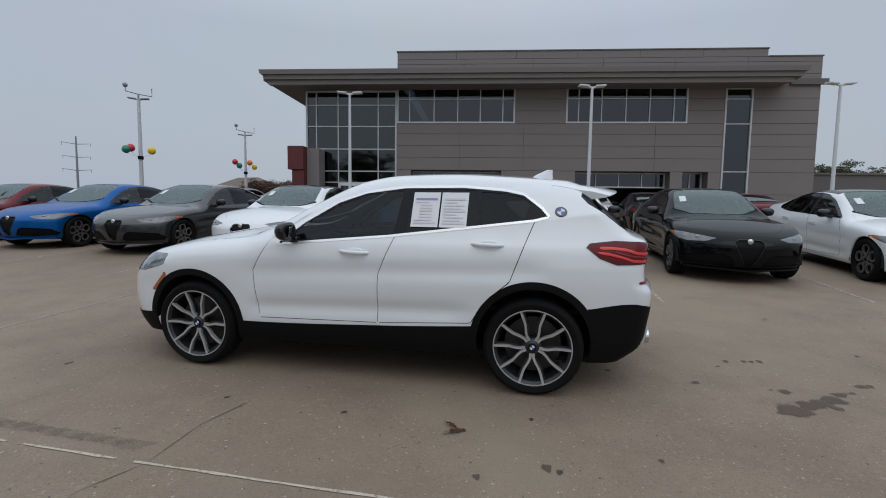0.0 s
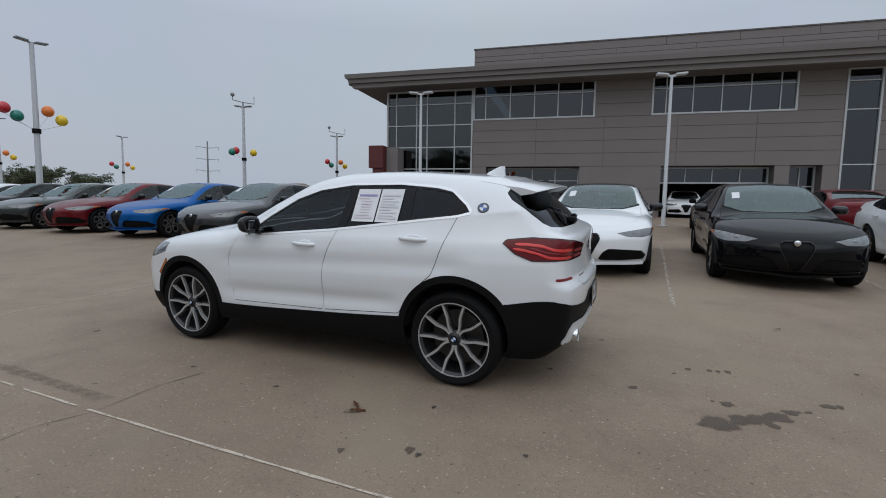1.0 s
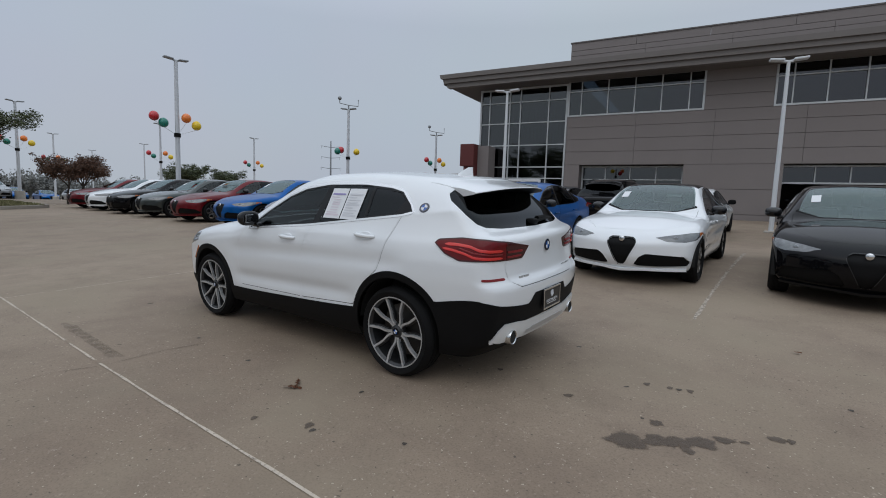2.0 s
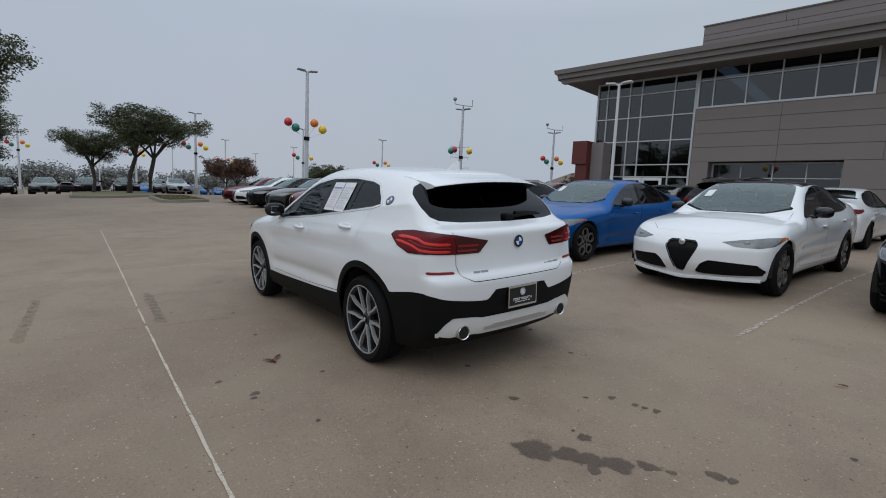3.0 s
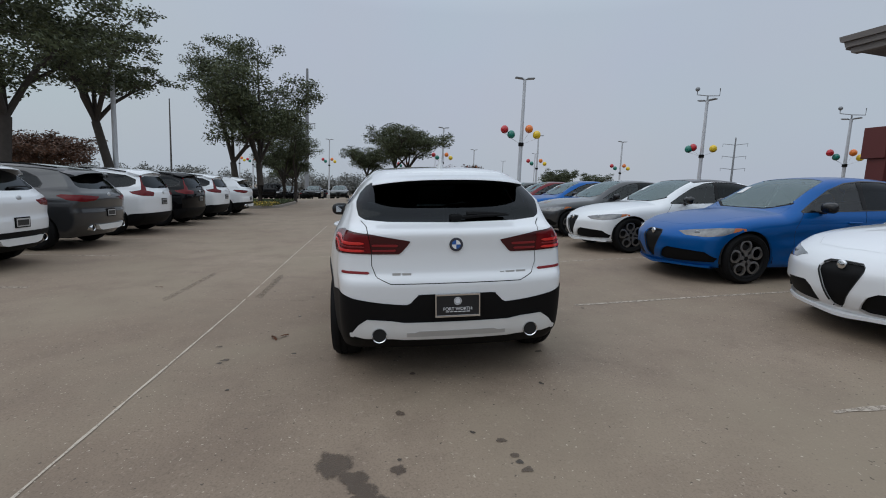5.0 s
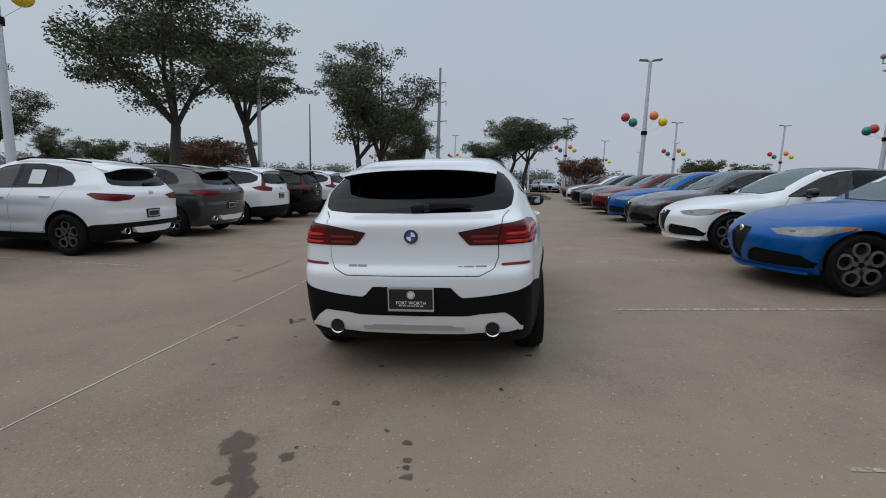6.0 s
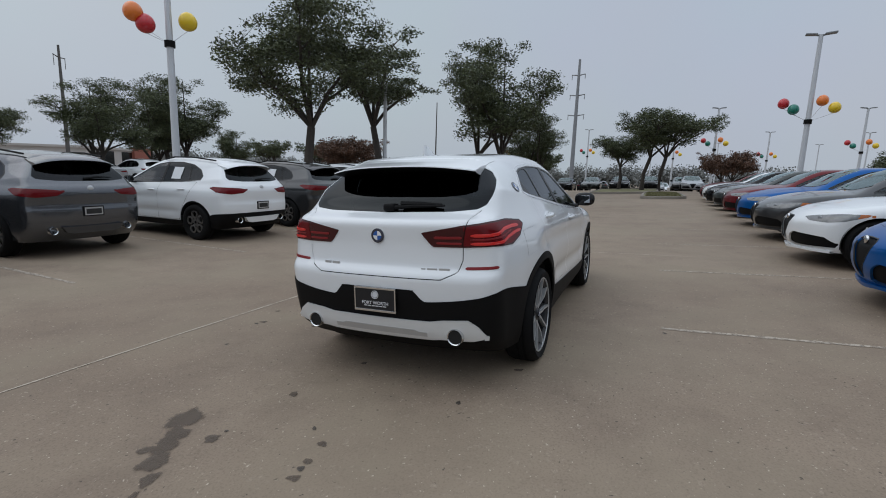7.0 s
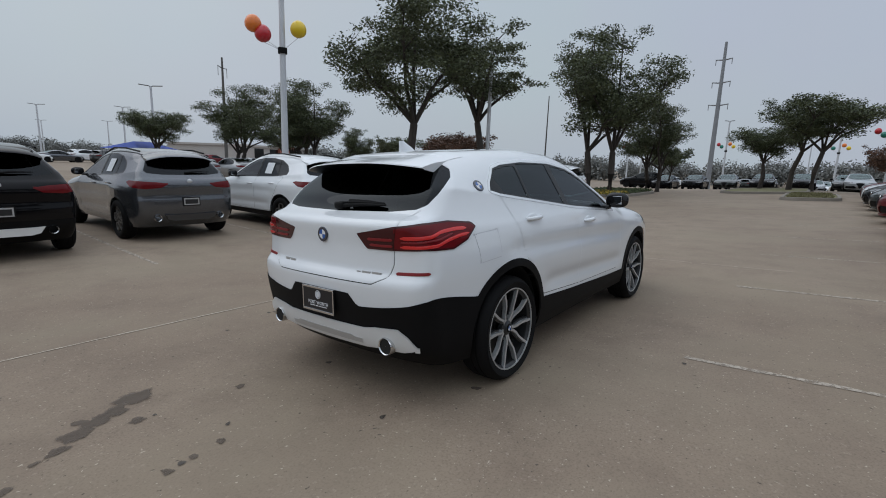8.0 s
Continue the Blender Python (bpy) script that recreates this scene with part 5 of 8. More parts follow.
def suv(m, label, cell=0.042):
    car, f, made = carved_car("sport_utility_vehicle", SUV, cell, m, label, "cars parked nose out", M_WHITE, M_WHEELGREY, M_PLASTIC, M_PLASTIC)
    dress_rear(car, f, 0.72, 0.105, 1.0)
    sheet = bmesh.new()
    quad_slab(sheet, [Vector((x, at_side(f, x, z, 1) + 0.005, z)) for x, z in ((0.78, 1.21), (0.50, 1.21), (0.50, 1.45), (0.78, 1.45))], 0.002)
    part("sales_sheet", sheet, M_PAPER, car, "white printed sales sheet in the window")
    return car


def tall_suv(m, label):
    s = dict(SUV)
    s["rear"] = [(0.25, -0.68), (0.38, -0.80), (0.5, -0.875), (0.66, -0.90), (0.9, -0.90), (1.08, -0.88), (1.16, -0.83), (1.3, -0.76), (1.52, -0.63), (1.7, -0.5)]
    s["top"] = [(-1.0, 1.58), (-0.6, 1.635), (-0.3, 1.66), (0.3, 1.685), (0.8, 1.685), (1.2, 1.645), (1.5, 1.57), (1.95, 1.36), (2.35, 1.155), (2.6, 1.10), (3.0, 1.03), (3.3, 0.95), (3.55, 0.83), (3.8, 0.66)]
    s["dlo"] = [(2.10, 1.08), (1.88, 1.22), (1.60, 1.38), (1.32, 1.50), (1.0, 1.55), (0.3, 1.55), (-0.25, 1.50), (-0.50, 1.40), (-0.52, 1.30), (-0.40, 1.24), (0.4, 1.13), (1.0, 1.11)]
    car, f, made = carved_car("tall_crossover", s, 0.05, m, label, "cars parked nose out", M_WHITE, M_WHEELGREY, M_PLASTIC, M_PLASTIC,
                              [(0.46, 1.10), (0.50, 1.00), (0.86, 1.01), (1.06, 1.05), (1.12, 1.10), (0.86, 1.15), (0.80, 1.50), (0.74, 1.50), (0.72, 1.14)], False)
    dress_rear(car, f, 0.86, 0.02, 0.0)
    return car


def dress_rear(car, f, pz, skid, tips):
    """Plate, wiper, spoiler lip, badge and exhausts on a tail."""
    x = at_rear(f, 0, pz)
    plate = part("licence_plate", boxes(((x - 0.014, -0.155, pz - 0.08), (x + 0.01, 0.155, pz + 0.08)), bevel=0.004), M_PLASTIC, car, "dark plate holder with a pale rim")
    part("plate_face", boxes(((x - 0.017, -0.135, pz - 0.062), (x - 0.012, 0.135, pz + 0.062))), M_SATIN, plate)
    part("plate_insert", boxes(((x - 0.020, -0.115, pz - 0.045), (x - 0.016, 0.115, pz + 0.040))), M_GUNMETAL, plate)
    xb = at_rear(f, 0, 1.08)
    bm = bmesh.new()
    lathe(bm, [(0.0005, -0.008), (0.045, -0.006), (0.05, 0.0), (0.05, 0.01)], 24, Matrix.Translation((xb, 0, 1.08)) @ Matrix.Rotation(radians(-90), 4, "Z"))
    part("tail_badge", bm, M_SATIN, car, "round metal badge", 50)
    xw = at_rear(f, 0, 1.24)
    bm = bmesh.new()
    tube(bm, [(xw - 0.02, 0.02, 1.235), (xw - 0.02, -0.2, 1.26), (xw + 0.0, -0.42, 1.255)], [0.02, 0.014, 0.007], 6)
    part("rear_wiper", bm, M_PLASTIC, car, "black rear wiper", 50)
    bm = bmesh.new()
    rows = []
    for j in range(13):
        y = -0.58 + 1.16 * j / 12
        zt = float(pchip(np.array([-0.62]), SUV["top"])[0]) + (0.07 if tips == 0 else 0) - 0.085 * (abs(y) / 0.9) ** 2.2 - 0.05 * (abs(y) / 0.58) ** 4
        xs = 0.14 * (abs(y) / 0.6) ** 3
        rows.append([bm.verts.new((xx + xs * (xx < -0.35), y, zt + dz)) for xx, dz in ((-0.3, 0.055), (-0.5, 0.03), (-0.68, -0.01), (-0.70, -0.03), (-0.6, -0.05), (-0.40, -0.05))])
    for a, b in zip(rows, rows[1:]):
        for i in range(5):
            bm.faces.new((a[i], a[i + 1], b[i + 1], b[i]))
    bm.faces.new(rows[0][::-1])
    bm.faces.new(rows[-1])
    bmesh.ops.recalc_face_normals(bm, faces=bm.faces)
    part("roof_spoiler", bm, M_WHITE, car, "", 40)
    if tips:
        bm = bmesh.new()
        prism(bm, [(-0.46, 0.49), (-0.40, 0.40), (-0.30, 0.375), (0.30, 0.375), (0.40, 0.40), (0.46, 0.49), (0.34, 0.485), (-0.34, 0.485)], 0.14, Matrix.Translation((-0.755, 0, 0)) @ Matrix.Rotation(radians(90), 4, "Z"))
        bmesh.ops.recalc_face_normals(bm, faces=bm.faces)
        part("skid_plate", bm, M_SKID, car, "grey rear skid plate", 40)
    for sg in (1, -1):
        if tips:
            bm = bmesh.new()
            lathe(bm, [(0.058, 0.14), (0.064, -0.03), (0.059, -0.04), (0.050, -0.03), (0.048, 0.1)], 24, Matrix.Translation((-0.815, sg * 0.56, 0.435)) @ Matrix.Rotation(radians(-90), 4, "Z"))
            part("exhaust_tip", bm, M_CHROME, car, "round exhaust tip", 40)
        bm = bmesh.new()
        tube(bm, [(1.2, sg * 0.60, 1.60), (0.9, sg * 0.605, 1.655), (0.3, sg * 0.60, 1.655), (-0.25, sg * 0.57, 1.60)], [0.016] * 4, 6)
        part("roof_rail", bm, M_PLASTIC, car, "", 50)


def black_roof(car):
    for o in car.children:
        if o.name.startswith("roof_panel"):
            o.material_slots[0].link = "OBJECT"
            o.material_slots[0].material = M_GLOSSBLACK


def repaint(car, material, old=(M_WHITE,)):
    """Gives a copy its own body colour without touching the shared meshes."""
    for o in car.children_recursive:
        if o.type == "MESH" and o.data.materials and o.data.materials[0] in old:
            o.material_slots[0].link = "OBJECT"
            o.material_slots[0].material = material
    return car


def far_build(src, name):
    """A plain version of a car for the far rows: paint, panes, dark trim, lamps and four wheels."""
    e = empty(name, pose(0, 0, 0), "car in a far row", "car")
    groups = {"body": (bmesh.new(), M_WHITE), "glazing": (bmesh.new(), M_TINT), "windscreen": (bmesh.new(), M_SCREEN), "rear_window": (bmesh.new(), M_BACKGLASS), "dark_trim": (bmesh.new(), M_PLASTIC), "tail_lamp": (bmesh.new(), M_LENSRED), "tail_lamp_r": (bmesh.new(), M_LENSRED), "headlamp": (bmesh.new(), M_HEADDARK), "headlamp_r": (bmesh.new(), M_HEADDARK)}
    bpy.context.view_layer.update()
    tyres = []
    for o in src.children_recursive:
        if o.type != "MESH" or o.name.startswith(("seat", "steering", "cabin", "spoke", "brake", "hub", "grille_bar", "wheel_well", "panel_gap", "rim_lip", "projector", "mirror_glass", "exhaust", "window_sticker", "nose_badge")):
            continue
        mt = o.data.materials[0]
        if o.name.startswith("tyre"):
            tyres.append(o)
            continue
        if o.name.startswith("wheel"):
            continue
        key = "body" if mt is M_WHITE else "windscreen" if mt is M_SCREEN else "rear_window" if mt is M_BACKGLASS else "glazing" if mt in (M_TINT, M_SIDE) else "tail_lamp" if mt is M_LENSRED else "headlamp" if mt is M_HEADDARK else "dark_trim"
        if key in ("tail_lamp", "headlamp") and o.data.vertices[0].co.y < 0:
            key += "_r"
        me = o.data.copy()
        me.transform(o.matrix_world)
        groups[key][0].from_mesh(me)
        bpy.data.meshes.remove(me)
    for nm, (bm, mt) in groups.items():
        if not bm.faces:
            bm.free()
            continue
        part(nm.removesuffix("_r"), bm, mt, e, "", 35)
    for o in tyres:
        c = o.matrix_world.translation
        s = 1 if c.y > 0 else -1
        bm = bmesh.new()
        r = max(v.co.x for v in o.data.vertices)
        lathe(bm, [(0.0005, 0.08), (0.06, 0.075), (0.25, 0.085), (0.265, 0.108), (r - 0.035, 0.112), (r - 0.004, 0.08), (r, 0.0), (r - 0.004, -0.08), (r - 0.04, -0.11)], 24)
        ob = part("wheel", bm, M_RUBBER, e, "", 40)
        ob.matrix_local = o.matrix_world
    for o in src.children_recursive:
        bpy.data.objects.remove(o)
    bpy.data.objects.remove(src)
    return e


# ---- ground ----
def concrete():
    """Worn broom-finished paving: broad weathering, mottling, pale flecks and dark pits."""
    m = bpy.data.materials.new("stained_concrete")
    m.use_nodes = True
    n, k = m.node_tree.nodes, m.node_tree.links
    b = n["Principled BSDF"]
    b.inputs["Roughness"].default_value, b.inputs["Specular IOR Level"].default_value = 0.78, 0.35
    co = n.new("ShaderNodeTexCoord")

    def tex(scale, detail, rough=0.55):
        t = n.new("ShaderNodeTexNoise")
        t.inputs["Scale"].default_value, t.inputs["Detail"].default_value, t.inputs["Roughness"].default_value = scale, detail, rough
        k.new(co.outputs["Object"], t.inputs["Vector"])
        return t

    def mixed(kind, fac, a, c):
        x = n.new("ShaderNodeMix")
        x.data_type, x.blend_type = "RGBA", kind
        for sock, val in ((x.inputs[0], fac), (x.inputs[6], a), (x.inputs[7], c)):
            if hasattr(val, "is_linked"):
                k.new(val, sock)
            else:
                sock.default_value = val
        return x.outputs[2]

    def ramp(src, lo, hi):
        r = n.new("ShaderNodeValToRGB")
        r.color_ramp.elements[0].position, r.color_ramp.elements[1].position = lo, hi
        k.new(src, r.inputs[0])
        return r.outputs[0]

    broad, mott, fine, grit = tex(0.16, 5), tex(1.7, 6, 0.65), tex(26, 4, 0.7), tex(85, 3)
    col = mixed("MIX", ramp(broad.outputs["Fac"], 0.35, 0.65), (0.225, 0.168, 0.122, 1), (0.309, 0.243, 0.181, 1))
    col = mixed("MIX", ramp(mott.outputs["Fac"], 0.42, 0.78), col, (0.196, 0.146, 0.109, 1))
    col = mixed("MIX", ramp(fine.outputs["Fac"], 0.60, 0.80), col, (0.413, 0.332, 0.268, 1))
    col = mixed("MULTIPLY", 0.24, col, ramp(grit.outputs["Fac"], 0.30, 0.52))
    speck, pit, tint = tex(48, 2, 0.5), tex(34, 2, 0.4), tex(0.55, 4, 0.6)
    col = mixed("MIX", ramp(tint.outputs["Fac"], 0.45, 0.75), col, (0.262, 0.212, 0.152, 1))
    col = mixed("MIX", ramp(speck.outputs["Fac"], 0.69, 0.75), col, (0.47, 0.40, 0.32, 1))
    col = mixed("MIX", ramp(pit.outputs["Fac"], 0.71, 0.76), col, (0.10, 0.078, 0.06, 1))
    k.new(col, b.inputs["Base Color"])
    bp = n.new("ShaderNodeBump")
    bp.inputs["Strength"].default_value, bp.inputs["Distance"].default_value = 0.3, 0.005
    k.new(fine.outputs["Fac"], bp.inputs["Height"])
    k.new(bp.outputs[0], b.inputs["Normal"])
    return m


M_CONCRETE = concrete()


def worn_paint(name, color, scale, keep):
    """Thin road paint, flaked away where a ragged noise falls below keep."""
    m = mat(name, color, 0.8, 0, 0.15, 9, 0.6, 0.2)
    n, k = m.node_tree.nodes, m.node_tree.links
    co, fl, rp, tr, mx = n.new("ShaderNodeTexCoord"), n.new("ShaderNodeTexNoise"), n.new("ShaderNodeValToRGB"), n.new("ShaderNodeBsdfTransparent"), n.new("ShaderNodeMixShader")
    fl.inputs["Scale"].default_value, fl.inputs["Detail"].default_value, fl.inputs["Roughness"].default_value = scale, 7, 0.72
    rp.color_ramp.elements[0].position, rp.color_ramp.elements[1].position = keep - 0.10, keep + 0.12
    k.new(co.outputs["Object"], fl.inputs["Vector"])
    k.new(fl.outputs["Fac"], rp.inputs[0])
    k.new(rp.outputs[0], mx.inputs[0])
    k.new(tr.outputs[0], mx.inputs[1])
    k.new(n["Principled BSDF"].outputs[0], mx.inputs[2])
    k.new(mx.outputs[0], n["Material Output"].inputs["Surface"])
    return m


M_LINE = worn_paint("worn_white_line", (0.42, 0.36, 0.295), 24.0, 0.45)
M_JOINT = worn_paint("joint_sealant", (0.50, 0.43, 0.35), 26.0, 0.37)
M_FOOT = mat("pale_concrete", (0.40, 0.37, 0.33), 0.85, 0, 0.15, 6, 0.6, 0.2)
M_CRACK = mat("dark_crack", (0.085, 0.066, 0.05), 0.9, 0, 0.3, 20, 0.5, 0.2)
M_DEADLEAF = mat("dead_leaf", (0.15, 0.060, 0.028), 0.8, 0, 0.3, 12, 0.3, 0.2)


def ground():
    xs = sorted({*np.arange(-60, 30.01, 1.0).round(3), *np.arange(-7, 7.01, 0.25).round(3), *[-900, -600, -400, -250, -160, -110, -80, 45, 70, 110, 200, 400, 900]})
    ys = sorted({*np.arange(-14, 40.01, 0.5).round(3), *np.arange(0, 9.01, 0.25).round(3), *[-900, -500, -300, -160, -90, -50, -30, -20, 50, 70, 110, 200, 400, 900]})
    bm = bmesh.new()
    rows = [[bm.verts.new((x, y, float(land(x, y)))) for y in ys] for x in xs]
    for a, b in zip(rows, rows[1:]):
        for j in range(len(ys) - 1):
            bm.faces.new((a[j], b[j], b[j + 1], a[j + 1]))
    ob = part("ground", bm, M_CONCRETE, None, "", 60)
    return tagged(ob, "brown-grey worn concrete car park paving", "pavement", "", "structure")


def strip(name, pts, width, material, label, category, lift=0.004, ragged=0.0):
    """A flat line laid on the paving through (u, v) places of the lot's grid."""
    bm = bmesh.new()
    rnd = random.Random(len(name) + int(abs(pts[0][0]) * 100))
    prev = None
    fine = []
    for (u0, v0), (u1, v1) in zip(pts, pts[1:]):
        n = max(2, int(math.hypot(u1 - u0, v1 - v0) / 0.12))
        fine += [(u0 + (u1 - u0) * i / n, v0 + (v1 - v0) * i / n) for i in range(n)]
    fine.append(pts[-1])
    for i, (u, v) in enumerate(fine):
        u2, v2 = fine[min(i + 1, len(fine) - 1)]
        u1, v1 = fine[max(i - 1, 0)]
        d = math.hypot(u2 - u1, v2 - v1)
        nu, nv = -(v2 - v1) / d, (u2 - u1) / d
        w = width / 2 * (1 + ragged * rnd.uniform(-1, 1))
        o = ragged * width * rnd.uniform(-0.3, 0.3)
        row = []
        for s in (-1, 1):
            x, y = lot(u + nu * (s * w + o), v + nv * (s * w + o))
            row.append(bm.verts.new((x, y, float(land(x, y)) + lift)))
        gap = ragged and rnd.random() < ragged * 0.06
        if prev and not gap:
            bm.faces.new((prev[0], row[0], row[1], prev[1]))
        prev = row
    bmesh.ops.recalc_face_normals(bm, faces=bm.faces)
    for f in bm.faces:
        if f.normal.z < 0:
            f.normal_flip()
    return tagged(part(name, bm, material), label, category, "", "structure")


def patch(name, x, y, blobs, material, label, seed):
    """A thin film on the paving whose cover fades out round its overlapping blobs."""
    rnd = random.Random(seed)
    reach = max(max(abs(dx), abs(dy)) + r * 1.5 for dx, dy, r, _, _ in blobs)
    step = max(0.008, reach / 45)
    n = int(2 * reach / step) + 1
    gx, gy = np.meshgrid(np.linspace(-reach, reach, n), np.linspace(-reach, reach, n), indexing="ij")
    cover = np.full(gx.shape, -1.0)
    for dx, dy, r, squash, ang in blobs:
        ph = [rnd.uniform(0, 6.28) for _ in range(3)]
        lx = (gx - dx) * math.cos(ang) + (gy - dy) * math.sin(ang)
        ly = (-(gx - dx) * math.sin(ang) + (gy - dy) * math.cos(ang)) / squash
        a = np.arctan2(ly, lx)
        edge = r * (1 + 0.14 * np.sin(2 * a + ph[0]) + 0.12 * np.sin(3 * a + ph[1]) + 0.08 * np.sin(5 * a + ph[2]))
        cover = np.maximum(cover, 1 - np.hypot(lx, ly) / edge)
    keep = cover > -0.42
    used = np.zeros_like(keep)
    for i, j in ((0, 0), (1, 0), (0, 1), (1, 1)):
        used[i:n - 1 + i, j:n - 1 + j] |= keep[:-1, :-1] | keep[1:, :-1] | keep[:-1, 1:] | keep[1:, 1:]
    idx = -np.ones(gx.shape, int)
    idx[used] = np.arange(used.sum())
    px, py = gx[used] + x, gy[used] + y
    pz = land(px, py) + 0.004
    quad = used[:-1, :-1] & used[1:, :-1] & used[1:, 1:] & used[:-1, 1:]
    faces = np.stack([idx[:-1, :-1][quad], idx[1:, :-1][quad], idx[1:, 1:][quad], idx[:-1, 1:][quad]], 1)
    me = bpy.data.meshes.new(name)
    me.from_pydata(np.stack([px, py, pz], 1).tolist(), [], faces.tolist())
    me.attributes.new("cover", "FLOAT", "POINT").data.foreach_set("value", cover[used].astype(np.float32))
    me.materials.append(material)
    return tagged(new(name, me), label, "stain", "", "structure")


def film_mat(name, color, vary, strong):
    """A stain that thins out at its ragged border, by the mesh's cover."""
    m = mat(name, color, 0.62, 0, vary, 7, 0.5, 0.15)
    n, k = m.node_tree.nodes, m.node_tree.links
    at, co, no, ad, rp, tr, mx = (n.new(t) for t in ("ShaderNodeAttribute", "ShaderNodeTexCoord", "ShaderNodeTexNoise", "ShaderNodeMath", "ShaderNodeMapRange", "ShaderNodeBsdfTransparent", "ShaderNodeMixShader"))
    at.attribute_name = "cover"
    no.inputs["Scale"].default_value, no.inputs["Detail"].default_value, no.inputs["Roughness"].default_value = 26, 6, 0.7
    ad.operation, ad.inputs[1].default_value = "MULTIPLY_ADD", 1.1
    k.new(co.outputs["Object"], no.inputs["Vector"])
    k.new(no.outputs["Fac"], ad.inputs[0])
    k.new(at.outputs["Fac"], ad.inputs[2])
    rp.inputs["From Min"].default_value, rp.inputs["From Max"].default_value = 0.50, 0.74
    rp.inputs["To Min"].default_value, rp.inputs["To Max"].default_value = 0.0, strong
    k.new(ad.outputs[0], rp.inputs["Value"])
    k.new(rp.outputs["Result"], mx.inputs[0])
    k.new(tr.outputs[0], mx.inputs[1])
    k.new(n["Principled BSDF"].outputs[0], mx.inputs[2])
    k.new(mx.outputs[0], n["Material Output"].inputs["Surface"])
    return m


M_STAIN = film_mat("dark_stain", (0.098, 0.072, 0.053), 0.25, 0.72)
M_DROP = film_mat("oil_drop", (0.055, 0.046, 0.039), 0.3, 0.75)
M_STAINLIGHT = film_mat("tyre_scuff", (0.150, 0.112, 0.080), 0.2, 0.18)


ground()

# ---- the dealership building ----
M_PANEL = mat("taupe_wall_panel", (0.205, 0.181, 0.175), 0.75, 0, 0.07, 0.6, 0.25, 0.15)
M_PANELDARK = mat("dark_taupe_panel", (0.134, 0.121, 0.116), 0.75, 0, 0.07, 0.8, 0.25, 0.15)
M_FASCIA = mat("eave_metal", (0.155, 0.139, 0.130), 0.6, 0.1, 0.07, 0.8, 0.2, 0.05)
M_SOFFIT = mat("soffit_board", (0.14, 0.126, 0.118), 0.8, 0, 0.06, 0.8, 0.2, 0.05)
M_MULLION = mat("pale_aluminium_frame", (0.52, 0.54, 0.55), 0.45, 0.3, 0.05, 2)
M_REDWALL = mat("dark_red_panel", (0.115, 0.022, 0.020), 0.55, 0.0, 0.12, 1.0, 0.2, 0.05)
M_PANE = glass_mat("reflective_pane", (0.16, 0.19, 0.22), 1.8, 0.01)
M_BLIND = mat("pale_blind", (0.42, 0.43, 0.43), 0.8, 0, 0.1, 2)
# the dimness of the rooms behind the glass is put into this dark colour
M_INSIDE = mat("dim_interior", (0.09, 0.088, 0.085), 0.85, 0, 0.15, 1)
M_PARAPETCAP = mat("metal_coping", (0.22, 0.205, 0.195), 0.5, 0.3, 0.05, 2)
BY = 27.1       # face of the panel wall
BZ = 0.80       # ground at its foot


def glazing(name, x0, x1, z0, z1, y, cols, rows, label, jamb=0.09, bar=0.055):
    """A framed window: surround, bars and one pane for each light; cols and rows are inner bar places."""
    e = empty(name, pose(0, 0, 0), label, "window", "", "structure")
    fr = bmesh.new()
    for lo, hi in (((x0, y - 0.10, z0), (x0 + jamb, y + 0.06, z1)), ((x1 - jamb, y - 0.10, z0), (x1, y + 0.06, z1)), ((x0 + jamb, y - 0.10, z0), (x1 - jamb, y + 0.06, z0 + jamb)), ((x0 + jamb, y - 0.10, z1 - jamb), (x1 - jamb, y + 0.06, z1))):
        box(fr, lo, hi, None, 0.008)
    part("window_frame", fr, M_MULLION, e)
    for c in cols:
        part("mullion", boxes(((c - bar / 2, y - 0.085, z0 + jamb), (c + bar / 2, y + 0.05, z1 - jamb)), bevel=0.006), M_MULLION, e)
    for r in rows:
        part("transom", boxes(((x0 + jamb, y - 0.080, r - bar / 2), (x1 - jamb, y + 0.045, r + bar / 2)), bevel=0.006), M_MULLION, e)
    rnd = random.Random(int(x0 * 10))
    xs, zs = [x0 + jamb, *cols, x1 - jamb], [z0 + jamb, *rows, z1 - jamb]
    for a, b in zip(xs, xs[1:]):
        for c, d in zip(zs, zs[1:]):
            bm = boxes(((a + 0.004, y - 0.006, c + 0.004), (b - 0.004, y + 0.006, d - 0.004)))
            t = Matrix.Rotation(radians(rnd.uniform(-0.35, 0.35)), 4, "X") @ Matrix.Rotation(radians(rnd.uniform(-0.35, 0.35)), 4, "Z")
            o = Vector(((a + b) / 2, y, (c + d) / 2))
            bmesh.ops.transform(bm, matrix=Matrix.Translation(o) @ t @ Matrix.Translation(-o), verts=bm.verts)
            p = part("pane", bm, M_PANE, e)
            p.visible_shadow = False
    return e


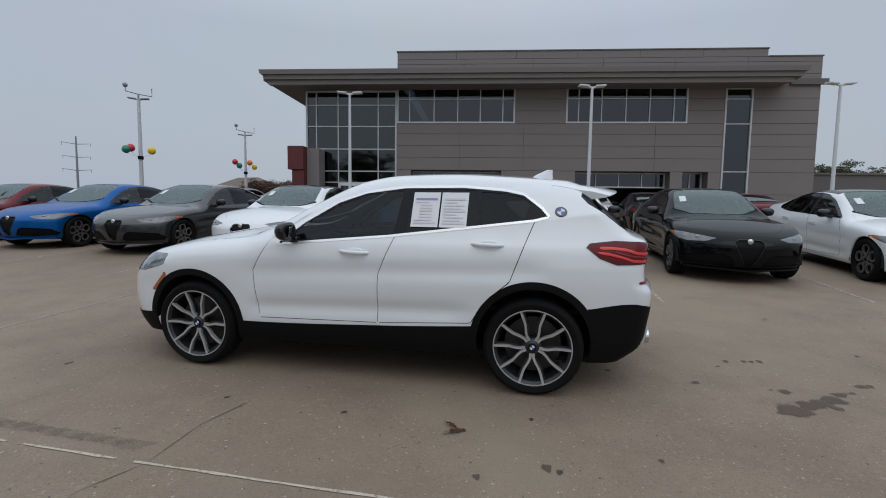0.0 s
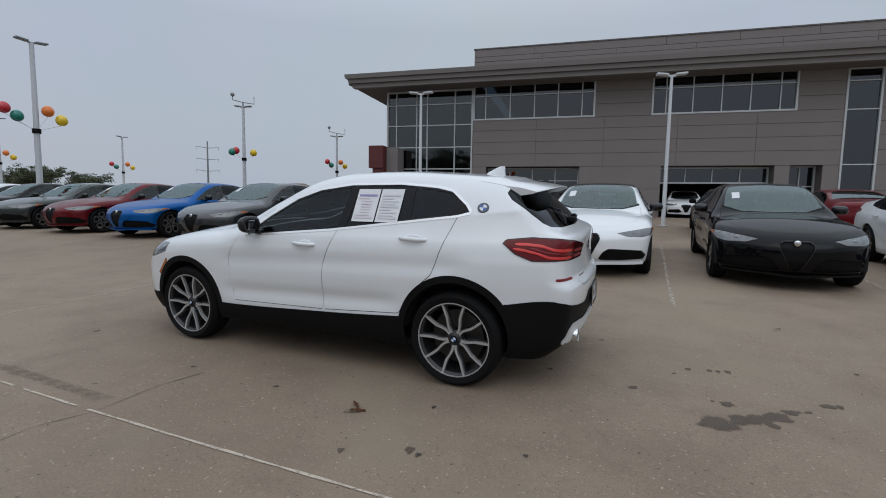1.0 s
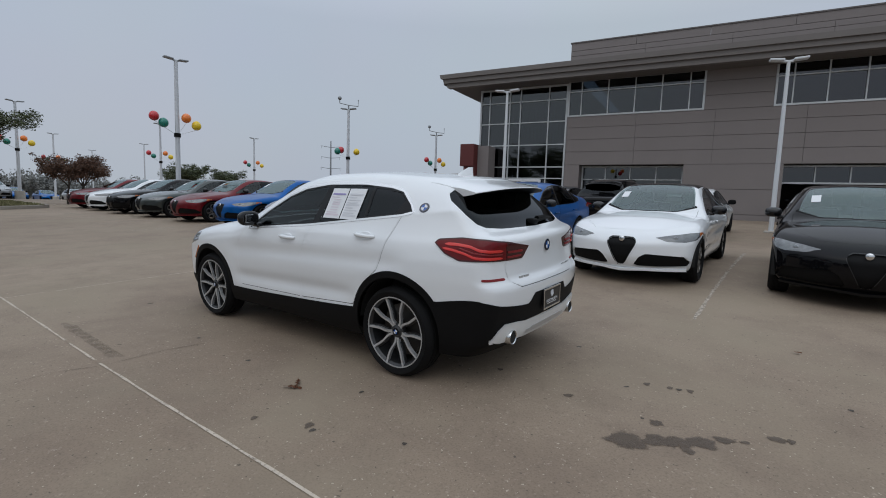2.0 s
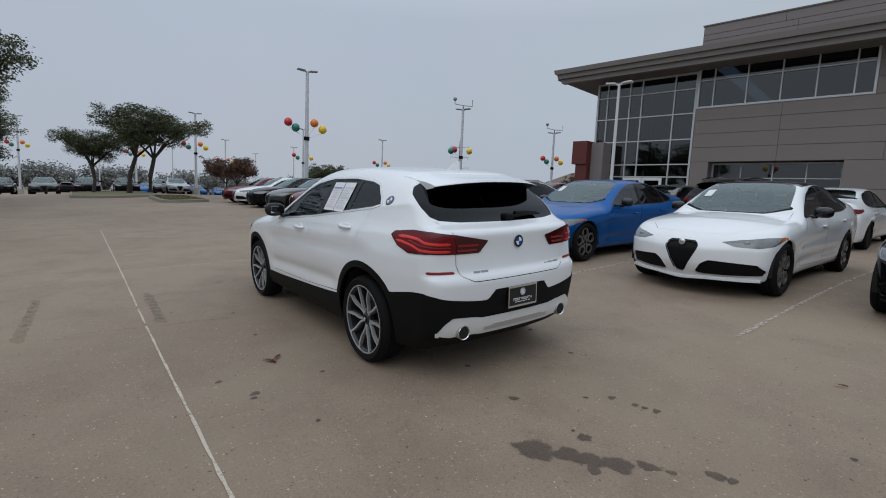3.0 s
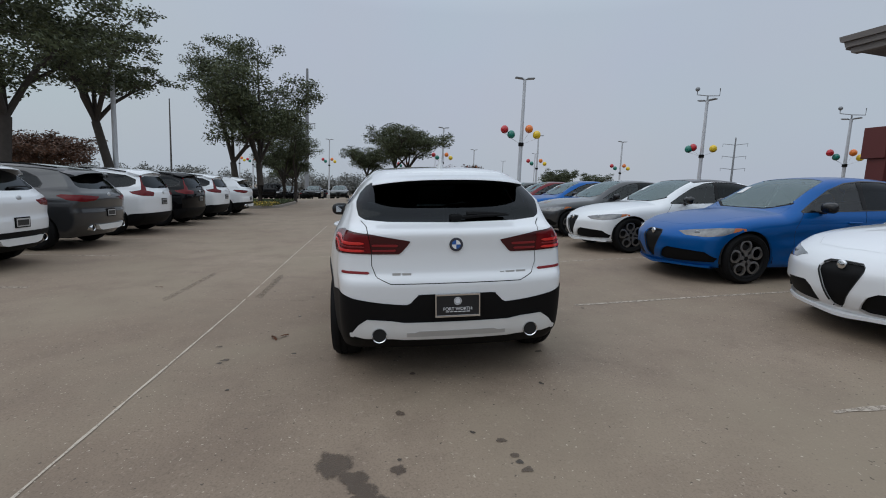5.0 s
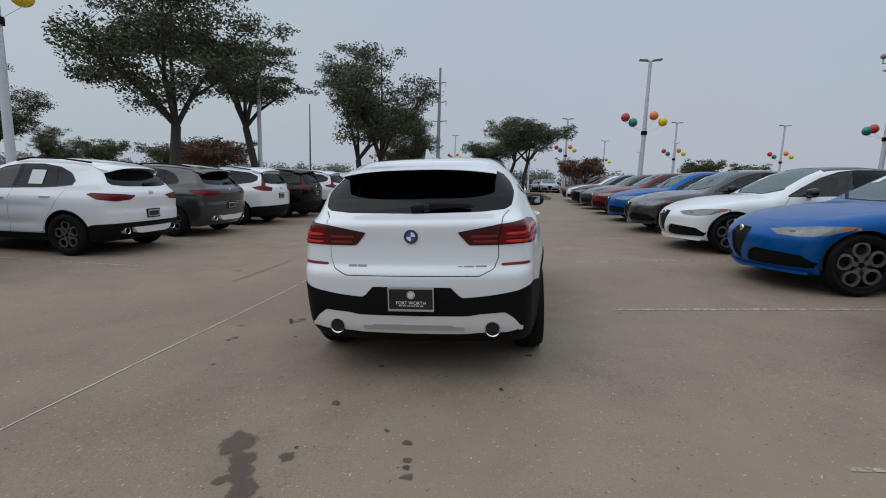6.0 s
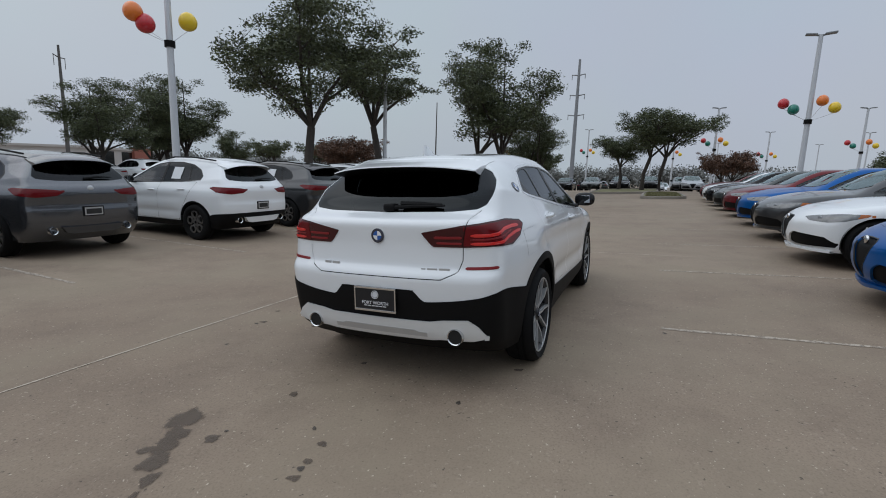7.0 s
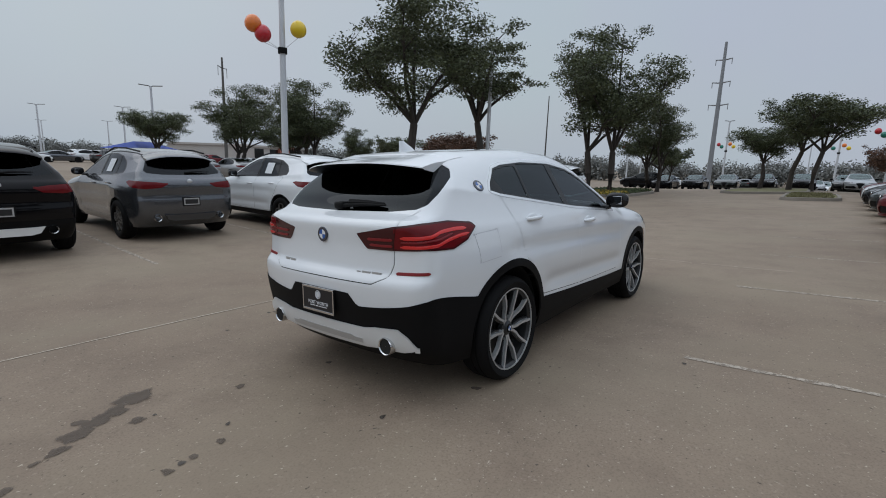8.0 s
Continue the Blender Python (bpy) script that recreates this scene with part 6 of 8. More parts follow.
def wall_front():
    """The panel wall with its openings: courses of panels over a backing wall."""
    wall = new("wall_south", bpy.data.meshes.new("wall_south"))
    tagged(wall, "taupe metal panel wall of a two-storey dealership", "wall", "", "structure")
    upper = [(-4.56, 2.10, 6.12, 8.08), (4.90, 11.42, 6.12, 8.08), (13.36, 14.80, BZ, 8.02)]
    lower = [(-3.74, 1.41, BZ, 3.48), (5.53, 10.67, BZ, 3.48), (11.33, 12.68, BZ, 3.52)]
    zs = [BZ, 1.1, 2.3, 3.50, 4.21, 4.88, 5.53, 6.12, 6.80, 7.45, 8.08, 8.72, 9.36, 9.63]
    back = bmesh.new()
    shared = {}
    rnd = random.Random(4)
    for z0, z1 in zip(zs, zs[1:]):
        zc = (z0 + z1) / 2
        holes = [o for o in upper + lower if o[2] < zc < o[3]]
        cuts = sorted({-4.56, 18.2, *[o[0] for o in holes], *[o[1] for o in holes]})
        for a, b in zip(cuts, cuts[1:]):
            if any(o[0] < (a + b) / 2 < o[1] for o in holes):
                continue
            box(back, (a, BY + 0.03, z0), (b, BY + 0.30, z1))
            n = max(1, round((b - a) / 3.6))
            for i in range(n):
                x0, x1 = a + (b - a) * i / n, a + (b - a) * (i + 1) / n
                key = (round(x1 - x0, 3), round(z1 - z0, 3))
                if key not in shared:
                    bm = boxes(((0.006, 0, 0.009), (key[0] - 0.006, 0.045, key[1] - 0.009)), bevel=0.004)
                    me = bpy.data.meshes.new("wall_panel")
                    bm.to_mesh(me)
                    bm.free()
                    me.materials.append(M_PANEL)
                    shared[key] = me
                p = new("wall_panel", shared[key])
                p.parent = wall
                p.location = (x0, BY - 0.012 + rnd.uniform(0, 0.006), z0)
    # step of the parapet
    parapet = bmesh.new()
    for k in range(6):
        box(parapet, (-4.56 + 3.33 * k + 0.006, BY - 0.004, 9.64), (-4.56 + 3.33 * (k + 1) - 0.006, BY + 0.30, 10.035), None, 0.004)
    part("parapet", parapet, M_PANEL, wall)
    box(back, (-4.60, BY - 0.04, 10.04), (15.46, BY + 0.34, 10.10))
    box(back, (15.46, BY - 0.04, 9.63), (18.24, BY + 0.34, 9.69))
    box(back, (16.6, BY - 0.16, 8.14), (18.5, BY - 0.02, 8.44))
    fin(wall, back)
    wall.data.materials.append(M_PANELDARK)


def eaves():
    roof = bmesh.new()
    bands = [(25.50, 8.45, 8.70, -11.85, 16.55), (25.60, 8.20, 8.45, -11.68, 16.35), (25.72, 7.94, 8.20, -11.48, 15.95)]
    for y0, z0, z1, x0, x1 in bands:
        poly = [(x0, z0 + 0.03), (x0 - 0.06, z1), (x1 + 0.10, z1), (x1, z0 + 0.03), (x1 - 0.05, z0), (x0 + 0.05, z0)]
        prism(roof, poly[::-1], 0.30, Matrix.Translation((0, y0, 0)))
    ob = part("roof_eave", roof, M_FASCIA, None)
    tagged(ob, "stepped taupe metal eave with a deep overhang", "roof", "", "structure")
    bm = bmesh.new()
    box(bm, (-11.35, 25.95, 7.98), (15.8, 27.08, 8.16))
    box(bm, (-11.35, 27.08, 7.98), (-4.62, 46.0, 8.16))
    box(bm, (-11.75, 25.75, 8.16), (16.3, 27.08, 8.66))
    box(bm, (-11.75, 27.08, 8.16), (-4.62, 46.0, 8.66))
    tagged(part("soffit", bm, M_SOFFIT), "dark flat soffit board under the eave", "roof", "", "structure")


def shell():
    """The rest of the building, so that it is closed: roof, other walls, floors inside."""
    bm = bmesh.new()
    box(bm, (-4.5, 27.42, 9.4), (18.1, 46.0, 9.55))
    tagged(part("roof", bm, M_PANELDARK), "flat roof of the dealership", "roof", "", "structure")
    bm = bmesh.new()
    box(bm, (17.9, 27.42, BZ), (18.2, 46, 9.4))
    box(bm, (-9.9, 46, BZ), (18.2, 46.3, 9.4))
    box(bm, (-9.95, 27.5, BZ), (-9.70, 46, 7.97))
    tagged(part("wall_north", bm, M_PANEL), "taupe rear and side walls", "wall", "", "structure")
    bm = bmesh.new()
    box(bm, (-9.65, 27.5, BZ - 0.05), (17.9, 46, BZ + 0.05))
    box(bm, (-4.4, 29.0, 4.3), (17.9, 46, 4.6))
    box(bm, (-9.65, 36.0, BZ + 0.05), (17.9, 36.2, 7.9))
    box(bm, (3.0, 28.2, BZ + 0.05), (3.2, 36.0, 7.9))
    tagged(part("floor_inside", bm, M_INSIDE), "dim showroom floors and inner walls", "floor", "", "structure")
    # hanging blinds behind the upper part of the big window
    for k in range(7):
        x = -9.1 + 0.66 * k
        b = bmesh.new()
        for j in range(3):
            box(b, (x + 0.2 * j, 28.6, 4.9), (x + 0.2 * j + 0.12, 28.63, 7.3))
        tagged(part("blind", b, M_BLIND), "pale vertical blind slats behind the glass", "blind", "window blinds")


def piers():
    bm = boxes(((-9.45, 26.0, BZ), (-8.75, 27.0, 4.55)), bevel=0.01)
    tagged(part("entrance_pier", bm, M_PANEL), "taupe panelled pier beside the entrance", "pier", "", "structure")
    bm = bmesh.new()
    box(bm, (-10.35, 25.5, 3.35), (-9.47, 26.6, 4.62), None, 0.01)
    box(bm, (-10.15, 25.6, BZ), (-9.47, 26.6, 3.35), None, 0.01)
    tagged(part("red_pier", bm, M_REDWALL), "dark red panelled entrance pier", "pier", "", "structure")


def building():
    wall_front()
    eaves()
    shell()
    piers()
    glazing("window_1", -9.90, -4.58, BZ, 7.96, BY + 0.12, (-9.28, -8.0, -7.36 + 0.02, -5.66), (2.75, 3.40, 4.66, 5.94, 7.14), "tall dark glazed curtain wall with pale frames", 0.10, 0.06)
    glazing("window_2", -4.56, 2.10, 6.12, 8.08, BY + 0.06, (-3.84, -2.45, -1.11, 0.16, 1.42), (7.45,), "ribbon window with pale frame on the upper storey")
    glazing("window_3", 4.90, 11.42, 6.12, 8.08, BY + 0.06, (5.58, 6.83, 8.14, 9.41, 10.69), (7.45,), "ribbon window with pale frame on the upper storey")
    glazing("window_4", 13.36, 14.80, BZ, 8.02, BY + 0.06, (), (2.2, 3.52, 6.09, 7.41), "tall narrow window with pale frame")
    glazing("window_5", -3.74, 1.41, BZ, 3.48, BY + 0.75, (-2.45, -1.16, 0.12), (2.75,), "glazed garage door in a deep recess", 0.08, 0.05)
    glazing("window_6", 5.53, 10.67, 2.62, 3.48, BY + 0.75, (6.82, 8.10, 9.38), (), "glazed garage door, rolled half up, in a deep recess", 0.08, 0.05)
    glazing("window_7", 11.33, 12.68, BZ, 3.52, BY + 0.75, (12.0,), (2.5,), "glazed door in a deep recess", 0.08, 0.05)
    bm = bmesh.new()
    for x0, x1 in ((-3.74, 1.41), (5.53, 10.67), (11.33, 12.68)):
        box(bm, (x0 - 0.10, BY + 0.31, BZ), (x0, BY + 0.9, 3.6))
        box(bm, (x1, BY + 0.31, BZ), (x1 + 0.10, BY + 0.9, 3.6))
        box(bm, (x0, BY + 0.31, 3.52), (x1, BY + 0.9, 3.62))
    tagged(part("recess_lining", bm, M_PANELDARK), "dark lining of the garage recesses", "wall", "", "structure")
    d = empty("door_1", pose(0, 0, 0), "pale framed double glass entrance door", "door", "", "structure")
    for x0 in (-7.95, -6.9):
        bm = bmesh.new()
        for lo, hi in (((x0, 26.98, BZ), (x0 + 0.12, 27.10, 2.7)), ((x0 + 0.90, 26.98, BZ), (x0 + 1.02, 27.10, 2.7)), ((x0 + 0.12, 26.98, 2.55), (x0 + 0.90, 27.10, 2.7)), ((x0 + 0.12, 26.98, BZ), (x0 + 0.90, 27.10, BZ + 0.25))):
            box(bm, lo, hi, None, 0.008)
        part("door_leaf", bm, M_PAPER, d, "white aluminium leaf")


building()

# ---- lamp posts with balloons ----
M_POST = mat("galvanised_post", (0.58, 0.60, 0.63), 0.45, 0.1, 0.10, 2.0, 0.2, 0.05)
M_HEADCASE = mat("lamp_head_metal", (0.26, 0.27, 0.28), 0.45, 0.4, 0.08, 3)
M_WHITEPOST = mat("white_post", (0.62, 0.64, 0.66), 0.4, 0.0, 0.06, 2)
BALLOON = {"red": mat("red_balloon", (0.52, 0.02, 0.03), 0.28, 0, 0.06, 2, 0, 0, 0.3), "orange": mat("orange_balloon", (0.80, 0.20, 0.03), 0.28, 0, 0.06, 2, 0, 0, 0.3),
           "yellow": mat("yellow_balloon", (0.80, 0.55, 0.02), 0.28, 0, 0.06, 2, 0, 0, 0.3), "green": mat("green_balloon", (0.01, 0.19, 0.14), 0.28, 0, 0.06, 2, 0, 0, 0.3)}


def lamp_post(x, y, top, turn=0.0, heads=2, r=0.10, camera_arm=False, material=None, clamp=None, reach=0.52):
    g = float(land(x, y))
    material = material or M_POST
    e = empty("street_lamp", pose(x, y, g, 0, 0, turn), "grey metal car park lamp post with flat heads", "lamp post", "car park lamps")
    h = top - g
    bm = bmesh.new()
    tube(bm, [(0, 0, 0), (0, 0, h * 0.5), (0, 0, h)], [r, r * 0.86, r * 0.68], 10)
    part("pole", bm, material, e, "", 40)
    bm = bmesh.new()
    rb, hb = (0.20, 0.06) if material is M_WHITEPOST else (0.30, 0.60)
    lathe(bm, [(rb, 0.0), (rb, hb - 0.03), (rb - 0.03, hb), (0.0005, hb)], 20, Matrix.Rotation(radians(90), 4, "X"))
    part("concrete_base", bm, M_FOOT, e, "round concrete foot", 40)
    for s in ((-1, 1) if heads == 2 else (1,)):
        bm = bmesh.new()
        box(bm, (min(s * 0.12, s * reach), -0.14, h - 0.02), (max(s * 0.12, s * reach), 0.14, h + 0.05), None, 0.025)
        box(bm, (min(0, s * 0.14), -0.03, h - 0.05), (max(0, s * 0.14), 0.03, h + 0.02), None, 0.01)
        bmesh.ops.rotate(bm, cent=(0, 0, h), matrix=Matrix.Rotation(radians(-s * 5), 3, "Y"), verts=bm.verts)
        part("lamp_head", bm, M_HEADCASE if material is M_POST else material, e, "", 40)
    if camera_arm:
        bm = bmesh.new()
        tube(bm, [(-0.62, 0, h + 0.72), (-0.62, 0, h + 0.42), (0, 0, h + 0.28), (0.66, 0, h + 0.20), (0.66, 0, h + 0.62)], [0.03] * 5, 6)
        tube(bm, [(0, 0, h), (0, 0, h + 0.30)], [0.05, 0.04], 6)
        bmesh.ops.create_uvsphere(bm, u_segments=12, v_segments=8, radius=0.13, matrix=Matrix.Translation((-0.62, 0, h + 0.74)))
        part("camera_arm", bm, M_HEADCASE, e, "", 40)
    if clamp:
        bm = bmesh.new()
        lathe(bm, [(r * 0.9, -0.09), (r * 1.25, -0.09), (r * 1.25, 0.09), (r * 0.9, 0.09)], 16, Matrix.Translation((0, 0, clamp - g)) @ Matrix.Rotation(radians(90), 4, "X"), True)
        part("clamp", bm, M_PLASTIC, e, "black strap", 40)
    return e


def balloon(m, colour, size=0.21):
    bm = bmesh.new()
    n = 20
    prof = []
    for i in range(13):
        a = math.pi * i / 12
        r = math.sin(a) * (1 + 0.06 * math.cos(a))
        prof.append((max(r, 0.001) * size, -math.cos(a) * size * 1.04))
    lathe(bm, prof, n, Matrix.Rotation(radians(90), 4, "X"))
    bmesh.ops.recalc_face_normals(bm, faces=bm.faces)
    ob = part("balloon", bm, BALLOON[colour], None, "", 80)
    ob.matrix_world = m
    return tagged(ob, "round %s balloon tied to a lamp post" % colour, "balloon", "balloons on lamp posts")


def bunch(x, y, z, spec, size=0.21, ax=0.45, ay=0.89):
    """Balloons on thin sticks round a post; spec: (sideways, up, colour) seen along the aisle."""
    for side, up, colour in spec:
        px, py = x + side * ax, y + side * ay
        ob = balloon(Matrix.Translation((px, py, z + up)), colour, size)
        bm = bmesh.new()
        tube(bm, [(0, 0, -size * 0.98), (x - px, y - py, -up)], [0.008, 0.008], 5)
        part("stick", bm, M_PAPER, ob, "thin pale stick")


FOUR = ((-0.92, 0.78, "red"), (-0.55, 0.52, "green"), (0.38, 0.82, "orange"), (0.80, 0.52, "yellow"))
TWO = ((-0.50, 0.50, "red"), (-0.74, 0.40, "green"), (0.60, 0.46, "yellow"))
for x, y, top, turn, arm, spec in ((-19.2, 13.9, 7.25, 78, False, FOUR), (-18.6, 25.2, 7.05, 20, True, TWO), (-17.95, 35.8, 6.75, 20, True, FOUR), (-41.0, 15.6, 7.25, 88, False, FOUR),
                                   (-41.3, 26.0, 7.25, 88, False, FOUR), (-41.0, 36.0, 7.25, 88, False, FOUR), (-62.7, 26.4, 7.25, 88, False, FOUR), (-62.7, 16.0, 7.25, 88, False, FOUR),
                                   (-7.49, -6.66, 7.4, 90, False, ((-0.86, 0.74, "orange"), (-0.58, 0.47, "red"), (0.50, 0.70, "yellow"))), (-20.2, -5.35, 7.45, 95, False, ()), (-72.7, -7.2, 9.0, 90, False, FOUR), (-74.4, -5.5, 9.0, 90, False, FOUR), (-62.0, 5.5, 7.3, 90, False, FOUR)):
    cz = 4.79 if x == -7.49 else 3.88
    lamp_post(x, y, top, turn, 2, 0.115, arm, None, cz if spec else None)
    if spec:
        bunch(x, y, cz, spec, 0.255 if x == -7.49 else 0.21, *((-0.73, 0.68) if x == -7.49 else (0.45, 0.89)))
for x, y in ((-5.35, 20.0), (4.45, 19.1), (13.4, 18.9)):
    lamp_post(x, y, 6.05, 5, 2, 0.075, False, M_WHITEPOST)
for x, y in ((-63.0, 36.5), (-84, 26), (-84, 16), (-84, 40)):
    lamp_post(x, y, 7.3, 60, 2, 0.10)
for x, y in ((-20.8, -39.6), (-30.6, -65.4), (-24.7, -75.7), (-45.6, -103.3), (-40.5, -120.1)):
    lamp_post(x, y, 7.3, -30, 2, 0.13, reach=0.95)

# ---- trees ----
M_BARK = mat("dark_bark", (0.050, 0.041, 0.035), 0.9, 0, 0.3, 6, 0.6, 0.5)
M_LEAF = mat("oak_leaf", (0.084, 0.098, 0.043), 0.65, 0, 0.35, 1.2, 0.2, 0, second=(0.030, 0.040, 0.018), island=True)
M_LEAFRED = mat("russet_leaf", (0.11, 0.052, 0.030), 0.65, 0, 0.35, 1.2, 0.2, 0, second=(0.06, 0.035, 0.022), island=True)
# distance haze is put into this pale, low-contrast foliage colour
M_HAZELEAF = mat("hazed_foliage", (0.215, 0.217, 0.205), 0.8, 0, 0.2, 0.05, 0.3, 0, second=(0.185, 0.19, 0.18), island=True)


def leaf_crown(rnd, clumps, per, leaf, spread):
    """Many small bent leaves about the given clump centres."""
    v, f = [], []
    for cx, cy, cz, r in clumps:
        for _ in range(int(per * r * r)):
            d = Vector((rnd.gauss(0, 1), rnd.gauss(0, 1), rnd.gauss(0, 0.75)))
            d = d.normalized() * r * (0.15 + 1.05 * rnd.random() ** 0.8) * spread
            d.z *= 0.62
            a = Vector((rnd.uniform(-1, 1), rnd.uniform(-1, 1), rnd.uniform(-0.6, 0.6))).normalized()
            b = a.cross(Vector((rnd.uniform(-1, 1), rnd.uniform(-1, 1), rnd.uniform(-1, 1)))).normalized()
            s = leaf * rnd.uniform(0.6, 1.3)
            p = Vector((cx, cy, cz)) + d
            i = len(v)
            v += [tuple(p - a * s), tuple(p + b * s * 0.45), tuple(p + a * s), tuple(p - b * s * 0.45)]
            f.append((i, i + 1, i + 2, i + 3))
    me = bpy.data.meshes.new("crown")
    me.from_pydata(v, [], f)
    me.update()
    return me


def tree(seed, height, width, fork, stems, material, label, low=0.35, leaf=0.078, per=450):
    """A spreading tree at the origin: trunk, limbs, twigs and a loose crown of leaf clumps."""
    rnd = random.Random(seed)
    e = empty("tree", pose(0, 0, 0), label, "tree", "car park trees")
    bm = bmesh.new()
    clumps = []
    base_r = 0.055 + 0.018 * height
    roots = [(0.0, 0.0)] if stems == 1 else [(math.cos(0.6 + math.tau * k / stems) * 0.7 + rnd.uniform(-0.15, 0.15), math.sin(0.6 + math.tau * k / stems) * 0.7 + rnd.uniform(-0.15, 0.15)) for k in range(stems)]
    for rx, ry in roots:
        lean = Vector((rnd.uniform(-0.6, 0.6), rnd.uniform(-0.6, 0.6), 0)) * (1.0 if stems == 1 else 0.6)
        f0 = Vector((rx, ry, 0)) + lean + Vector((0, 0, fork))
        tube(bm, [(rx, ry, -0.1), tuple(Vector((rx, ry, 0)) + lean * 0.15 + Vector((0.12, -0.10, fork * 0.5))), tuple(f0)], [base_r * 1.2, base_r * 0.9, base_r * 0.8], 9)
        limbs = 6 if stems == 1 else 4
        for k in range(limbs):
            a = math.tau * (k + rnd.uniform(-0.3, 0.3)) / limbs
            reach = width / 2 * rnd.uniform(0.45, 0.92)
            tip = f0 + Vector((math.cos(a) * reach, math.sin(a) * reach, (height - fork) * rnd.uniform(low, 0.82)))
            m1 = f0.lerp(tip, 0.35) + Vector((rnd.uniform(-0.25, 0.25), rnd.uniform(-0.25, 0.25), 0.25))
            m2 = f0.lerp(tip, 0.7) + Vector((rnd.uniform(-0.25, 0.25), rnd.uniform(-0.25, 0.25), 0.15))
            r0 = base_r * rnd.uniform(0.45, 0.6)
            tube(bm, [tuple(f0), tuple(m1), tuple(m2), tuple(tip)], [r0, r0 * 0.75, r0 * 0.45, 0.02], 7)
            for j in range(7):
                t = rnd.uniform(0.35, 1.0)
                o = (f0.lerp(m1, t / 0.35) if t < 0.35 else m1.lerp(m2, (t - 0.35) / 0.35) if t < 0.7 else m2.lerp(tip, (t - 0.7) / 0.3))
                tw = o + Vector((rnd.uniform(-1, 1), rnd.uniform(-1, 1), rnd.uniform(-0.15, 0.95))) * width * 0.13
                tube(bm, [tuple(o), tuple(o.lerp(tw, 0.5) + Vector((0, 0, 0.06))), tuple(tw)], [0.035, 0.024, 0.008], 5, False)
                clumps.append((tw.x, tw.y, tw.z, width * rnd.uniform(0.06, 0.12)))
                for _ in range(3):
                    q = tw + Vector((rnd.uniform(-1, 1), rnd.uniform(-1, 1), rnd.uniform(-0.35, 0.8))) * width * 0.12
                    tube(bm, [tuple(tw), tuple(q)], [0.012, 0.004], 4, False)
                    clumps.append((q.x, q.y, min(q.z, height), width * rnd.uniform(0.03, 0.085)))
        top = f0 + Vector((lean.x, lean.y, height - fork - width * 0.1))
        tube(bm, [tuple(f0), tuple(f0.lerp(top, 0.5) + Vector((0.15, -0.1, 0))), tuple(top)], [base_r * 0.55, base_r * 0.3, 0.02], 7)
        for _ in range(14):
            q = f0.lerp(top, rnd.uniform(0.45, 1.0)) + Vector((rnd.uniform(-1, 1), rnd.uniform(-1, 1), rnd.uniform(-0.3, 0.5))) * width * 0.2
            clumps.append((q.x, q.y, min(q.z, height), width * rnd.uniform(0.06, 0.11)))
    part("trunk", bm, M_BARK, e, "dark grey-brown bark", 50)
    me = leaf_crown(rnd, clumps, per, leaf, 1.0)
    me.materials.append(material)
    c = new("crown", me)
    c.parent = e
    return e


def tree_at(src, x, y, turn, scale):
    t = copy_thing(src, pose(x, y, float(land(x, y)), 0, 0, turn))
    t.matrix_world = pose(x, y, float(land(x, y)), 0, 0, turn) @ Matrix.Diagonal((scale, scale, scale, 1))
    return t


OAK = tree(3, 9.6, 8.6, 3.3, 1, M_LEAF, "live oak with a dark spreading crown")
OAK.matrix_world = pose(-15.0, -6.75, float(land(-15, -6.75)), 0, 0, 30)
OAK_B = tree(8, 8.6, 6.0, 3.8, 1, M_LEAF, "slender live oak with an airy crown")
OAK_B.matrix_world = pose(-19.9, -5.6, float(land(-19.9, -5.6)), 0, 0, 110)
OAK_C = tree(21, 9.2, 8.2, 2.3, 2, M_LEAF, "dense twin-stemmed live oak", 0.12)
OAK_C.matrix_world = pose(-25.2, -0.4, float(land(-25.2, -0.4)), 0, 0, 60) @ Matrix.Diagonal((0.95, 0.95, 1.08, 1))
OAK_D = tree(33, 6.6, 7.4, 2.9, 2, M_LEAF, "umbrella-shaped live oak with two stems")
OAK_D.matrix_world = pose(-37.0, 10.4, float(land(-37.0, 10.4)), 0, 0, 20) @ Matrix.Diagonal((0.96, 0.96, 0.90, 1))
OAK_F = tree(52, 6.4, 7.2, 2.6, 2, M_LEAF, "umbrella-shaped live oak far off", 0.55, 0.14, 130)
OAK_F.matrix_world = pose(-44.0, 30.0, float(land(-44.0, 30.0)), 0, 0, 40) @ Matrix.Diagonal((0.58, 0.58, 0.58, 1))
CREPE = tree(41, 3.5, 5.6, 1.3, 2, M_LEAFRED, "low russet ornamental tree by the kerb")
CREPE.matrix_world = pose(-27.6, 13.3, float(land(-27.6, 13.3)), 0, 0, 0) @ Matrix.Diagonal((0.58, 0.58, 0.74, 1))
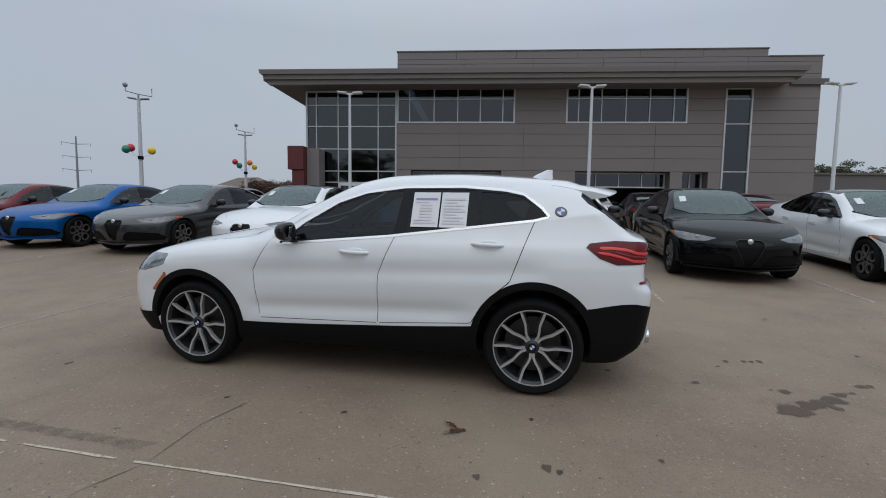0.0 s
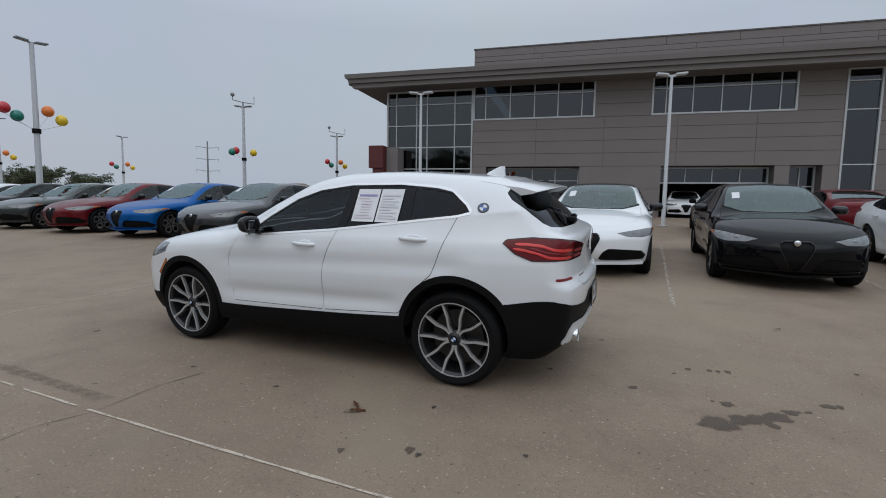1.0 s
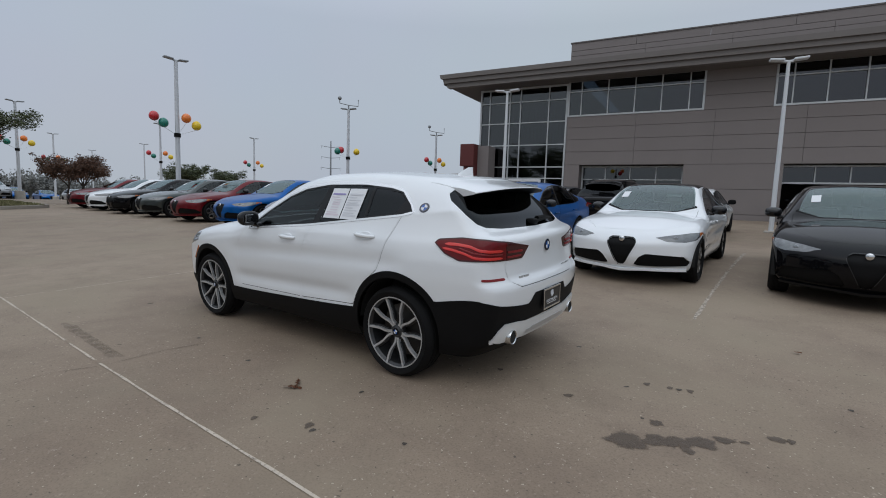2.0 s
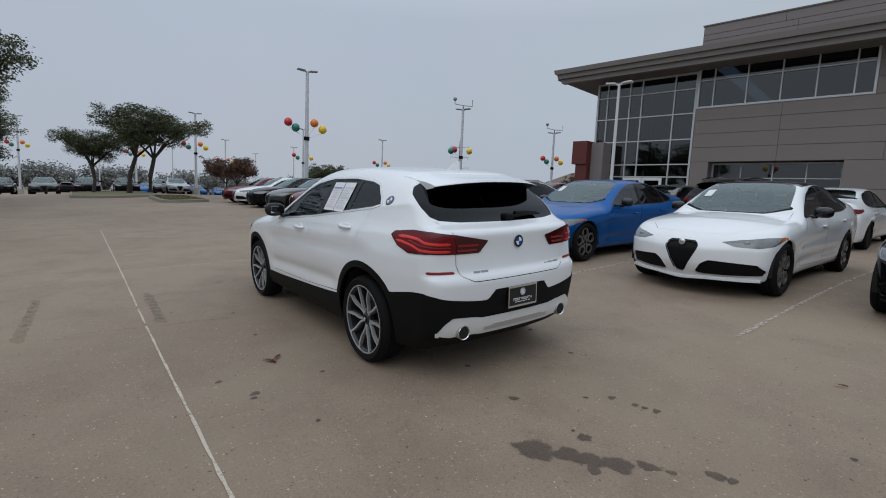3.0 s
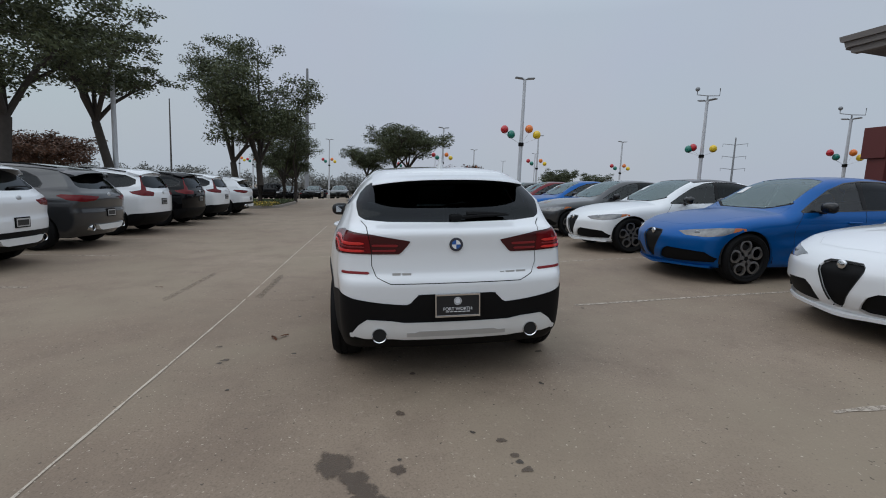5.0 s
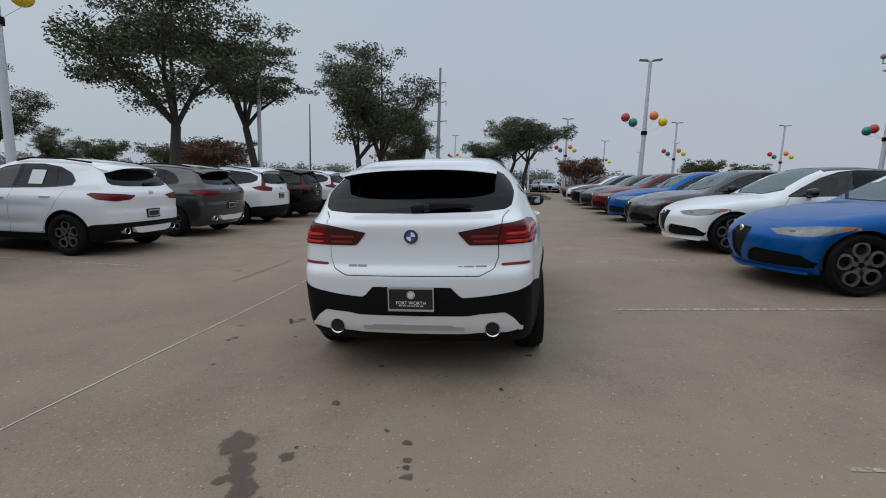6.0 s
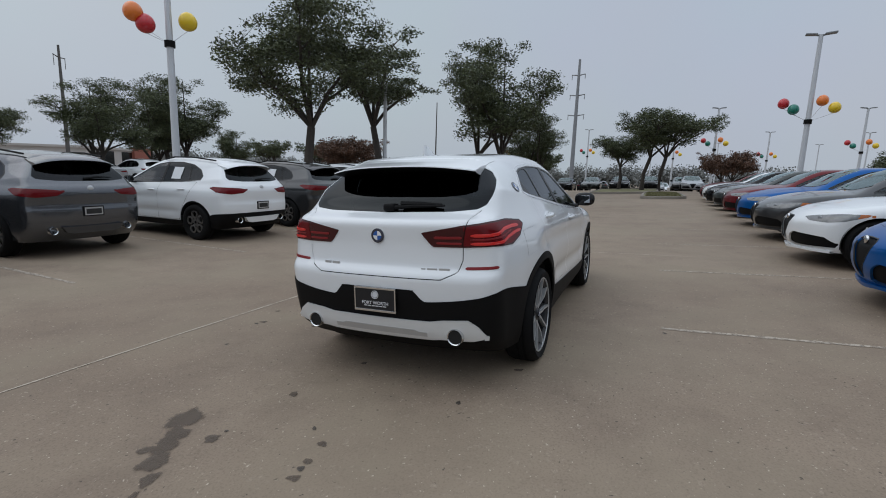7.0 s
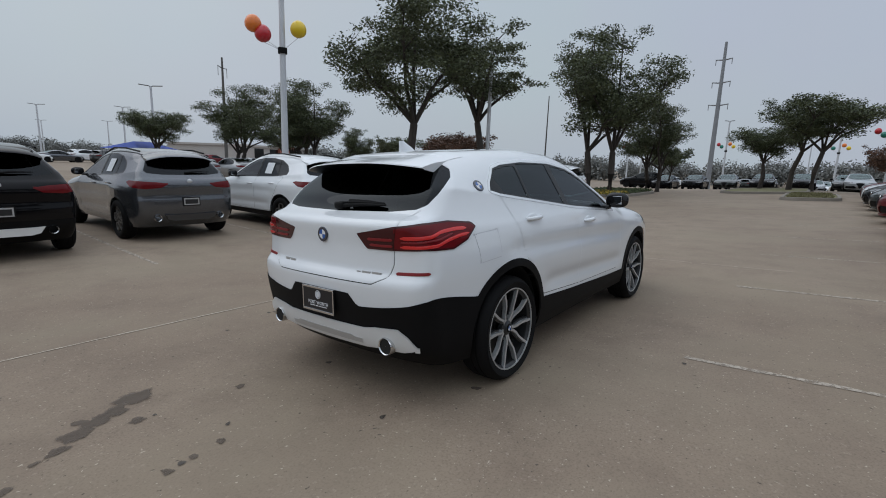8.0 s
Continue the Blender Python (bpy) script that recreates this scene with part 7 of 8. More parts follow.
for src, x, y, turn, sc in ((OAK_D, -41.3, 8.3, 130, 0.70), (OAK_C, -32.5, 1.6, 200, 0.68), (OAK_F, -48.0, 0.6, 75, 0.60), (OAK_F, -44.5, 35.0, 140, 0.55), (OAK_F, -48.0, 32.0, 300, 0.55),
                            (OAK_C, -18.6, -24.4, 30, 0.74), (OAK_C, -28.0, -27.5, 90, 0.97), (OAK_C, -27.0, -28.5, 150, 0.70), (OAK_D, -16.7, -31.5, 210, 0.68), (OAK_D, -33.0, -33.0, 10, 0.85), (OAK_C, -41.0, -33.0, 70, 0.6),
                            (CREPE, -26.8, -11.5, 10, 1.0), (OAK_F, -65.6, -46.8, 100, 1.0), (OAK_F, -70.0, -39.5, 30, 1.0), (OAK_F, -60.0, -30.0, 50, 0.7), (CREPE, -27.0, 62.0, 20, 1.25), (OAK_F, -30.0, 64.0, 120, 0.62), (OAK_F, -56.0, 46.0, 220, 0.5), (OAK_F, -70.0, 62.0, 20, 0.6),
                            (OAK_F, 22.0, 40.0, 20, 0.62), (OAK_F, 26.0, 43.0, 80, 0.6), (OAK_F, 31.0, 42.0, 160, 0.72)):
    tree_at(src, x, y, turn, sc)


# ---- parked cars ----
HERO_CAR = build_hero(stand(CAR_X, CAR_Y, AISLE, 2.66) @ Matrix.Translation((0, 0, HERO_LIFT)))
ROW = AISLE + 90


def place_sedan(u, v, material, label, src, turn=0.0):
    """Nose at v, middle of the bay at u."""
    x, y = lot(u, v + 3.64)
    c = copy_thing(src, stand(x, y, ROW + turn))
    tagged(c, label, "car", "cars parked facing the aisle")
    return repaint(c, material)


x0, y0 = lot(-0.41, 3.38 + 3.64)
FIRST = sedan(stand(x0, y0, ROW))
tagged(FIRST, "white sport sedan with a black roof and grille", "car", "cars parked facing the aisle")
for u, v, mt, lb in ((2.48, 3.44, M_BLUE, "bright blue sport sedan with dark wheels"), (5.25, 3.40, M_SNOW, "white sport sedan with black wheels"), (8.0, 3.42, M_GREY, "dark grey sport sedan with dark wheels"),
                     (10.67, 3.5, M_BLUE, "bright blue sport sedan among others"), (13.4, 3.5, M_RED, "dark red sport sedan with dark wheels"), (16.1, 3.5, M_GREEN, "dark green-grey sport sedan with dark wheels"), (18.8, 3.5, M_BLACK, "black sport sedan with dark wheels"),
                     (21.5, 3.6, M_SNOW, "white sport sedan with dark wheels"), (24.1, 3.7, M_RED, "dark red sport sedan with dark wheels"), (-3.05, 3.52, M_BLACK, "glossy black sport sedan with a windscreen sticker"), (-5.92, 3.62, M_SNOW, "white sport sedan with dark roof")):
    one = place_sedan(u, v, mt, lb, FIRST)
    if mt is M_SNOW and u < 6:
        black_roof(one)
black_roof(FIRST)


def tint_cladding(car, material):
    for o in car.children:
        if o.name.startswith("lower_cladding"):
            o.material_slots[0].link = "OBJECT"
            o.material_slots[0].material = material


def place_suv(src, u, v, material, label):
    x, y = lot(u, v - 0.90)
    c = copy_thing(src, stand(x, y, ROW))
    tagged(c, label, "car", "cars parked nose out")
    return repaint(c, material)


x0, y0 = lot(4.18, -5.95 - 0.90)
SUV_A = suv(stand(x0, y0, ROW), "white sport utility vehicle with black cladding")
x0, y0 = lot(9.75, -6.2 - 0.90)
SUV_B = tall_suv(stand(x0, y0, ROW), "white tall crossover with L-shaped red lamps")
grey_one = place_suv(SUV_A, 1.36, -6.80, M_MIDGREY, "metallic grey sport utility vehicle")
for o in grey_one.children:
    if o.name.startswith("skid_plate"):
        o.material_slots[0].link = "OBJECT"
        o.material_slots[0].material = M_GREY
tint_cladding(grey_one, M_MIDGREY)
place_suv(SUV_A, -1.35, -6.3, M_BLACK, "black sport utility vehicle")
tint_cladding(place_suv(SUV_A, 6.95, -6.1, M_GREY, "dark grey sport utility vehicle"), M_GREY)
place_suv(SUV_B, 12.45, -6.2, M_BLACK, "black tall crossover with dark windows")
place_suv(SUV_B, 15.15, -6.2, M_SNOW, "white tall crossover with dark windows")
place_suv(SUV_A, 17.9, -6.0, M_SNOW, "white sport utility vehicle")

# further cars across the lot
FAR_SEDAN, FAR_SUV = far_build(sedan(pose(0, 0, 0), 0.11), "far_sedan"), far_build(suv(pose(0, 0, 0), "", 0.11), "far_sport_utility")
FAR_PAINT = (M_BLACK, M_SNOW, M_GREY, M_SILVER, M_RED, M_MIDGREY, M_BLUE)
rnd = random.Random(11)


def far_car(src, u, v, turn, material, what):
    x, y = lot(u, v)
    c = copy_thing(src, stand(x, y, AISLE + turn))
    tagged(c, what, "car", "cars parked across the lot")
    return repaint(c, material)


WORDS = {"black_paint": "black", "plain_white_paint": "white", "grey_paint": "dark grey", "silver_paint": "silver", "red_paint": "red", "mid_grey_paint": "grey", "blue_paint": "blue", "dark_green_grey_paint": "green-grey"}
for k in range(4):
    far_car(FAR_SUV, 80.0, -12.5 + 3.1 * k, 0, (M_BLACK, M_BLACK, M_GREEN, M_BLACK)[k], "dark sport utility vehicle far across the lot")
far_car(FAR_SUV, 50.0, -11.0, 90, M_BLACK, "black pickup-sized car beside the island")
for k in range(3):
    far_car(FAR_SUV, 58.0 + 3.0 * k, -12.6, 75, M_SNOW, "white tall crossover beyond the island")
for k in range(7):
    mt = (M_SILVER, M_GREY, M_BLACK, M_BLACK, M_GREEN, M_BLACK, M_BLACK)[k]
    far_car(FAR_SEDAN, *((46.0, 4.6) if k == 0 else (49.0 + 0.3 * k, 6.8 - 2.8 * k)), 180, mt, WORDS[mt.name] + " sedan parked beyond the grass island")
for k in range(9):
    mt = FAR_PAINT[rnd.randrange(7)]
    far_car(FAR_SUV if k % 2 else FAR_SEDAN, 70.0 + 0.4 * k, 2.0 + 3.0 * k, 180, mt, WORDS[mt.name] + " car in a distant row")
for r, v in enumerate((17.0, 22.5)):
    for k in range(11):
        mt = FAR_PAINT[rnd.randrange(7)]
        far_car(FAR_SEDAN if rnd.random() < 0.6 else FAR_SUV, 12 + 2.9 * k + rnd.uniform(-0.2, 0.2), v, 90 if r else 270, mt, WORDS[mt.name] + " car in a distant row")
for k in range(10):
    mt = FAR_PAINT[rnd.randrange(7)]
    far_car(FAR_SEDAN if k % 3 else FAR_SUV, 16 + 3.0 * k, -60 - 2.2 * k + rnd.uniform(-3, 3), 20, M_RED if k == 1 else mt, ("red" if k == 1 else WORDS[mt.name]) + " car on the lower lot")
for k in range(9):
    mt = (M_SNOW, M_RED, M_SNOW, M_BLACK, M_SILVER, M_SNOW, M_MIDGREY, M_SNOW, M_RED)[k]
    far_car(FAR_SUV if k % 3 == 1 else FAR_SEDAN, -7.0 + 3.3 * k, -62 - 1.5 * k, 10, mt, WORDS[mt.name] + " car on the lower lot")
for k in range(14):
    mt = FAR_PAINT[rnd.randrange(7)]
    far_car(FAR_SEDAN if k % 3 else FAR_SUV, 8.0 + 2.9 * k, -27 - 0.25 * k, 90, mt, WORDS[mt.name] + " car in the row behind")

for u, v, mt, lb in ((0.15, 8.3, M_SNOW, "white sedan in the second row"), (-3.08, 22.3, M_SNOW, "white sedan standing in the open garage bay"), (-3.6, 8.4, M_BLACK, "black sedan in the second row"), (2.4, 8.5, M_BLACK, "black sedan in the second row"), (-6.3, 8.1, M_RED, "red sedan in the second row"),
                     (4.6, 8.6, M_GREY, "grey sedan in the second row"), (10.2, 9.5, M_RED, "red sedan in the second row"), (13.0, 9.5, M_GREY, "grey sedan in the second row"), (15.8, 9.5, M_RED, "red sedan in the second row")):
    place_sedan(u, v, mt, lb, FAR_SEDAN, 0 if v > 12 else 180)
far_car(FAR_SUV, 2.7, 12.6, 270, M_BLACK, "black sport utility vehicle in the second row")
for base in (FAR_SEDAN, FAR_SUV):
    x, y = lot(82.0 if base is FAR_SEDAN else 84.0, 3.0)
    base.matrix_world = stand(x, y, AISLE + 180)
    tagged(base, "white car at the far end of the lot", "car", "cars parked across the lot")

# ---- planting islands ----
M_KERB = mat("concrete_kerb", (0.22, 0.195, 0.165), 0.85, 0, 0.12, 2, 0.4, 0.3)
M_GRASS = mat("dry_grass", (0.11, 0.115, 0.045), 0.9, 0, 0.35, 3, 0.8, 0.4, second=(0.16, 0.13, 0.07))
M_MULCH = mat("dark_mulch", (0.060, 0.042, 0.030), 0.95, 0, 0.4, 9, 0.8, 0.6)
M_FLOWER = mat("yellow_flowers", (0.50, 0.36, 0.06), 0.7, 0, 0.3, 3, 0, 0, island=True)
M_HERB = mat("low_herb", (0.07, 0.095, 0.035), 0.7, 0, 0.3, 3, 0, 0, island=True)


def island(u0, u1, v0, v1, top, label):
    """A kerbed bed with rounded ends."""
    def ring(inset, lift):
        pts = []
        r = min(u1 - u0, v1 - v0) / 2 * 0.9 - inset
        for cu, cv, a0 in ((u1 - inset - r, v1 - inset - r, 0), (u0 + inset + r, v1 - inset - r, 90), (u0 + inset + r, v0 + inset + r, 180), (u1 - inset - r, v0 + inset + r, 270)):
            for k in range(7):
                a = radians(a0 + 15 * k)
                x, y = lot(cu + r * math.cos(a), cv + r * math.sin(a))
                pts.append((x, y, float(land(x, y)) + lift))
        return pts
    e = empty("planting_island", pose(0, 0, 0), label, "planting bed", "", "structure")
    bm = bmesh.new()
    rings = [[bm.verts.new(p) for p in ring(i, z)] for i, z in ((0, -0.02), (0.01, 0.13), (0.03, 0.15), (0.15, 0.15), (0.16, 0.09))]
    n = len(rings[0])
    for a, b in zip(rings, rings[1:]):
        for k in range(n):
            bm.faces.new((a[k], a[(k + 1) % n], b[(k + 1) % n], b[k]))
    bmesh.ops.recalc_face_normals(bm, faces=bm.faces)
    part("kerb", bm, M_KERB, e, "", 40)
    bm = bmesh.new()
    bm.faces.new([bm.verts.new((x, y, z)) for x, y, z in ring(0.15, 0.11)])
    bmesh.ops.recalc_face_normals(bm, faces=bm.faces)
    part("bed", bm, top, e)
    return e


island(22.6, 31.0, -9.6, -5.9, M_MULCH, "kerbed mulch bed with yellow flowers under oaks")
island(24.0, 30.6, 0.9, 3.2, M_GRASS, "kerbed grass island at the end of the row")
island(31.4, 44.0, -2.8, 1.9, M_GRASS, "long kerbed grass island under oaks")
island(12.0, 20.0, -12.6, -11.2, M_GRASS, "kerbed grass strip with oaks")


def tuft(name, u0, u1, v0, v1, count, material, size, lift, label, category, seed):
    """Loose small leaves low over a bed."""
    rnd = random.Random(seed)
    v, f = [], []
    for _ in range(count):
        x, y = lot(rnd.uniform(u0, u1), rnd.uniform(v0, v1))
        p = Vector((x, y, float(land(x, y)) + 0.11 + rnd.uniform(0, lift)))
        a = Vector((rnd.uniform(-1, 1), rnd.uniform(-1, 1), rnd.uniform(0.1, 1))).normalized() * size * rnd.uniform(0.6, 1.4)
        b = a.cross(Vector((rnd.uniform(-1, 1), rnd.uniform(-1, 1), rnd.uniform(-1, 1)))).normalized() * size * 0.35
        i = len(v)
        v += [tuple(p - b), tuple(p + b), tuple(p + a + b * 0.3), tuple(p + a - b * 0.3)]
        f.append((i, i + 1, i + 2, i + 3))
    me = bpy.data.meshes.new(name)
    me.from_pydata(v, [], f)
    me.materials.append(material)
    return tagged(new(name, me), label, category, "", "stuff")


tuft("flowers", 22.9, 25.5, -8.6, -6.2, 2600, M_FLOWER, 0.06, 0.18, "low yellow and orange bedding flowers", "flowers", 1)
tuft("herbs", 22.8, 30.6, -9.3, -6.2, 5200, M_HERB, 0.09, 0.16, "low green plants on the mulch bed", "plants", 2)
tuft("grass", 24.3, 30.3, 1.2, 2.9, 6000, M_GRASS, 0.06, 0.05, "short dry grass on the island", "grass", 3)

# ---- far surroundings ----
M_WOOD = mat("weathered_pole", (0.11, 0.105, 0.10), 0.85, 0, 0.2, 3, 0.4, 0.2)
M_STEEL = mat("weathering_steel", (0.25, 0.26, 0.275), 0.6, 0.3, 0.1, 1)
M_ROOF = mat("brown_shingles", (0.17, 0.135, 0.11), 0.9, 0, 0.15, 1.5, 0.5, 0.3)
M_HOUSE = mat("tan_brick", (0.27, 0.22, 0.18), 0.85, 0, 0.12, 1.5, 0.4, 0.2)
M_STORE = mat("store_wall", (0.46, 0.43, 0.41), 0.8, 0, 0.1, 0.5, 0.2, 0.1)
M_STORERED = mat("store_red", (0.30, 0.10, 0.07), 0.8, 0, 0.1, 0.5, 0.2, 0.1)
M_CANOPY = mat("blue_canopy_cloth", (0.02, 0.06, 0.33), 0.7, 0, 0.1, 2)


def utility_pole(x, y, height, arms, r, material, label, turn=0.0):
    e = empty("utility_pole", pose(x, y, float(land(x, y)), 0, 0, turn), label, "utility pole", "utility poles")
    bm = bmesh.new()
    tube(bm, [(0, 0, 0), (0, 0, height * 0.5), (0, 0, height)], [r, r * 0.8, r * 0.5], 8)
    part("pole", bm, material, e, "", 50)
    for k, (z, w) in enumerate(arms):
        bm = bmesh.new()
        tube(bm, [(-w, 0, z + w * 0.12), (0, 0, z), (w, 0, z + w * 0.12)], [r * 0.18, r * 0.30, r * 0.18], 6)
        for s in (-1, 1):
            tube(bm, [(s * w * 0.95, 0, z + w * 0.11), (s * w * 0.95, 0, z + w * 0.11 - 1.2)], [r * 0.14, r * 0.14], 5)
        part("cross_arm", bm, material, e, "", 50)
    return e


utility_pole(-125.8, 2.1, 33.4, ((19.5, 2.2), (24.5, 2.0), (29.5, 1.8)), 0.62, M_STEEL, "tall steel transmission pole with cross arms", 70)
utility_pole(-154.0, 172.0, 30.0, ((17.0, 4.6), (22.0, 4.4), (27.0, 4.6)), 0.5, M_STEEL, "tall steel transmission pole with long arms", 45)
utility_pole(-31.6, -6.0, 6.7, (), 0.07, M_WOOD, "thin dark metal post by the bed")
utility_pole(-38.0, -54.0, 14.4, ((13.0, 1.3),), 0.25, M_WOOD, "wooden utility pole with a cross arm", 30)


def house(x, y, turn, w, d, eave, ridge, label):
    e = empty("house", pose(x, y, float(land(x, y)), 0, 0, turn), label, "house", "distant houses")
    part("wall", boxes(((-w / 2, -d / 2, 0), (w / 2, d / 2, eave))), M_HOUSE, e)
    bm = bmesh.new()
    o = 0.6
    a = [bm.verts.new(p) for p in ((-w / 2 - o, -d / 2 - o, eave), (w / 2 + o, -d / 2 - o, eave), (w / 2 + o, d / 2 + o, eave), (-w / 2 - o, d / 2 + o, eave))]
    b = [bm.verts.new((-w / 2 + d / 2, 0, ridge)), bm.verts.new((w / 2 - d / 2, 0, ridge))]
    for q in ((a[0], a[1], b[1], b[0]), (a[2], a[3], b[0], b[1]), (a[1], a[2], b[1]), (a[3], a[0], b[0]), (a[3], a[2], a[1], a[0])):
        bm.faces.new(q)
    part("roof", bm, M_ROOF, e)
    for k in range(3):
        part("window", boxes(((-w / 2 + 2.2 + k * w / 3.2, -d / 2 - 0.05, 1.0), (-w / 2 + 3.6 + k * w / 3.2, -d / 2 + 0.02, 2.3))), M_GLOSSBLACK, e)
    return e


house(-50.0, 100.0, -20, 17.0, 11.0, 4.2, 7.6, "tan brick house with a brown hipped roof")
house(-66.0, 104.0, 10, 14.0, 10.0, 3.8, 6.6, "tan brick house with a brown hipped roof")
house(-120.0, 120.0, 30, 20.0, 11.0, 4.2, 7.2, "tan brick house with a brown hipped roof")
bm = boxes(((18.3, 31.0, 0.2), (46.0, 31.3, 3.72)), ((18.3, 30.9, 3.72), (46.0, 31.4, 3.84)))
tagged(part("yard_wall", bm, M_PANELDARK), "long dark screen wall beside the building", "wall", "", "structure")
store = empty("store_building", pose(-68.0, -92.0, 0, 0, 0, 25), "long low store with pale and red walls", "store")
part("wall", boxes(((-34, -8, -0.2), (14, 8, 3.3))), M_STORE, store)
part("red_bay", boxes(((-10, 8.0, -0.2), (-2, 8.6, 4.0))), M_STORERED, store)
part("roof_band", boxes(((-34.3, -8.3, 3.3), (14.3, 8.3, 3.7))), M_STORE, store)
for k in range(6):
    part("window", boxes(((-30 + 7 * k, 8.0, 0.3), (-26 + 7 * k, 8.08, 3.0))), M_GLOSSBLACK, store)
warehouse = empty("warehouse", pose(-120.0, -52.0, 0, 0, 0, 62), "long low grey warehouse far off", "warehouse")
part("wall", boxes(((-45, -10, -4.0), (22, 10, 1.3))), M_PARAPETCAP, warehouse)
part("roof", boxes(((-45.5, -10.5, 1.3), (22.5, 10.5, 1.7))), M_PANEL, warehouse)
tent = empty("canopy_tent", pose(-17.3, -34.9, float(land(0, -34.9)), 0, 0, 20), "blue cloth canopy tent on thin legs", "canopy")
bm = bmesh.new()
a = [bm.verts.new(p) for p in ((-2.2, -1.8, 1.8), (2.2, -1.8, 1.8), (2.2, 1.8, 1.8), (-2.2, 1.8, 1.8))]
b = [bm.verts.new(p) for p in ((-0.8, 0, 2.4), (0.8, 0, 2.4))]
for q in ((a[0], a[1], b[1], b[0]), (a[2], a[3], b[0], b[1]), (a[1], a[2], b[1]), (a[3], a[0], b[0]), (a[3], a[2], a[1], a[0])):
    bm.faces.new(q)
part("cloth", bm, M_CANOPY, tent)
for sx in (-2.1, 2.1):
    for sy in (-1.7, 1.7):
        part("leg", boxes(((sx - 0.03, sy - 0.03, 0), (sx + 0.03, sy + 0.03, 1.8))), M_STEEL, tent)


def tree_belt(name, pts, height, seed, label):
    """A far wood: leafy clumps along a line, one thing that nobody could count."""
    rng = np.random.default_rng(seed)
    quads = []
    for (x0, y0), (x1, y1) in zip(pts, pts[1:]):
        n = int(math.hypot(x1 - x0, y1 - y0) / 1.3)
        t = np.arange(n) / n
        c = np.stack([x0 + (x1 - x0) * t, y0 + (y1 - y0) * t], 1) + rng.uniform(-6, 6, (n, 2))
        c, hh = np.repeat(c, 380, 0), np.repeat(height * rng.uniform(0.5, 1.1, n), 380)
        m = len(c)

        def ways():
            w = rng.normal(size=(m, 3))
            return w / np.linalg.norm(w, axis=1)[:, None]

        d = ways() * rng.uniform(0.25, 1.0, (m, 1))
        p = np.stack([c[:, 0] + d[:, 0] * hh * 0.42, c[:, 1] + d[:, 1] * hh * 0.42, land(c[:, 0], c[:, 1]) + np.maximum(0.1, hh * 0.5 + d[:, 2] * hh * 0.5)], 1)
        a = ways()
        b = np.cross(a, ways())
        b /= np.linalg.norm(b, axis=1)[:, None] + 1e-9
        big = hh * (1.75 - 0.95 * (d[:, 2] * 0.5 + 0.5))
        a, b = a * big[:, None] * 0.040, b * big[:, None] * 0.031
        quads.append(np.stack([p - a, p + b, p + a, p - b], 1).reshape(-1, 3))
    v = np.concatenate(quads)
    f = np.arange(len(v)).reshape(-1, 4).tolist()
    v = v.tolist()
    me = bpy.data.meshes.new(name)
    me.from_pydata(v, [], f)
    me.materials.append(M_HAZELEAF)
    return tagged(new(name, me), label, "woods", "", "stuff")


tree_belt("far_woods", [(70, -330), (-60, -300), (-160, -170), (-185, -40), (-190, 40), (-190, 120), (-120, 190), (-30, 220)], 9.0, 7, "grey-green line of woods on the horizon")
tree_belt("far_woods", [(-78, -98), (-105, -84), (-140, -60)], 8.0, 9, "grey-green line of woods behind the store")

# ---- lines on the paving ----
strip("paving_joint", [(-12, -2.16), (0.8, -2.13), (11.5, -2.11)], 0.017, M_JOINT, "pale sealed joint in the concrete", "joint", 0.004, 0.35)
strip("paving_joint", [(5.12, -2.1), (5.12, 2.2)], 0.014, M_JOINT, "faint sealed joint across the aisle", "joint", 0.004, 0.5)
for u in (-4.25, -1.57):
    strip("bay_line", [(u, 2.15), (u + 0.01, 3.3), (u - 0.02, 8.6)], 0.045, M_LINE, "worn white bay line on concrete", "line", 0.004, 0.35)
for u in (1.10, 3.82, 6.5, 9.2, 11.9, 14.6, 17.3, 20.0):
    strip("bay_line", [(u, 1.70), (u + 0.01, 3.3), (u - 0.02, 8.6)], 0.05, M_LINE, "worn white bay line on concrete", "line", 0.004, 0.30)
for u in (-2.6, 0.1, 2.83, 5.55, 8.3, 11.0, 13.8):
    strip("bay_line", [(u - 0.05, -5.0), (u + 0.05, -10.0)], 0.055, M_LINE, "worn white bay line on concrete", "line", 0.004, 0.30)
strip("paving_crack", [(2.0, -2.95), (2.05, -2.4), (1.93, -2.13), (1.95, -1.7), (1.85, -1.33)], 0.004, M_CRACK, "thin dark crack across the joint", "crack", 0.003, 0.8)
patch("oil_stain", 2.35, 3.22, ((-0.17, -0.03, 0.115, 0.75, 0.4), (-0.03, 0.05, 0.075, 0.8, 0.7), (0.08, 0.09, 0.095, 0.6, 0.3), (0.21, 0.16, 0.085, 0.7, 0.4), (0.32, 0.25, 0.055, 0.7, 0.5), (0.14, 0.03, 0.04, 0.8, 0.0)), M_STAIN, "dark irregular oil stain on the concrete", 5)
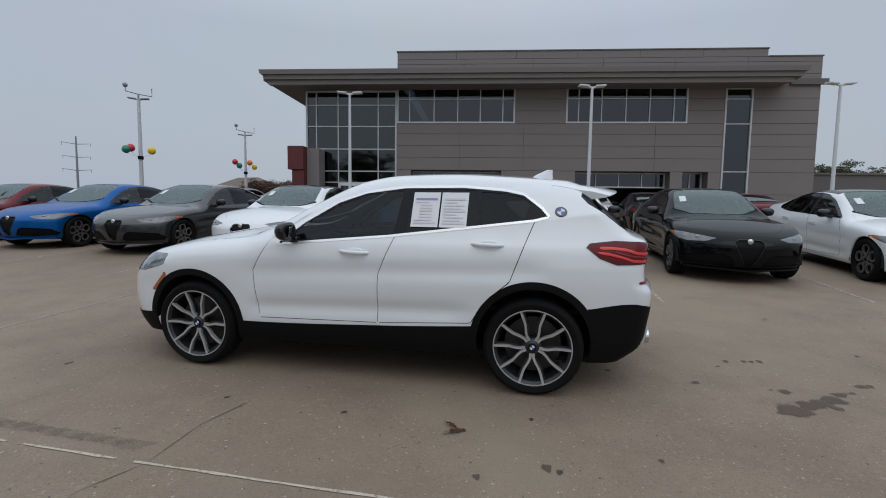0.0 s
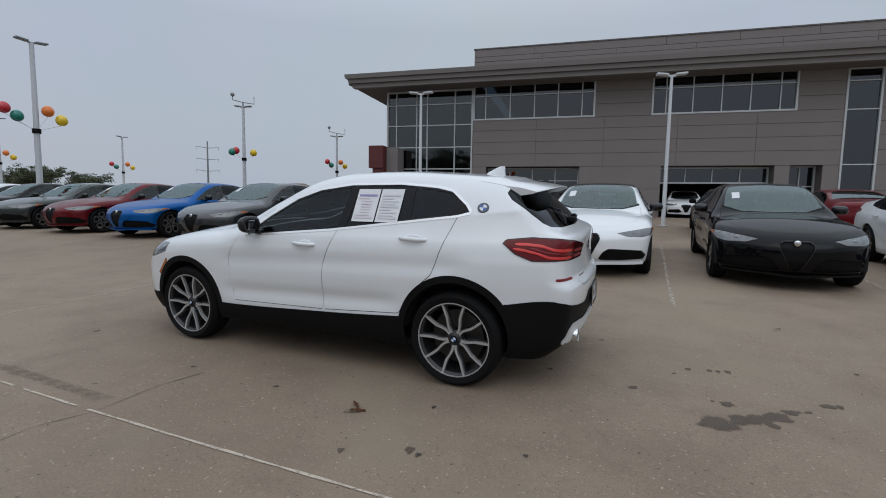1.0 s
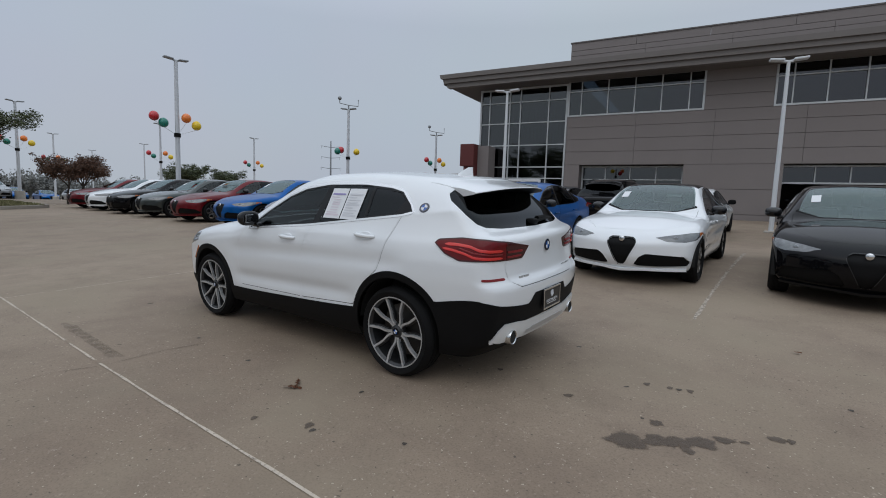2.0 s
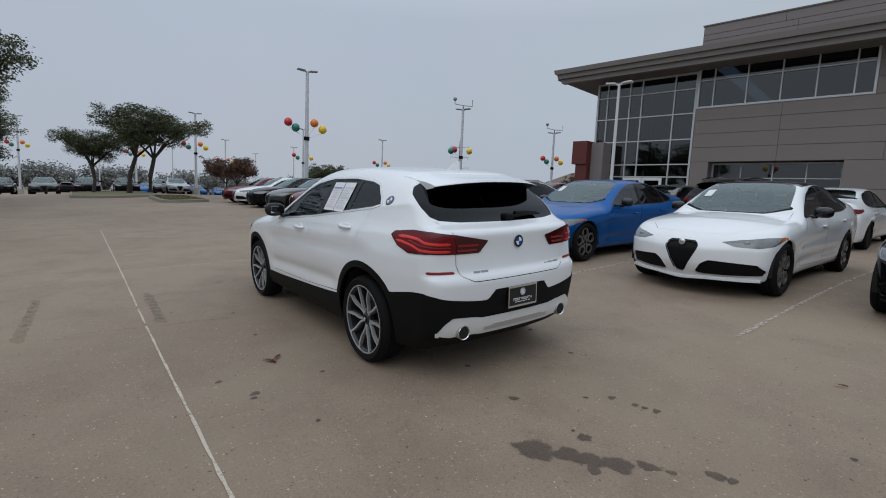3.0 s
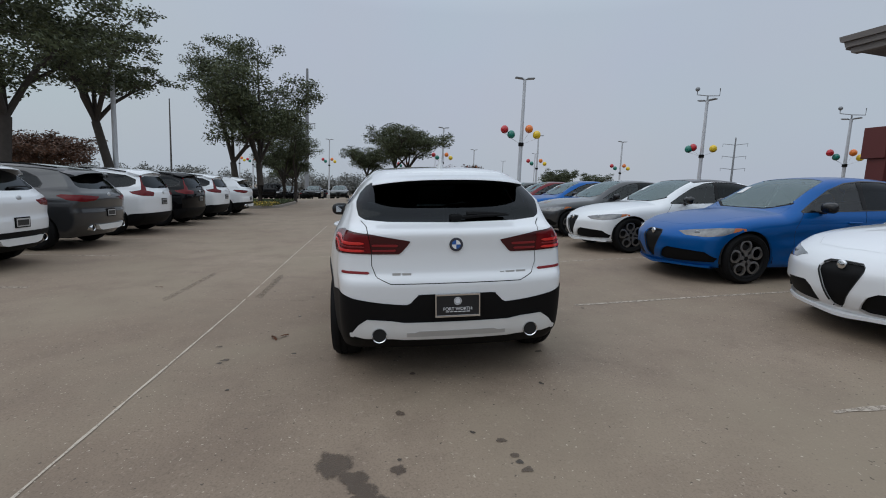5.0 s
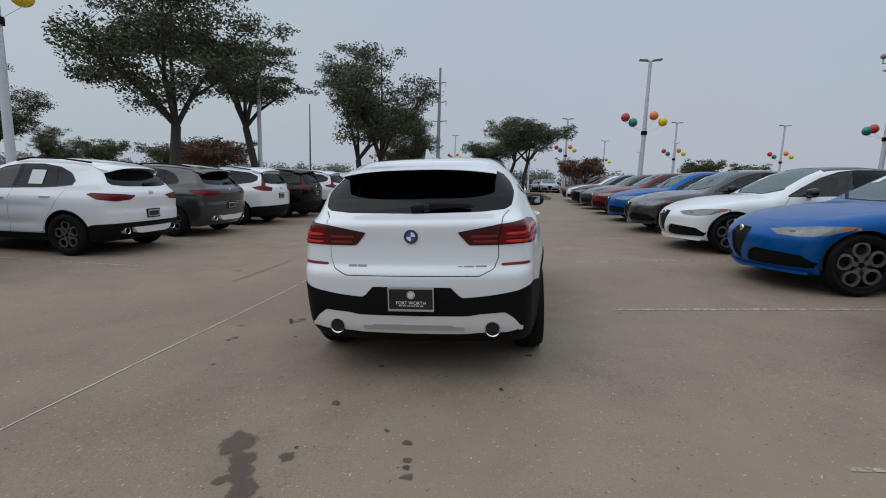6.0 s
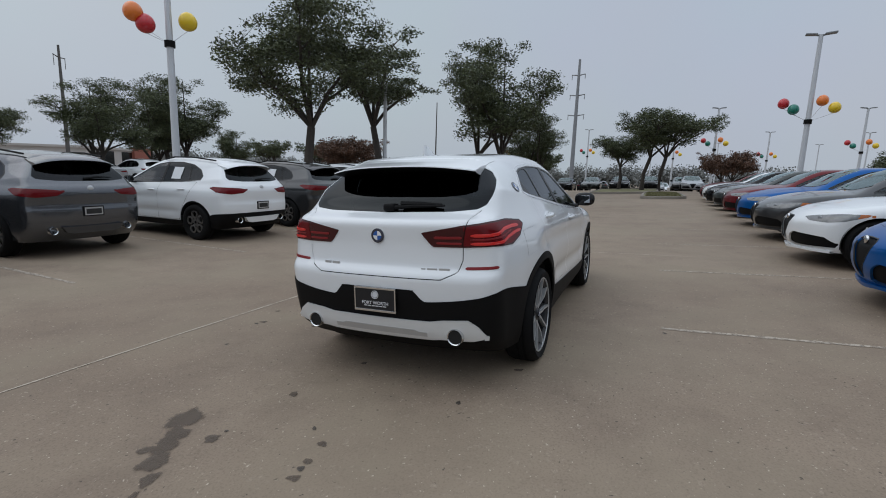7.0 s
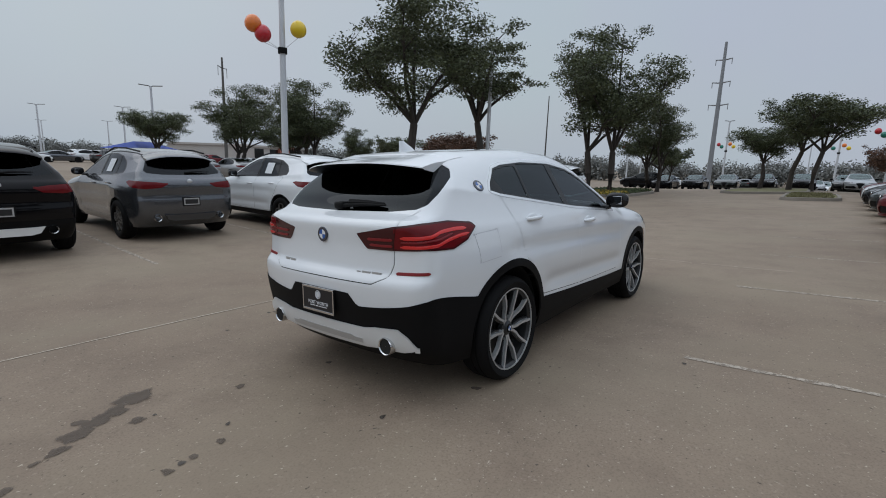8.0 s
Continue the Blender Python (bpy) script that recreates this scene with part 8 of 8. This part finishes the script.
for k, (x, y, r) in enumerate(((1.75, 3.60, 0.035), (2.08, 3.95, 0.018), (2.20, 4.07, 0.028), (2.35, 4.08, 0.026), (2.41, 4.08, 0.022), (2.48, 4.09, 0.030), (2.31, 3.49, 0.045), (2.23, 3.51, 0.014), (2.77, 3.50, 0.025), (2.93, 3.63, 0.045), (-0.71, 2.97, 0.022),
                               (0.48, 2.95, 0.020), (0.50, 2.43, 0.035), (0.56, 2.40, 0.022), (0.14, 2.33, 0.025), (1.11, 2.54, 0.018), (1.59, 4.62, 0.022), (1.17, 3.80, 0.025), (-1.57, 3.11, 0.022), (-3.12, 3.54, 0.03), (3.0, 3.64, 0.03), (1.0, 4.9, 0.03), (3.4, 4.3, 0.02), (-0.1, 6.0, 0.02))):
    patch("oil_drop", x, y, ((0, 0, r, 0.75, 0.4 * k), (0.3 * r, 0.4 * r, 0.55 * r, 0.8, 0.2)), M_STAIN if r > 0.024 else M_DROP, "small dark drip mark on the concrete", 20 + k)
for k, (xa, ya, xb, yb) in enumerate(((-3.0, 2.65, -1.70, 2.46), (-3.40, 1.66, -1.78, 1.39))):
    for j in range(9):
        t = (j + 0.5) / 9
        patch("tyre_scuff", xa + (xb - xa) * t, ya + (yb - ya) * t, ((0, 0, 0.13, 0.34, -0.14), (0.06, 0.02, 0.09, 0.3, -0.1)), M_STAINLIGHT, "faint dark tyre scuff on the concrete", 60 + 10 * k + j)


def oak_leaf(x, y, turn, size):
    """A fallen lobed leaf, slightly curled."""
    bm = bmesh.new()
    outline = []
    for i in range(28):
        t = i / 27
        w = (0.10 + 0.30 * math.sin(math.pi * t)) * (1 + 0.55 * math.sin(t * math.pi * 7)) * size
        outline.append((t * size * 1.6, w * 0.5))
    top = [bm.verts.new((a, b, 0.006 + 0.05 * b * b / size + 0.01 * math.sin(a * 20))) for a, b in outline]
    low = [bm.verts.new((a, -b * 0.9, 0.006 + 0.05 * b * b / size + 0.01 * math.sin(a * 20 + 1))) for a, b in outline]
    for i in range(27):
        bm.faces.new((low[i], low[i + 1], top[i + 1], top[i]))
    bmesh.ops.solidify(bm, geom=bm.faces[:], thickness=0.001)
    ob = part("fallen_leaf", bm, M_DEADLEAF)
    ob.matrix_world = pose(x, y, float(land(x, y)) + 0.004, 0, 0, turn)
    return tagged(ob, "dry brown oak leaf on the concrete", "leaf", "fallen leaves")


oak_leaf(-0.05, 2.74, 20, 0.085)
oak_leaf(0.02, 2.80, 130, 0.07)
oak_leaf(-2.5, 1.1, 80, 0.06)
oak_leaf(3.3, 5.4, 200, 0.05)
